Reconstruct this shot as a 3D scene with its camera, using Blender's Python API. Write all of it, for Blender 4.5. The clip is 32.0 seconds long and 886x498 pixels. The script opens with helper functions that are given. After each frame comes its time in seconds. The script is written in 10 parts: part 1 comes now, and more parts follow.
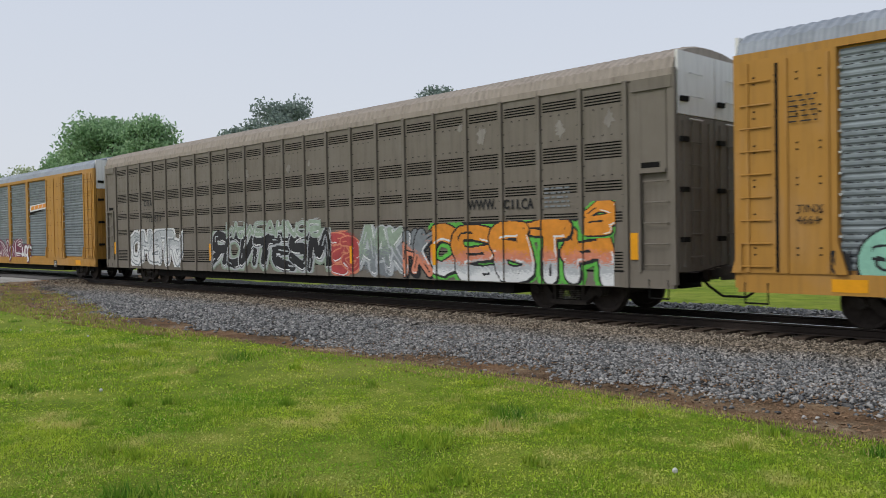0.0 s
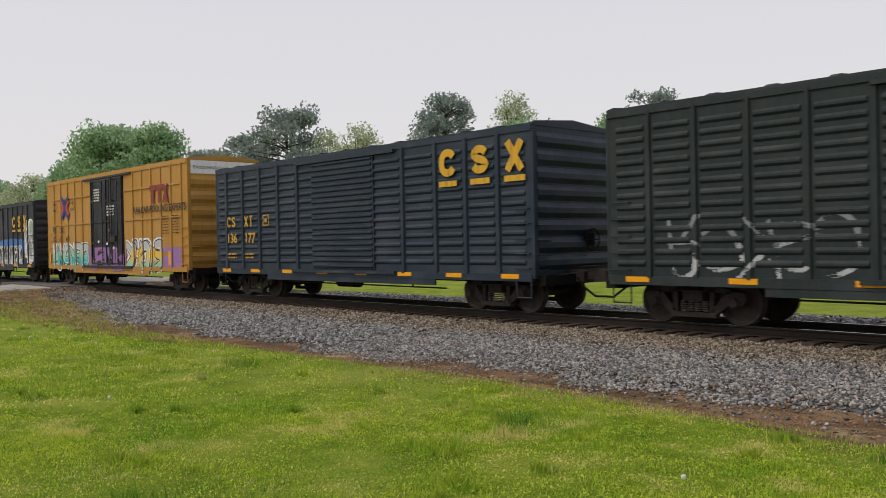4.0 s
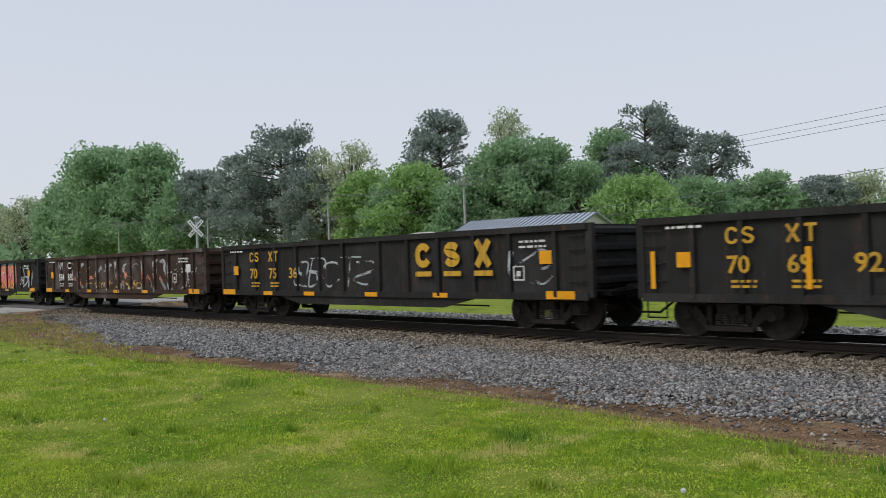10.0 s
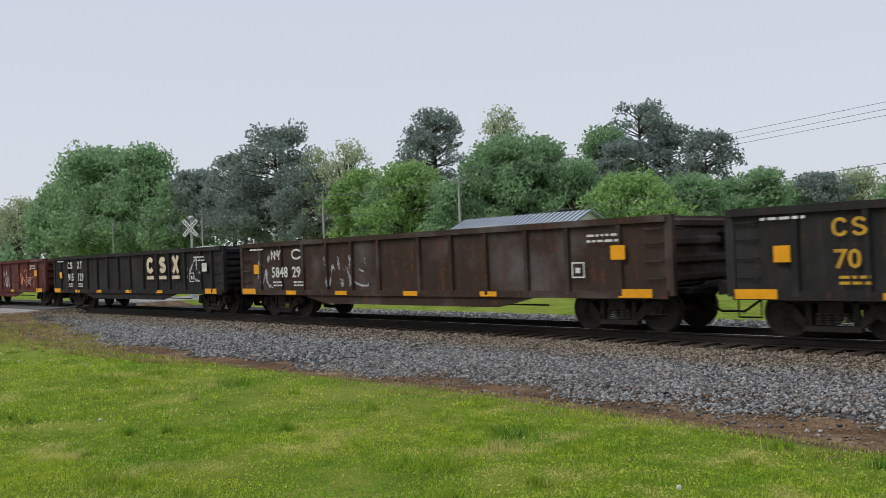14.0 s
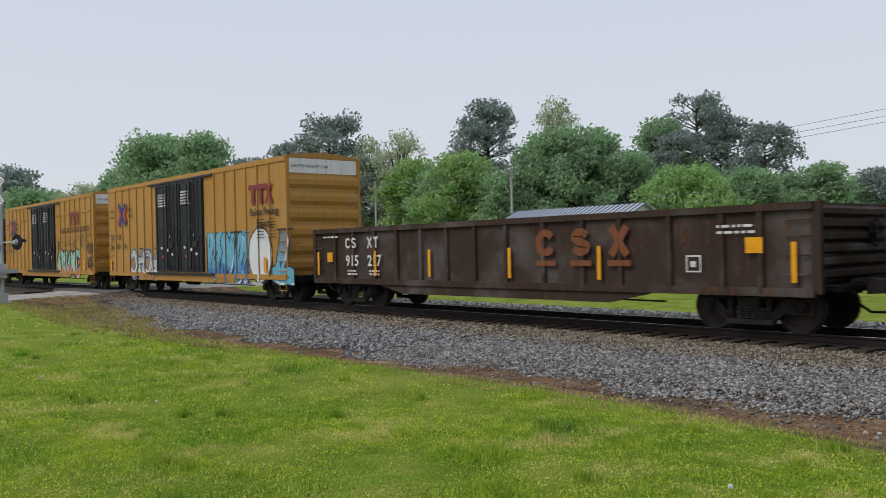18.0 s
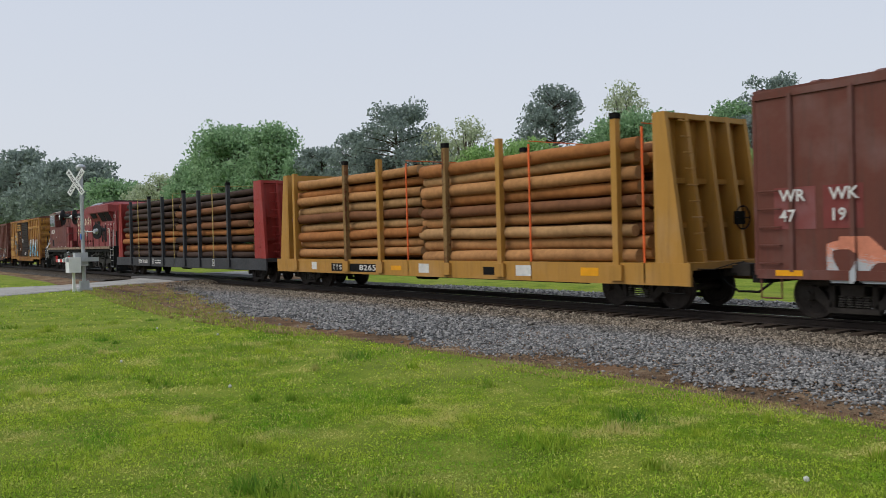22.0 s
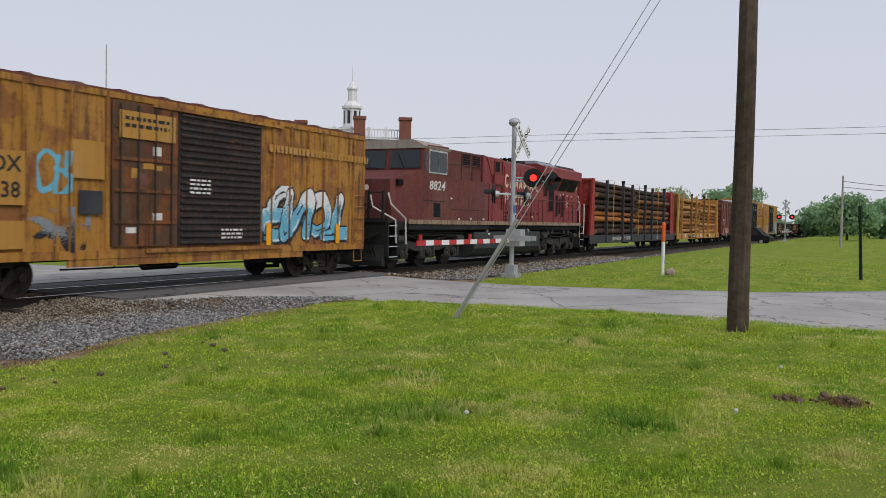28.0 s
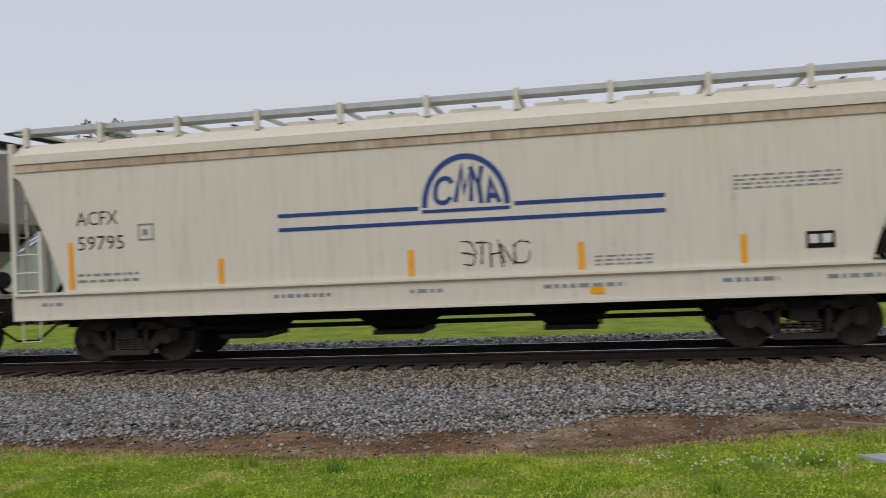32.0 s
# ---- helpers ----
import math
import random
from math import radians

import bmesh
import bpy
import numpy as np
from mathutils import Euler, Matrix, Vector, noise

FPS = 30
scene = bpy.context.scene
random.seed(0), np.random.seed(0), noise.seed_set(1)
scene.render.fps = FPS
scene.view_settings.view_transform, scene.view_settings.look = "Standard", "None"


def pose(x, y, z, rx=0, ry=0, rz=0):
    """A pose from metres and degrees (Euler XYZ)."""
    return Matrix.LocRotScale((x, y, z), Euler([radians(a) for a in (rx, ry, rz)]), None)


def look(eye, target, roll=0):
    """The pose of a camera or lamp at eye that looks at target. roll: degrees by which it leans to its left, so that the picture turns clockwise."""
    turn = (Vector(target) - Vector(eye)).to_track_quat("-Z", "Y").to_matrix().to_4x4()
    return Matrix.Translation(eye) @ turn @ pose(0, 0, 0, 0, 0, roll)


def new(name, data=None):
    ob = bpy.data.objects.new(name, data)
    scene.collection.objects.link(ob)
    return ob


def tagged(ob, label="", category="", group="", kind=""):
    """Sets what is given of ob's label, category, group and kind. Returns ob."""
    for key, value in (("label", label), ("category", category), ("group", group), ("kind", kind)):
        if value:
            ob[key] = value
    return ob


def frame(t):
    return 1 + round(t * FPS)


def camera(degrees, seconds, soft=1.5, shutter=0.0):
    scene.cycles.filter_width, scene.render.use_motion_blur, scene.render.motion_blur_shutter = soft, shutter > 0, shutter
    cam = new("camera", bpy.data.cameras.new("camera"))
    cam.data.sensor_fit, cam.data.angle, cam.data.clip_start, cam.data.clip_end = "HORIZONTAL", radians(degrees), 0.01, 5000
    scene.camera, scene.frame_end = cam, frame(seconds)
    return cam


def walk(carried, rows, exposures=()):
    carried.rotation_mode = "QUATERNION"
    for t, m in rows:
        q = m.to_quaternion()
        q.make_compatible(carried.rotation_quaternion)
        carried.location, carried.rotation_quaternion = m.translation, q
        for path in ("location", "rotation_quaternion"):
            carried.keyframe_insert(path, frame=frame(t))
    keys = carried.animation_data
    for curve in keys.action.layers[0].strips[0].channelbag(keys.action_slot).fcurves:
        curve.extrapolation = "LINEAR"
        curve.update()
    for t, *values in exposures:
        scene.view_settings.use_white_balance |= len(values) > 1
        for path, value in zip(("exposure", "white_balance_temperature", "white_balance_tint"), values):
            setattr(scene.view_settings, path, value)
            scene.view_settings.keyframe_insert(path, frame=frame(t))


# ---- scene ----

# camera: stands on the lawn and pans; yaw, pitch and roll in degrees
FOV = 55.39
EYE = (0.0, 0.0, 1.77)
cam = camera(FOV, 32.0, soft=0.4, shutter=0.1)
PAN = [
    (0, 46.15, -0.95, 0.95), (0.5, 46.23, -0.92, 0.88), (1, 46.31, -0.9, 0.88),
    (1.5, 46.42, -0.85, 0.88), (2, 46.48, -0.79, 1.09), (2.5, 46.57, -0.7, 1.01),
    (4.5, 46.6, -0.46, 1.22), (5, 46.55, -0.39, 1.33), (5.5, 46.54, -0.31, 1.43),
    (6, 46.47, -0.22, 1.49), (6.5, 46.47, -0.16, 1.53), (7, 46.48, -0.02, 1.62),
    (7.5, 46.46, 0.15, 1.58), (8, 46.44, 0.29, 1.7), (8.5, 46.36, 0.42, 1.74),
    (9, 46.34, 0.49, 1.86), (9.5, 46.32, 0.54, 1.95), (10, 46.31, 0.59, 1.97),
    (10.5, 46.28, 0.59, 2), (11, 46.22, 0.59, 2.06), (11.5, 46.17, 0.59, 2.09),
    (12, 46.11, 0.56, 2.19), (12.5, 46.05, 0.55, 2.22), (13, 45.98, 0.59, 2.11),
    (13.5, 45.96, 0.53, 2.3), (14, 45.98, 0.47, 2.25), (14.5, 46.03, 0.43, 2.21),
    (16.5, 46.38, 0.07, 1.24), (17, 46.61, 0.21, 1.16), (17.5, 47.67, 0.12, 1.12),
    (18, 49.46, -0.04, 1.29), (18.5, 50.74, -0.21, 1.4), (19, 51.59, -0.31, 1.46),
    (19.5, 52.23, -0.36, 1.52), (20, 52.53, -0.52, 1.62), (20.5, 53.04, -0.63, 1.63),
    (21, 53.42, -0.66, 1.66), (21.5, 53.8, -0.71, 1.57), (22, 53.97, -0.78, 1.52),
    (22.5, 54.1, -0.87, 1.53), (23, 54.17, -1.09, 1.51), (23.5, 54.2, -1.24, 1.54),
    (24, 53.98, -1.28, 1.43), (24.5, 50.44, -1.27, 0.7), (25, 38.83, -1.21, 0.17),
    (25.5, 21.55, -0.74, -1.39), (26, 1.5, -0.9, -1.6), (26.5, -23, -1.1, -1.7),
    (27, -45.5, -1.3, -1.6), (27.5, -59.77, -1.5, -1.51), (28, -62.71, -1.94, -1.14),
    (28.5, -62.81, -2.19, -0.58), (29, -62.33, -2.14, 0.65), (29.5, -61.02, -1.54, 1.51),
    (30, -51.82, -0.45, 1.74), (30.5, -32.76, 0.93, 1.56), (31, -17.2, 1.25, 1.51),
    (31.5, -3.52, 0.94, 1.8), (32, 11.03, 0.74, 2.51),
]
# (seconds, stops, kelvin, tint): the camera's own drift in brightness and colour
EXPOSURE = [(0, 0.0, 6500, 10), (2.5, -0.03, 6500, 10), (4.3, 0.10, 7300, 14), (5.2, 0.10, 7300, 14), (5.9, 0.0, 6650, 11), (9, 0.0, 6500, 10), (24, 0.0, 6500, 10), (25, 0.06, 6400, 10), (26.5, 0.0, 6450, 11), (28, -0.08, 6550, 13.5), (30.3, -0.12, 6400, 13), (31, -0.07, 6550, 13), (32, -0.12, 6650, 12.5)]
walk(cam, [(t, pose(*EYE, 90 + pitch, roll, yaw)) for t, yaw, pitch, roll in PAN], EXPOSURE)

# ---- light: a pale overcast morning ----
world = bpy.data.worlds.new("overcast")
scene.world = world
world.use_nodes = True
wn, wl = world.node_tree.nodes, world.node_tree.links
wbg = wn["Background"]
sky = wn.new("ShaderNodeTexSky")
sky.sky_type, sky.sun_disc = "NISHITA", False
sky.sun_elevation, sky.sun_rotation = radians(48), radians(200)
sky.air_density, sky.dust_density = 1.0, 4.0
wcoord, wsep, wramp = wn.new("ShaderNodeTexCoord"), wn.new("ShaderNodeSeparateXYZ"), wn.new("ShaderNodeValToRGB")
wl.new(wcoord.outputs["Generated"], wsep.inputs[0])
wl.new(wsep.outputs["Z"], wramp.inputs[0])
wramp.color_ramp.elements[0].color = (0.62, 0.65, 0.70, 1)
wramp.color_ramp.elements[1].position = 0.55
wramp.color_ramp.elements[1].color = (0.50, 0.56, 0.68, 1)
wscale, wmix = wn.new("ShaderNodeVectorMath"), wn.new("ShaderNodeMixRGB")
wscale.operation = "SCALE"
wscale.inputs["Scale"].default_value = 0.10
wl.new(sky.outputs[0], wscale.inputs[0])
wmix.inputs[0].default_value = 0.9
wl.new(wscale.outputs[0], wmix.inputs[1])
wl.new(wramp.outputs[0], wmix.inputs[2])
wl.new(wmix.outputs[0], wbg.inputs[0])
wbg.inputs[1].default_value = 1.17
sun = new("sun", bpy.data.lights.new("sun", "SUN"))
sun.data.energy, sun.data.angle, sun.data.color = 1.7, radians(35), (1.0, 0.97, 0.92)
sun.matrix_world = look((-10, -20, 30), (0, 4, 0))

# ---- materials ----
MATS = {}


def node_mat(name, rough=0.8, metal=0.0):
    m = bpy.data.materials.new(name)
    m.use_nodes = True
    n, l = m.node_tree.nodes, m.node_tree.links
    b = n["Principled BSDF"]
    b.inputs["Roughness"].default_value, b.inputs["Metallic"].default_value = rough, metal
    b.inputs["Specular IOR Level"].default_value = 0.25 if rough < 0.7 else 0.1
    return m, n, l, b


def coords(n, l, scale=(1, 1, 1), shift=True):
    """Object coordinates, stretched, moved by the object's own random number."""
    c, v = n.new("ShaderNodeTexCoord"), n.new("ShaderNodeMapping")
    v.inputs["Scale"].default_value = scale
    l.new(c.outputs["Object"], v.inputs["Vector"])
    if shift:
        i, k = n.new("ShaderNodeObjectInfo"), n.new("ShaderNodeMath")
        k.operation = "MULTIPLY"
        k.inputs[1].default_value = 37.0
        l.new(i.outputs["Random"], k.inputs[0])
        l.new(k.outputs[0], v.inputs["Location"])
    return v.outputs[0]


def noise_tex(n, l, vec, scale, detail=4.0, rough=0.55):
    t = n.new("ShaderNodeTexNoise")
    t.inputs["Scale"].default_value, t.inputs["Detail"].default_value, t.inputs["Roughness"].default_value = scale, detail, rough
    l.new(vec, t.inputs["Vector"])
    return t.outputs["Fac"]


def ramp(n, l, fac, stops):
    r = n.new("ShaderNodeValToRGB")
    e = r.color_ramp.elements
    while len(e) < len(stops):
        e.new(0.5)
    for k, (p, c) in zip(e, stops):
        k.position, k.color = p, (*c, 1) if len(c) == 3 else (c[0], c[0], c[0], 1)
    l.new(fac, r.inputs[0])
    return r.outputs[0]


def mix(n, l, fac, a, b, mode="MIX"):
    x = n.new("ShaderNodeMixRGB")
    x.blend_type = mode
    for sock, v in zip(x.inputs, (fac, a, b)):
        if isinstance(v, (int, float)):
            sock.default_value = v
        elif isinstance(v, tuple):
            sock.default_value = (*v, 1)
        else:
            l.new(v, sock)
    return x.outputs[0]


def bump(n, l, b, height, strength=0.3, dist=0.01):
    u = n.new("ShaderNodeBump")
    u.inputs["Strength"].default_value, u.inputs["Distance"].default_value = strength, dist
    l.new(height, u.inputs["Height"])
    l.new(u.outputs[0], b.inputs["Normal"])


def paint(name, color, dirt=0.35, rust=0.15, rough=0.55, metal=0.0, fade=0.15, dirt_color=(0.045, 0.038, 0.03), patch=0.0):
    """Weathered railway paint: faded patches, vertical grime streaks, rust spots."""
    if name in MATS:
        return MATS[name]
    m, n, l, b = node_mat(name, rough, metal)
    v = coords(n, l)
    vs = coords(n, l, (5.0, 5.0, 0.35))
    big = noise_tex(n, l, v, 0.7, 5)
    faded = tuple(min(1, c * (1 - fade) + fade * 0.55) for c in color)
    dark = tuple(c * (1 - 0.9 * fade) for c in color)
    c = ramp(n, l, big, [(0.3, dark), (0.5, color), (0.75, faded)])
    streak = noise_tex(n, l, vs, 1.6, 6, 0.65)
    sm = ramp(n, l, streak, [(0.48, (0.0,)), (0.78, (dirt,))])
    c = mix(n, l, sm, c, dirt_color)
    if patch:
        stain = noise_tex(n, l, v, 0.9, 8, 0.68)
        c = mix(n, l, ramp(n, l, stain, [(0.48, (0.0,)), (0.56, (patch,))]), c, (0.20, 0.075, 0.03))
        c = mix(n, l, ramp(n, l, noise_tex(n, l, vs, 0.9, 7, 0.7), [(0.56, (0.0,)), (0.64, (patch,))]), c, (0.05, 0.03, 0.02))
    grain = noise_tex(n, l, v, 9, 6, 0.7)
    rm = ramp(n, l, mix(n, l, 0.5, grain, streak), [(0.60 - 0.1 * rust, (0.0,)), (0.68 - 0.1 * rust, (min(1, rust * 1.5),))])
    c = mix(n, l, rm, c, (0.13, 0.05, 0.022))
    l.new(c, b.inputs["Base Color"])
    rr = ramp(n, l, grain, [(0.3, (rough - 0.12,)), (0.7, (min(1, rough + 0.2),))])
    l.new(rr, b.inputs["Roughness"])
    bump(n, l, b, mix(n, l, 0.5, grain, big), 0.18, 0.01)
    MATS[name] = m
    return m


def plain(name, color, rough=0.6, metal=0.0, var=0.25, scale=6.0, bumpy=0.2, emit=0.0):
    if name in MATS:
        return MATS[name]
    m, n, l, b = node_mat(name, rough, metal)
    v = coords(n, l)
    t = noise_tex(n, l, v, scale, 6, 0.65)
    big = noise_tex(n, l, v, scale * 0.12, 3)
    c = ramp(n, l, mix(n, l, 0.4, t, big), [(0.3, tuple(x * (1 - var) for x in color)), (0.7, tuple(min(1, x * (1 + var)) for x in color))])
    l.new(c, b.inputs["Base Color"])
    if bumpy:
        bump(n, l, b, t, bumpy, 0.01)
    if emit:
        b.inputs["Emission Color"].default_value, b.inputs["Emission Strength"].default_value = (*color, 1), emit
    MATS[name] = m
    return m


def thin_leaf(m, n, l, b, colour, share=0.4):
    """A leaf or blade: part of the light passes through it."""
    t, s = n.new("ShaderNodeBsdfTranslucent"), n.new("ShaderNodeMixShader")
    l.new(colour, t.inputs["Color"])
    s.inputs[0].default_value = share
    l.new(b.outputs[0], s.inputs[1])
    l.new(t.outputs[0], s.inputs[2])
    l.new(s.outputs[0], n["Material Output"].inputs["Surface"])


# ---- mesh helpers ----
def mesh_ob(name, bm, mat, parent=None, label="", smooth=False):
    me = bpy.data.meshes.new(name)
    bmesh.ops.recalc_face_normals(bm, faces=bm.faces)
    if smooth:
        for f in bm.faces:
            f.smooth = True
    bm.to_mesh(me)
    bm.free()
    for k in mat if isinstance(mat, (list, tuple)) else (mat,):
        me.materials.append(k)
    ob = new(name, me)
    if parent:
        ob.parent = parent
    if label:
        ob["label"] = label
    return ob


def part(name, bm, mat, parent, label="", smooth=False):
    return mesh_ob(name, bm, mat, parent, label, smooth)


def box(bm, x0, x1, y0, y1, z0, z1):
    v = [bm.verts.new(p) for p in ((x0, y0, z0), (x1, y0, z0), (x1, y1, z0), (x0, y1, z0), (x0, y0, z1), (x1, y0, z1), (x1, y1, z1), (x0, y1, z1))]
    for q in ((0, 3, 2, 1), (4, 5, 6, 7), (0, 1, 5, 4), (1, 2, 6, 5), (2, 3, 7, 6), (3, 0, 4, 7)):
        bm.faces.new([v[i] for i in q])
    return bm


def boxes(*args):
    bm = bmesh.new()
    for a in args:
        box(bm, *a)
    return bm


def tube(bm, a, b, r, seg=8, r2=None):
    """A closed rod from a to b, tapered if r2 is given."""
    a, b = Vector(a), Vector(b)
    q = (b - a).to_track_quat("Z", "Y")
    r2 = r if r2 is None else r2
    rings = []
    for p, rad in ((a, r), (b, r2)):
        rings.append([bm.verts.new(p + q @ Vector((rad * math.cos(2 * math.pi * i / seg), rad * math.sin(2 * math.pi * i / seg), 0))) for i in range(seg)])
    for i in range(seg):
        bm.faces.new((rings[0][i], rings[0][(i + 1) % seg], rings[1][(i + 1) % seg], rings[1][i]))
    bm.faces.new(rings[0][::-1])
    bm.faces.new(rings[1])
    return bm


def rods(r, *pairs, seg=6):
    bm = bmesh.new()
    for a, b in pairs:
        tube(bm, a, b, r, seg)
    return bm


def path_rod(r, pts, seg=6):
    """One bent rod through the points."""
    bm = bmesh.new()
    pts = [Vector(p) for p in pts]
    rings = []
    for i, p in enumerate(pts):
        d = pts[min(i + 1, len(pts) - 1)] - pts[max(i - 1, 0)]
        s = d.cross(Vector((0, 0, 1)))
        s = (s if s.length > 1e-4 else Vector((1, 0, 0))).normalized()
        w = s.cross(d).normalized()
        rings.append([bm.verts.new(p + r * (s * math.cos(2 * math.pi * j / seg) + w * math.sin(2 * math.pi * j / seg))) for j in range(seg)])
    for A, B in zip(rings, rings[1:]):
        for j in range(seg):
            bm.faces.new((A[j], A[(j + 1) % seg], B[(j + 1) % seg], B[j]))
    bm.faces.new(rings[0][::-1])
    bm.faces.new(rings[-1])
    return bm


def extrude_x(bm, prof, x0, x1, cap=True):
    """A closed (y, z) outline swept from x0 to x1."""
    A = [bm.verts.new((x0, y, z)) for y, z in prof]
    B = [bm.verts.new((x1, y, z)) for y, z in prof]
    k = len(prof)
    for i in range(k):
        bm.faces.new((A[i], A[(i + 1) % k], B[(i + 1) % k], B[i]))
    if cap:
        bm.faces.new(A[::-1])
        bm.faces.new(B)
    return bm


def extrude_y(bm, prof, y0, y1):
    """A closed (x, z) outline swept from y0 to y1."""
    A = [bm.verts.new((x, y0, z)) for x, z in prof]
    B = [bm.verts.new((x, y1, z)) for x, z in prof]
    k = len(prof)
    for i in range(k):
        bm.faces.new((A[i], A[(i + 1) % k], B[(i + 1) % k], B[i]))
    bm.faces.new(A[::-1])
    bm.faces.new(B)
    return bm


def empty(name, x=0, y=0, z=0, parent=None):
    e = new(name)
    e.empty_display_size = 0.2
    e.location = (x, y, z)
    if parent:
        e.parent = parent
    return e


def rows_mesh(name, verts, faces, mats, parent=None):
    """A mesh from numpy arrays: verts (n, 3) and faces (m, 3 or 4)."""
    me = bpy.data.meshes.new(name)
    k = faces.shape[1]
    me.vertices.add(len(verts))
    me.vertices.foreach_set("co", np.asarray(verts, np.float32).ravel())
    me.loops.add(faces.size)
    me.loops.foreach_set("vertex_index", np.asarray(faces, np.int32).ravel())
    me.polygons.add(len(faces))
    me.polygons.foreach_set("loop_start", np.arange(0, faces.size, k, dtype=np.int32))
    me.polygons.foreach_set("loop_total", np.full(len(faces), k, np.int32))
    me.update()
    me.validate()
    for q in mats:
        me.materials.append(q)
    ob = new(name, me)
    if parent:
        ob.parent = parent
    return ob

# ---- the ground ----
TRACK_Y = 16.4


def edge_y(x):
    """Where the lawn ends and the ballast's dirt verge begins."""
    return np.interp(x, [-60, -36, -26, -20, -12, -7, -2.6, 0, 1.4, 2.4, 5, 6.8, 8.6, 12, 15, 24, 30, 60, 120], [9.5, 8.6, 7.4, 6.95, 7.4, 7.6, 7.2, 7.5, 8.05, 8.45, 8.85, 8.5, 9.25, 9.65, 10.2, 10.8, 10.6, 11.2, 11.4])


def road_limits(k, y):
    """The two edges (x) of road k at depth y: 0 is the left crossing, 1 the right one."""
    if k == 0:
        return np.interp(y, [-60, 6, 9, 13.4, 17.7, 40, 90], [-52, -43.4, -44, -47.6, -51.7, -58, -70]), np.interp(y, [-60, 5, 7.3, 10.4, 12.7, 16, 20, 40, 90], [-42, -35.1, -37.1, -40.4, -42.3, -41.9, -43.5, -49, -61])
    return np.interp(y, [-60, 0, 7, 11, 13.0, 14.0, 19, 40, 90], [15.0, 16.3, 16.8, 16.4, 15.2, 12.6, 13.5, 16.4, 18]), np.interp(y, [-60, -3, 0, 2.9, 5.5, 9, 15.2, 19, 40, 90], [40, 32, 26.5, 23.6, 22.8, 22.5, 23.6, 23.2, 22.6, 24])


def road_z(y):
    return np.interp(y, [-60, 4, 9, 13, 14.6, 18.4, 22, 28, 60, 90], [0.06, 0.05, -0.03, -0.06, -0.02, -0.02, -0.08, -0.32, -0.40, 0.0])


def on_road(x, y, grow=0.0):
    y2 = np.asarray(y, float)
    m = np.zeros(np.shape(x), bool)
    for k in (0, 1):
        a, b = road_limits(k, y2)
        m |= (x > a - grow) & (x < b + grow) & (y2 > -60) & (y2 < 90)
    return m


def ground_z(x, y):
    """Height of the land: lawn, verge, ballast bench, far field; it runs up to the road edges."""
    x, y = np.asarray(x, float), np.asarray(y, float)
    e = edge_y(x)
    lawn = 0.02 + 0.13 * np.clip((e - y) / 5.0, 0, 1)
    verge = -0.34
    t = np.clip((y - e) / 1.6, 0, 1)
    z = lawn + (verge - lawn) * t * t * (3 - 2 * t)
    z = z + 0.04 * np.sin(x * 0.31 + 1.3) * np.sin(y * 0.43) * np.clip((e - y) / 3, 0, 1)
    far = np.clip((y - 18.5) / 2.5, 0, 1)
    z = np.where(y > 12, verge, z)
    z = np.where(y > 18, verge - 0.12 * far, z)
    z = z + np.clip((y - 70) / 120, 0, 1) * 1.5
    for k in (0, 1):
        a, b = road_limits(k, y)
        d = np.maximum(np.maximum(a - x, x - b), 0)
        w = np.clip(1 - d / 3.0, 0, 1)
        w = w * w * (3 - 2 * w) * ((y > -60) & (y < 90))
        z = z * (1 - w) + (road_z(y) - 0.02) * w
        z = np.where((d <= 0.0) & (y > -60) & (y < 90), road_z(y) - 0.12, z)
    return z


def ground_mat():
    m, n, l, b = node_mat("lawn_and_verge", 0.95)
    g = n.new("ShaderNodeNewGeometry")
    pos = g.outputs["Position"]
    fine, mid, big = noise_tex(n, l, pos, 60, 8, 0.8), noise_tex(n, l, pos, 1.3, 6, 0.6), noise_tex(n, l, pos, 0.25, 4)
    grass = ramp(n, l, mix(n, l, 0.68, mid, fine), [(0.36, (0.04, 0.075, 0.006)), (0.5, (0.16, 0.23, 0.02)), (0.64, (0.38, 0.37, 0.07))])
    grass = mix(n, l, ramp(n, l, big, [(0.48, (0.0,)), (0.72, (0.35,))]), grass, (0.27, 0.255, 0.075))
    dirt = ramp(n, l, mix(n, l, 0.5, fine, mid), [(0.36, (0.035, 0.024, 0.016)), (0.5, (0.15, 0.10, 0.06)), (0.62, (0.40, 0.31, 0.20))])
    dirt = mix(n, l, ramp(n, l, noise_tex(n, l, pos, 0.6, 4), [(0.42, (0.0,)), (0.62, (0.55,))]), dirt, (0.21, 0.105, 0.05))
    a = n.new("ShaderNodeAttribute")
    a.attribute_name = "verge"
    w = n.new("ShaderNodeMath")
    w.operation = "ADD"
    l.new(a.outputs["Fac"], w.inputs[0])
    k = n.new("ShaderNodeMath")
    k.operation = "MULTIPLY_ADD"
    k.inputs[1].default_value, k.inputs[2].default_value = 0.8, -0.4
    l.new(mix(n, l, 0.5, mid, fine), k.inputs[0])
    l.new(k.outputs[0], w.inputs[1])
    f = ramp(n, l, w.outputs[0], [(0.42, (0.0,)), (0.58, (1.0,))])
    l.new(mix(n, l, f, grass, dirt), b.inputs["Base Color"])
    bump(n, l, b, mix(n, l, 0.6, mid, fine), 0.7, 0.05)
    return m


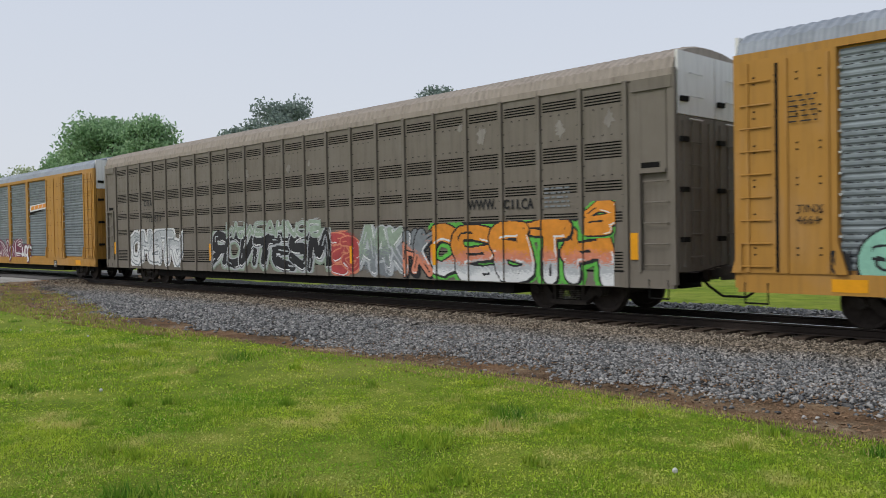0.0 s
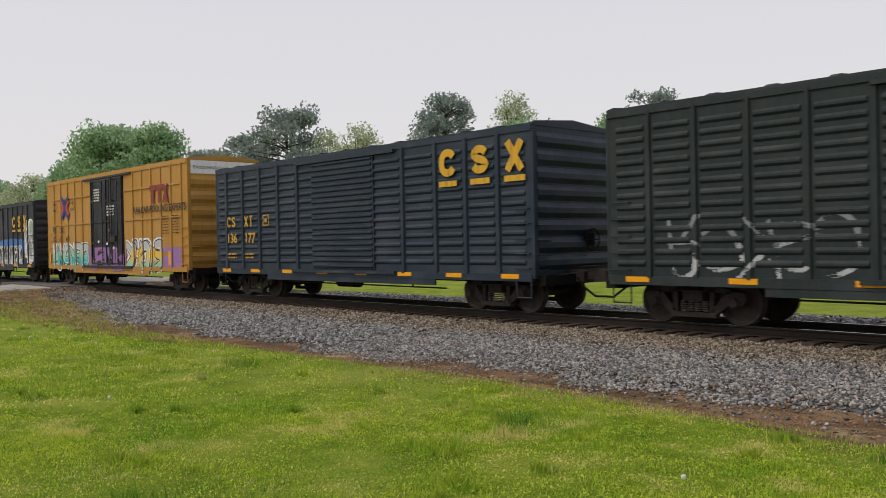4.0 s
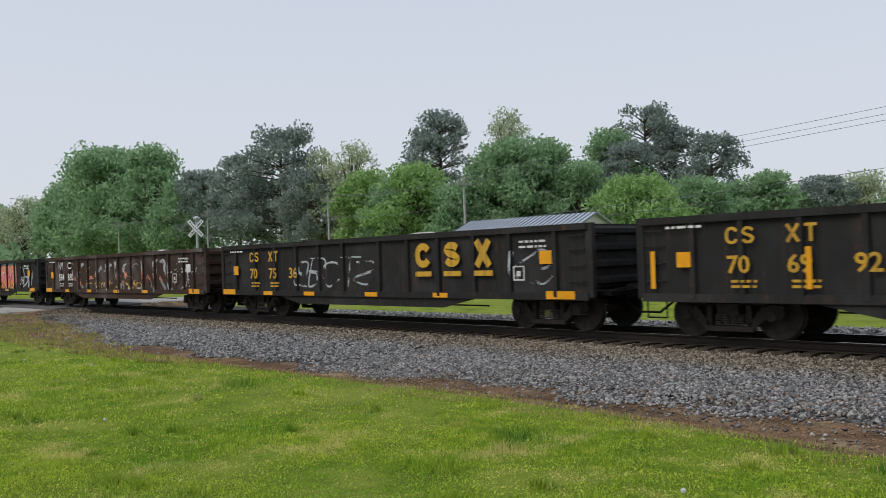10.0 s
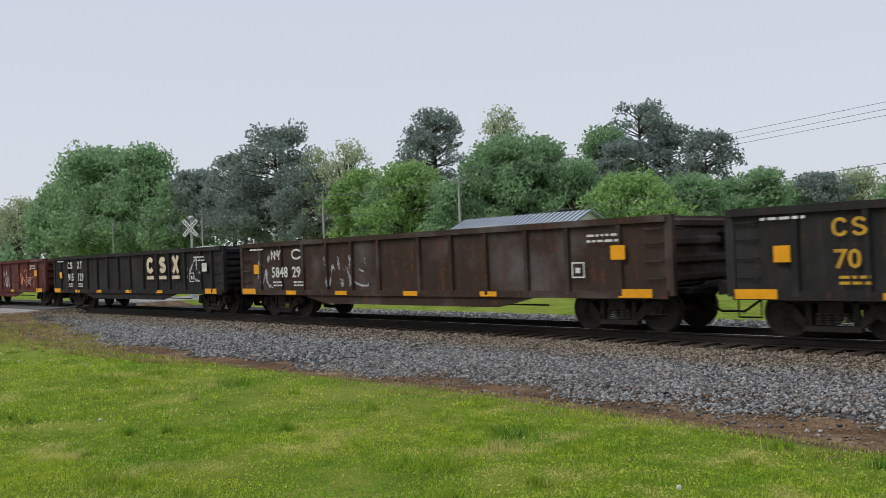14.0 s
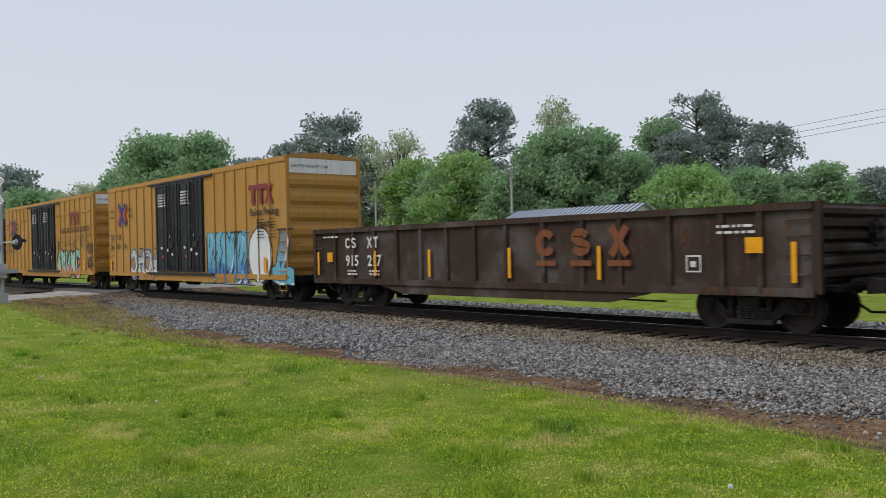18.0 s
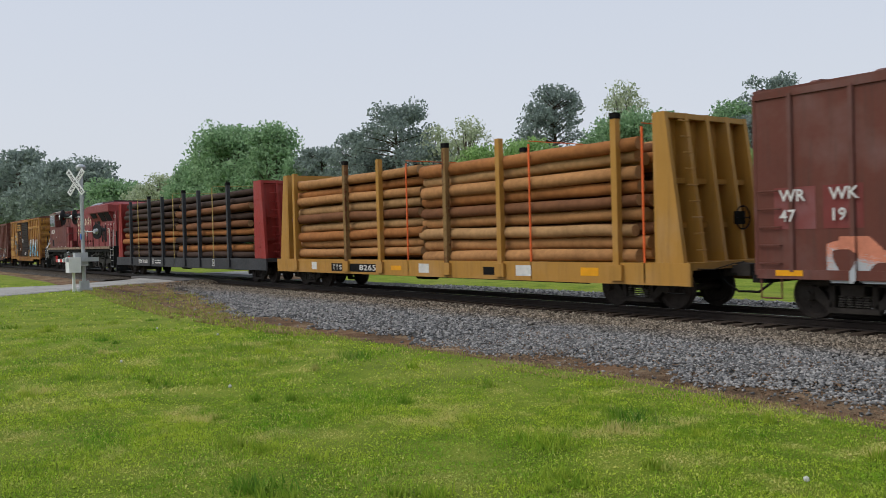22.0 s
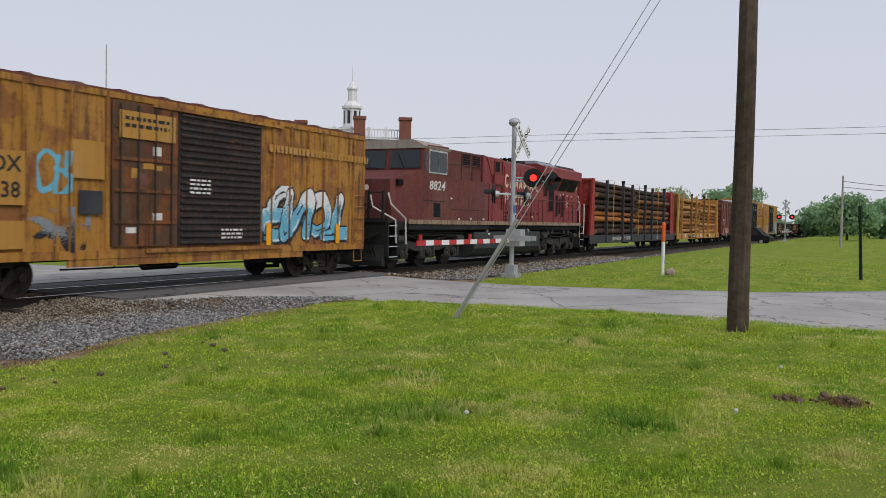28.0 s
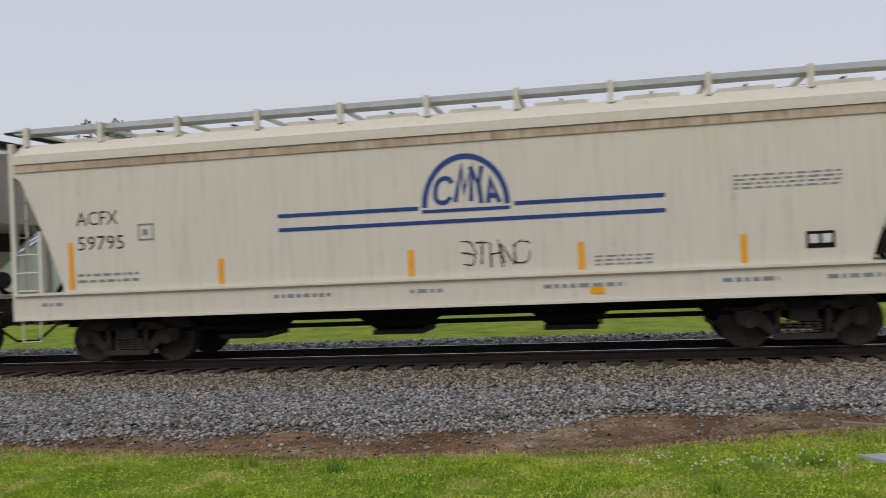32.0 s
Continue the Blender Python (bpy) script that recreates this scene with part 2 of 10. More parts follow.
def build_ground():
    xs = np.concatenate([[-2500, -900, -400, -200, -120, -90, -75], np.arange(-66, 60.1, 0.5), [70, 90, 120, 200, 400, 900, 2500]])
    ys = np.concatenate([[-1500, -500, -150, -61, -59.9, -30, -15, -8], np.arange(-4, 14.1, 0.25), np.arange(14.5, 26.1, 0.5), [28, 32, 38, 46, 60, 80, 89.9, 91, 110, 160, 300, 700, 2500]])
    X, Y = np.meshgrid(xs, ys)
    Z = ground_z(X, Y)
    verts = np.stack([X.ravel(), Y.ravel(), Z.ravel()], 1)
    w = len(xs)
    i = (np.arange(len(ys) - 1)[:, None] * w + np.arange(w - 1)[None]).ravel()
    ob = rows_mesh("ground", verts, np.stack([i, i + 1, i + w + 1, i + w], 1), [ground_mat()])
    e = edge_y(X)
    bare = np.clip((Y - e + 0.45) / 0.9, 0, 1) * np.clip((22.3 - Y) / 0.8, 0, 1)
    at = ob.data.attributes.new("verge", "FLOAT", "POINT")
    at.data.foreach_set("value", bare.ravel().astype(np.float32))
    for p in ob.data.polygons:
        p.use_smooth = True
    tagged(ob, "spring lawn with patchy grass and a bare dirt verge", "ground", kind="structure")


build_ground()


def asphalt_mat(name, tone):
    m, n, l, b = node_mat(name, 0.9)
    pos = n.new("ShaderNodeNewGeometry").outputs["Position"]
    fine, big = noise_tex(n, l, pos, 60, 4, 0.8), noise_tex(n, l, pos, 0.5, 5)
    c = ramp(n, l, mix(n, l, 0.6, fine, big), [(0.3, tuple(x * 0.7 for x in tone)), (0.7, tuple(x * 1.3 for x in tone))])
    v = n.new("ShaderNodeTexVoronoi")
    v.feature = "DISTANCE_TO_EDGE"
    v.inputs["Scale"].default_value = 0.35
    wv = n.new("ShaderNodeVectorMath")
    wv.operation = "ADD"
    l.new(pos, wv.inputs[0])
    l.new(noise_tex(n, l, pos, 1.5, 4), wv.inputs[1])
    l.new(wv.outputs[0], v.inputs["Vector"])
    crack = ramp(n, l, v.outputs["Distance"], [(0.0, (1.0,)), (0.012, (0.0,))])
    l.new(mix(n, l, crack, c, tuple(x * 0.35 for x in tone)), b.inputs["Base Color"])
    bump(n, l, b, fine, 0.4, 0.01)
    return m


ASPHALT = asphalt_mat("weathered_asphalt", (0.34, 0.325, 0.298))
ASPHALT_DARK = asphalt_mat("crossing_asphalt", (0.13, 0.125, 0.12))
for k, nm in ((0, "road_west"), (1, "road_east")):
    ys = np.concatenate([np.arange(-60, -4, 4.0), np.arange(-4, 28, 0.5), np.arange(28, 91, 4.0)])
    ys = ys[(ys < 14.3) | (ys > 18.5)]
    A, B = road_limits(k, ys)
    for part_k, sel in (("near", ys < 16), ("far", ys > 16)):
        yy, a, b = ys[sel], A[sel], B[sel]
        n = 11
        T = np.concatenate([[0], np.linspace(0, 1, n - 2), [1]])
        X = a[:, None] + (b - a)[:, None] * T[None]
        Y = np.repeat(yy[:, None], n, 1)
        Z = road_z(Y) - 0.06 * np.abs(T - 0.5)[None] ** 2
        X[:, 0], X[:, -1] = X[:, 0] - 0.1, X[:, -1] + 0.1
        Z[:, 0], Z[:, -1] = Z[:, 0] - 0.2, Z[:, -1] - 0.2
        i = (np.arange(len(yy) - 1)[:, None] * n + np.arange(n - 1)[None]).ravel()
        rd = rows_mesh(nm, np.stack([X.ravel(), Y.ravel(), Z.ravel()], 1), np.stack([i, i + 1, i + n + 1, i + n], 1), [ASPHALT])
        tagged(rd, "pale weathered asphalt road with cracks", "road", kind="structure")
    xa, xb = (float(q) for q in road_limits(k, 16.4))
    for y0, y1 in ((14.25, TRACK_Y - 0.84), (TRACK_Y - 0.68, TRACK_Y + 0.68), (TRACK_Y + 0.84, 18.55)):
        cr = mesh_ob("crossing_panel", boxes((xa - 0.3, xb + 0.3, y0, y1, -0.3, -0.015)), ASPHALT_DARK)
        tagged(cr, "dark asphalt filler of the level crossing", "road", kind="structure")

# ---- the track ----
RAIL_STEEL = plain("rail_steel", (0.024, 0.018, 0.015), 0.6, 0.3, 0.35, 8)
RAIL_TOP = plain("polished_railhead", (0.45, 0.45, 0.46), 0.22, 1.0, 0.15, 4, 0.05)
for s in (-1, 1):
    c = s * 0.753
    prof = [(c - 0.075, -0.18), (c + 0.075, -0.18), (c + 0.07, -0.16), (c + 0.012, -0.14), (c + 0.012, -0.05), (c + 0.037, -0.035), (c + 0.037, -0.003), (c - 0.037, -0.003), (c - 0.037, -0.035), (c - 0.012, -0.05), (c - 0.012, -0.14), (c - 0.07, -0.16)]
    ra = mesh_ob("rail", extrude_x(bmesh.new(), prof, -600, 600), RAIL_STEEL)
    ra.location.y = TRACK_Y
    tagged(ra, "rusty steel rail with a polished running surface", "rail", "rails of the track")
    part("railhead", boxes((-600, 600, c - 0.03, c + 0.03, -0.003, 0.0)), RAIL_TOP, ra)
TIE = plain("creosoted_timber", (0.06, 0.045, 0.034), 0.85, 0, 0.45, 9)
tie_me = None
ties = empty("tie_row", 0, TRACK_Y, 0)
tagged(ties, "row of dark creosoted timber ties under the rails", "railway ties")
for i in range(-100, 101):
    if on_road(np.array(i * 0.5), np.array(16.4), 0.4):
        continue
    if tie_me is None:
        t = part("tie", boxes((-0.115, 0.115, -1.34, 1.34, -0.36, -0.178)), TIE, ties)
        tie_me = t.data
    else:
        t = new("tie", tie_me)
        t.parent = ties
    t.location.x = i * 0.5


def ballast_mat(name, island):
    """Crushed granite: grey stones, browner with rust and brake dust towards the rails."""
    m, n, l, b = node_mat(name, 0.9)
    g = n.new("ShaderNodeNewGeometry")
    sep = n.new("ShaderNodeSeparateXYZ")
    l.new(g.outputs["Position"], sep.inputs[0])
    if island:
        f = g.outputs["Random Per Island"]
    else:
        v = n.new("ShaderNodeTexVoronoi")
        v.inputs["Scale"].default_value = 16
        l.new(g.outputs["Position"], v.inputs["Vector"])
        f = n.new("ShaderNodeSeparateColor").inputs[0]
        sc = f.node
        l.new(v.outputs["Color"], f)
        f = sc.outputs[0]
    # bed tone cut to 0.4: shade between the loose stones put into its colour
    gap_shade = 1.0 if island else 0.4
    tone = lambda *c: tuple(gap_shade * q for q in c)
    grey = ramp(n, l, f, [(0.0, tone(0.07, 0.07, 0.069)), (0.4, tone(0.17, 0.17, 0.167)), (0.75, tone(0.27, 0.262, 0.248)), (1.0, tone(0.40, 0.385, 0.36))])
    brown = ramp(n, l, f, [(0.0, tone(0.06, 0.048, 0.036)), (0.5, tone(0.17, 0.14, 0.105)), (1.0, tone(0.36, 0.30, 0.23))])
    k = n.new("ShaderNodeMath")
    k.operation = "MULTIPLY_ADD"
    k.inputs[1].default_value = 1.6
    l.new(noise_tex(n, l, g.outputs["Position"], 0.8, 4), k.inputs[0])
    l.new(sep.outputs["Y"], k.inputs[2])
    mask = ramp(n, l, k.outputs[0], [(0.0, (0.0,)), (1.0, (1.0,))])
    mr = n.new("ShaderNodeMapRange")
    mr.inputs["From Min"].default_value, mr.inputs["From Max"].default_value = 13.2, 14.6
    l.new(k.outputs[0], mr.inputs["Value"])
    far = n.new("ShaderNodeMapRange")
    far.inputs["From Min"].default_value, far.inputs["From Max"].default_value = 19.6, 20.6
    far.inputs["To Min"].default_value, far.inputs["To Max"].default_value = 1.0, 0.0
    l.new(k.outputs[0], far.inputs["Value"])
    mm = n.new("ShaderNodeMath")
    mm.operation = "MULTIPLY"
    l.new(mr.outputs[0], mm.inputs[0])
    l.new(far.outputs[0], mm.inputs[1])
    l.new(mix(n, l, mm.outputs[0], grey, brown), b.inputs["Base Color"])
    if not island:
        bump(n, l, b, v.outputs["Distance"], 1.0, 0.06)
    return m


PEBBLE = plain("brown_grit", (0.20, 0.128, 0.078), 0.95, 0, 0.7, 3, 0.2)
SHADED_BED, STONES = ballast_mat("ballast_bed", False), ballast_mat("ballast_stones", True)


def bed_edge(x):
    """Where the ballast starts, in front of the track."""
    return np.interp(x, [-60, -43, -37, -32, -26, -23, -20.5, -17, -13, -8, -5, -2.5, 0, 3, 5.8, 7.4, 8.3, 10, 12, 60], [14.2, 14.2, 13.2, 12.2, 10.7, 10.1, 10.6, 10.1, 10.2, 10.6, 10.3, 10.5, 11.5, 11.7, 12.4, 12.0, 10.9, 11.1, 11.4, 11.4])


def ballast_z(x, y):
    e = bed_edge(x) - 0.6
    y = np.where(y < 13.4, 9.6 + (y - e) * 3.8 / (13.4 - e), y)
    return np.interp(y, [9.6, 10.4, 11.5, 13.4, 14.9, 17.9, 18.6, 20.4, 21.9, 22.8], [-0.42, -0.30, -0.27, -0.235, -0.245, -0.245, -0.25, -0.27, -0.34, -0.58])


for a, b in ((-600, -53), (-41.6, 12.4), (23.8, 600)):
    ys = np.array([9.6, 10.0, 10.4, 11.0, 11.5, 12.4, 13.4, 14.2, 14.9, 15.6, 16.4, 17.2, 17.9, 18.6, 19.4, 20.4, 21.2, 21.9, 22.8])
    xs = np.arange(a, b + 0.1, 2.0) if b - a < 100 else np.array([a, b])
    X, Y = np.meshgrid(xs, ys)
    Z = ballast_z(X, Y) + (0.025 * np.sin(X * 1.7 + Y * 3) if len(xs) > 2 else 0)
    w = len(xs)
    i = (np.arange(len(ys) - 1)[:, None] * w + np.arange(w - 1)[None]).ravel()
    ob = rows_mesh("ballast_bed", np.stack([X.ravel(), Y.ravel(), Z.ravel()], 1), np.stack([i, i + 1, i + w + 1, i + w], 1), [SHADED_BED])
    tagged(ob, "bed of grey crushed-stone ballast, rust-brown beside the rails", "ballast", kind="structure")


def scatter_stones(name, n, x0, x1, y0, y1, size, seed, edge=0.0, mat=None):
    """Loose angular stones as one mesh."""
    rng = np.random.RandomState(seed)
    x, y = rng.uniform(x0, x1, n), rng.uniform(y0, y1, n)
    lo = bed_edge(x) - 0.42 + 0.25 * np.sin(x * 1.1) + 0.22 * np.sin(x * 2.9 + 1) + 0.3 * rng.normal(0, 0.6, n)
    keep = ~on_road(x, y, 0.1) & (y > edge_y(x) + 0.35) & ((y > lo) | (rng.rand(n) < edge)) & ((np.abs(y - TRACK_Y) > 0.86) | (rng.rand(n) < 0.3))
    x, y = x[keep], y[keep]
    n = len(x)
    z = np.maximum(ballast_z(x, y), ground_z(x, y)) + 0.45 * size
    base = np.array([(1, 0, 0), (-1, 0, 0), (0, 1, 0), (0, -1, 0), (0, 0, 1), (0, 0, -1)])
    tri = np.array([(0, 2, 4), (2, 1, 4), (1, 3, 4), (3, 0, 4), (2, 0, 5), (1, 2, 5), (3, 1, 5), (0, 3, 5)])
    if size < 0.02 or y0 > 15:  # small or far: upper faces only
        tri = tri[:4]
    s = size * rng.uniform(0.55, 1.35, (n, 1, 1)) * rng.uniform(0.7, 1.3, (n, 1, 3)) * np.array([1.2, 0.95, 0.72])
    V = (base[None] + rng.uniform(-0.42, 0.42, (n, len(base), 3))) * s
    a, b2 = rng.uniform(0, 6.28, n), rng.uniform(-0.75, 0.75, n)
    ca, sa, cb, sb = np.cos(a), np.sin(a), np.cos(b2), np.sin(b2)
    R = np.stack([np.stack([ca, -sa * cb, sa * sb], 1), np.stack([sa, ca * cb, -ca * sb], 1), np.stack([0 * a, sb, cb], 1)], 1)
    V = np.einsum("nij,nkj->nki", R, V) + np.stack([x, y, z], 1)[:, None]
    F = tri[None] + (np.arange(n) * len(base))[:, None, None]
    ob = rows_mesh(name, V.reshape(-1, 3), F.reshape(-1, 3), [mat or STONES])
    tagged(ob, "brown pebbles and grit strewn over the dirt verge" if mat else "loose angular grey ballast stones beside the rails", "ballast", kind="stuff")


scatter_stones("ballast_stones", 92000, -14, 12.5, 9.2, 15.6, 0.027, 1, 0.03)
scatter_stones("ballast_stones", 40000, -41.5, -14, 9.0, 15.6, 0.038, 2, 0.01)
scatter_stones("ballast_stones", 9000, 12, 16.8, 10.2, 14.2, 0.028, 7, 0.3)
scatter_stones("verge_pebbles", 30000, -40, 12.4, 7.2, 12.3, 0.0115, 5, 0.75, PEBBLE)
scatter_stones("verge_gravel", 32000, -14, 12.4, 7.3, 12.3, 0.017, 6, 0.55, PEBBLE)
scatter_stones("ballast_stones", 15000, -30, 12.5, 15.6, 22.3, 0.05, 3)
scatter_stones("ballast_stones", 12000, 23.8, 50, 10.5, 15.6, 0.055, 4)


# ---- grass ----
def grass_mat(name, stops):
    m, n, l, b = node_mat(name, 0.75)
    g = n.new("ShaderNodeNewGeometry")
    c = ramp(n, l, g.outputs["Random Per Island"], stops)
    pos = g.outputs["Position"]
    c = mix(n, l, ramp(n, l, noise_tex(n, l, pos, 0.7, 4), [(0.36, (0.0,)), (0.56, (0.7,))]), c, (0.53, 0.61, 0.065))
    c = mix(n, l, ramp(n, l, noise_tex(n, l, pos, 5.5, 5, 0.7), [(0.46, (0.0,)), (0.62, (0.65,))]), c, (0.12, 0.27, 0.018))
    c = mix(n, l, ramp(n, l, noise_tex(n, l, pos, 1.3, 6, 0.7), [(0.52, (0.0,)), (0.66, (0.85,))]), c, (0.70, 0.60, 0.24))
    c = mix(n, l, ramp(n, l, noise_tex(n, l, pos, 0.45, 4, 0.6), [(0.56, (0.0,)), (0.70, (0.55,))]), c, (0.15, 0.36, 0.02))
    l.new(c, b.inputs["Base Color"])
    thin_leaf(m, n, l, b, c, 0.42)
    return m


GRASS = grass_mat("grass_blades", [(0.0, (0.045, 0.13, 0.008)), (0.35, (0.16, 0.35, 0.02)), (0.7, (0.34, 0.53, 0.045)), (0.9, (0.58, 0.62, 0.12)), (1.0, (0.72, 0.66, 0.28))])
TUFT = grass_mat("tuft_blades", [(0.0, (0.06, 0.14, 0.02)), (0.6, (0.12, 0.26, 0.035)), (1.0, (0.22, 0.34, 0.06))])


def blades(name, x, y, h, w, mat, label, seed):
    """Bent two-piece grass blades at the given places, joined."""
    rng = np.random.RandomState(seed)
    n = len(x)
    z = ground_z(x, y) - 0.005
    a, lean = rng.uniform(0, 6.28, n), rng.uniform(0.1, 0.75, n)
    dx, dy = np.cos(a), np.sin(a)
    t = rng.uniform(0, 6.28, n)
    px, py = np.cos(t) * w, np.sin(t) * w
    P = np.stack([x, y, z], 1)
    side = np.stack([px, py, 0 * px], 1)
    tip = np.stack([dx * lean * h, dy * lean * h, h * (1 - 0.25 * lean)], 1)
    V = np.stack([P - side, P + side, P + tip], 1).reshape(-1, 3)
    ob = rows_mesh(name, V, np.arange(n * 3).reshape(-1, 3), [mat])
    tagged(ob, label, "grass", kind="stuff")


def leaflets(name, x, y, h, w, mat, label, seed):
    """Small flat leaves of clover and weeds held a little above the soil, joined."""
    rng = np.random.RandomState(seed)
    n = len(x)
    P = np.stack([x, y, ground_z(x, y) + h], 1)
    a = rng.uniform(0, 6.28, n)
    u = np.stack([np.cos(a), np.sin(a), rng.normal(0, 0.45, n)], 1) * w[:, None]
    v = np.stack([-np.sin(a), np.cos(a), rng.normal(0, 0.45, n)], 1) * w[:, None]
    V = np.stack([P - u, P + v, P + u * 0.9 + v * 0.2, P - v * 0.8], 1).reshape(-1, 3)
    o = (np.arange(n) * 4)[:, None]
    F = np.concatenate([o + np.array([[0, 3, 2]]), o + np.array([[0, 2, 1]])], 0)
    ob = rows_mesh(name, V, F, [mat])
    tagged(ob, label, "grass", kind="stuff")


def lawn(seed, n, r0, r1, az0, az1, h, w):
    rng = np.random.RandomState(seed)
    r = np.sqrt(rng.uniform(r0 * r0, r1 * r1, n))
    a = np.radians(rng.uniform(az0, az1, n))
    x, y = -np.sin(a) * r, np.cos(a) * r
    patch = np.sin(x * 1.3 + 2 * np.sin(y * 0.9)) * np.sin(y * 1.7 + 1.5 * np.sin(x * 0.8)) + 0.5 * np.sin(x * 4.1 + y * 3.3)
    keep = (y < edge_y(x) - 0.15 + 0.35 * rng.rand(n) ** 2) & ~on_road(x, y, -0.05 * rng.rand(n)) & (rng.rand(n) < 0.72 + 0.35 * patch)
    x, y, patch = x[keep], y[keep], patch[keep]
    hh = h * rng.uniform(0.5, 1.3, len(x)) * (1 + 0.4 * np.clip(patch, -0.8, 1.5))
    ww = w * rng.uniform(0.6, 1.3, len(x))
    flat = rng.rand(len(x)) < 0.42
    up = ~flat
    blades("lawn_grass", x[up], y[up], hh[up], ww[up], GRASS, "short mown spring grass in patchy greens", seed)
    leaflets("lawn_clover", x[flat], y[flat], 0.55 * hh[flat] * rng.uniform(0.3, 1.0, flat.sum()), 1.5 * ww[flat], GRASS, "low clover and broad weeds between the grass", seed + 50)


lawn(11, 430000, 4.6, 9.5, -100, 82, 0.036, 0.0062)
lawn(12, 260000, 9.5, 18, -96, 88, 0.045, 0.0095)
lawn(13, 100000, 18, 45, -95, 92, 0.06, 0.018)


def dead_grass():
    """Bleached stalks and thin grass that run out over the dirt of the verge."""
    rng = np.random.RandomState(31)
    n = 84000
    x = np.where(rng.rand(n) < 0.55, rng.uniform(-41, -15, n), rng.uniform(-15, 13, n))
    band = np.interp(x, [-40, -32, -24, -19, -14, -6, -5], [4.6, 4.0, 2.7, 2.0, 1.6, 1.0, 0.7])
    y = edge_y(x) - 0.5 + (band + 0.5) * rng.rand(n) ** 1.4
    clump = np.sin(x * 2.3 + 1.7 * np.sin(y * 2.1)) * np.sin(y * 3.7 + np.sin(x * 1.4)) + 0.6 * np.sin(x * 0.7)
    keep = (rng.rand(n) < 0.42 + 0.4 * clump) & ~on_road(x, y, 0.05)
    x, y = x[keep], y[keep]
    green = rng.rand(len(x)) < 0.3
    for sel, mat, lab in ((~green, DRY, "bleached dead grass on the dirt verge"), (green, GRASS, "thin green grass creeping over the verge")):
        blades("verge_grass", x[sel], y[sel], rng.uniform(0.02, 0.06, sel.sum()) * np.where(x[sel] < -14, 1.6, 1.0), rng.uniform(0.004, 0.009, sel.sum()) * np.where(x[sel] < -14, 3.2, 1.0), mat, lab, 32)


DRY = plain("dead_grass", (0.36, 0.27, 0.13), 0.9, 0, 0.5, 3, 0)
dead_grass()


def tufts():
    """Taller, darker clumps of grass in the lawn and along its edge."""
    rng = np.random.RandomState(21)
    spots = [(-6.2, 6.1, 0.10, 0.2), (-5.3, 5.9, 0.14, 0.25), (-5.2, 4.6, 0.12, 0.3), (-12.9, 5.2, 0.13, 0.3), (-10.8, 6.1, 0.16, 0.3), (-11.0, 4.85, 0.13, 0.22), (13.9, 1.7, 0.2, 0.25), (3.95, 8.55, 0.12, 0.2), (7.6, 4.3, 0.16, 0.5), (6.3, 3.2, 0.14, 0.6), (9.3, 3.4, 0.14, 0.6), (6.9, 1.6, 0.14, 0.7)]
    for i in range(420):
        r, a = rng.uniform(4.5, 22), radians(rng.uniform(-95, 85))
        spots.append((-math.sin(a) * r, math.cos(a) * r, rng.uniform(0.06, 0.14), rng.uniform(0.03, 0.16)))
    X, Y, H = [], [], []
    for x, y, h, rad in spots:
        if y > float(edge_y(x)) - 0.1 or on_road(np.array(x), np.array(y)):
            continue
        k = int(24 + 420 * rad)
        X.append(x + rng.normal(0, rad * 0.6, k))
        Y.append(y + rng.normal(0, rad * 0.6, k))
        H.append(h * rng.uniform(0.5, 1.2, k))
    X, Y, H = np.concatenate(X), np.concatenate(Y), np.concatenate(H)
    keep = Y < edge_y(X)
    blades("grass_tufts", X[keep], Y[keep], H[keep], np.full(keep.sum(), 0.010), TUFT, "taller dark green clumps of grass in the lawn", 22)


tufts()


def dots(name, mat, n, seed, pts, r, label, category):
    rng = np.random.RandomState(seed)
    bm = bmesh.new()
    for x, y, h in pts:
        z = float(ground_z(x, y)) + h
        bmesh.ops.create_icosphere(bm, subdivisions=1, radius=r, matrix=Matrix.Translation((x, y, z)))
    tagged(mesh_ob(name, bm, mat), label, category, kind="stuff")


rr = random.Random(5)
DANDELION = plain("seed_head", (0.5, 0.5, 0.46), 0.9, 0, 0.1)
dots("clover_flowers", DANDELION, 0, 1, [(rr.uniform(0.1, 1.7), rr.gauss(6.95, 0.2), 0.06) for _ in range(80)] + [(rr.uniform(26, 36), rr.uniform(2, 7), 0.06) for _ in range(120)], 0.009, "scattered small white clover flowers", "flowers")
dots("seed_heads", DANDELION, 0, 2, [(-9.1, 3.6, 0.08), (9.9, 0.9, 0.1), (7.3, 1.0, 0.1), (-3.0, 5.0, 0.08), (-14.4, 5.5, 0.1), (-16.2, 5.0, 0.1), (6.1, 2.9, 0.08), (-12.0, 3.2, 0.08)], 0.022, "pale dandelion seed heads above the lawn", "flowers")

# ---- the train: helpers ----
SIDE = 1.55
COUPLERS = [20.0, -8.25, -37.1, -64.9, -82.2, -99.05, -116.55, -133.8, -151.8, -170.15, -188.0, -205.0, -222.6, -240.0, -257.55, -275.0, -292.3, -309.65, -327.0, -345.0, -364.85, -385.1, -401.9, -423.5, -447.4, -470.0, -486.6, -502.3, -520.0, -536.8, -554.65, -573.0, -591.0]
CARS, WHEELS = [], []

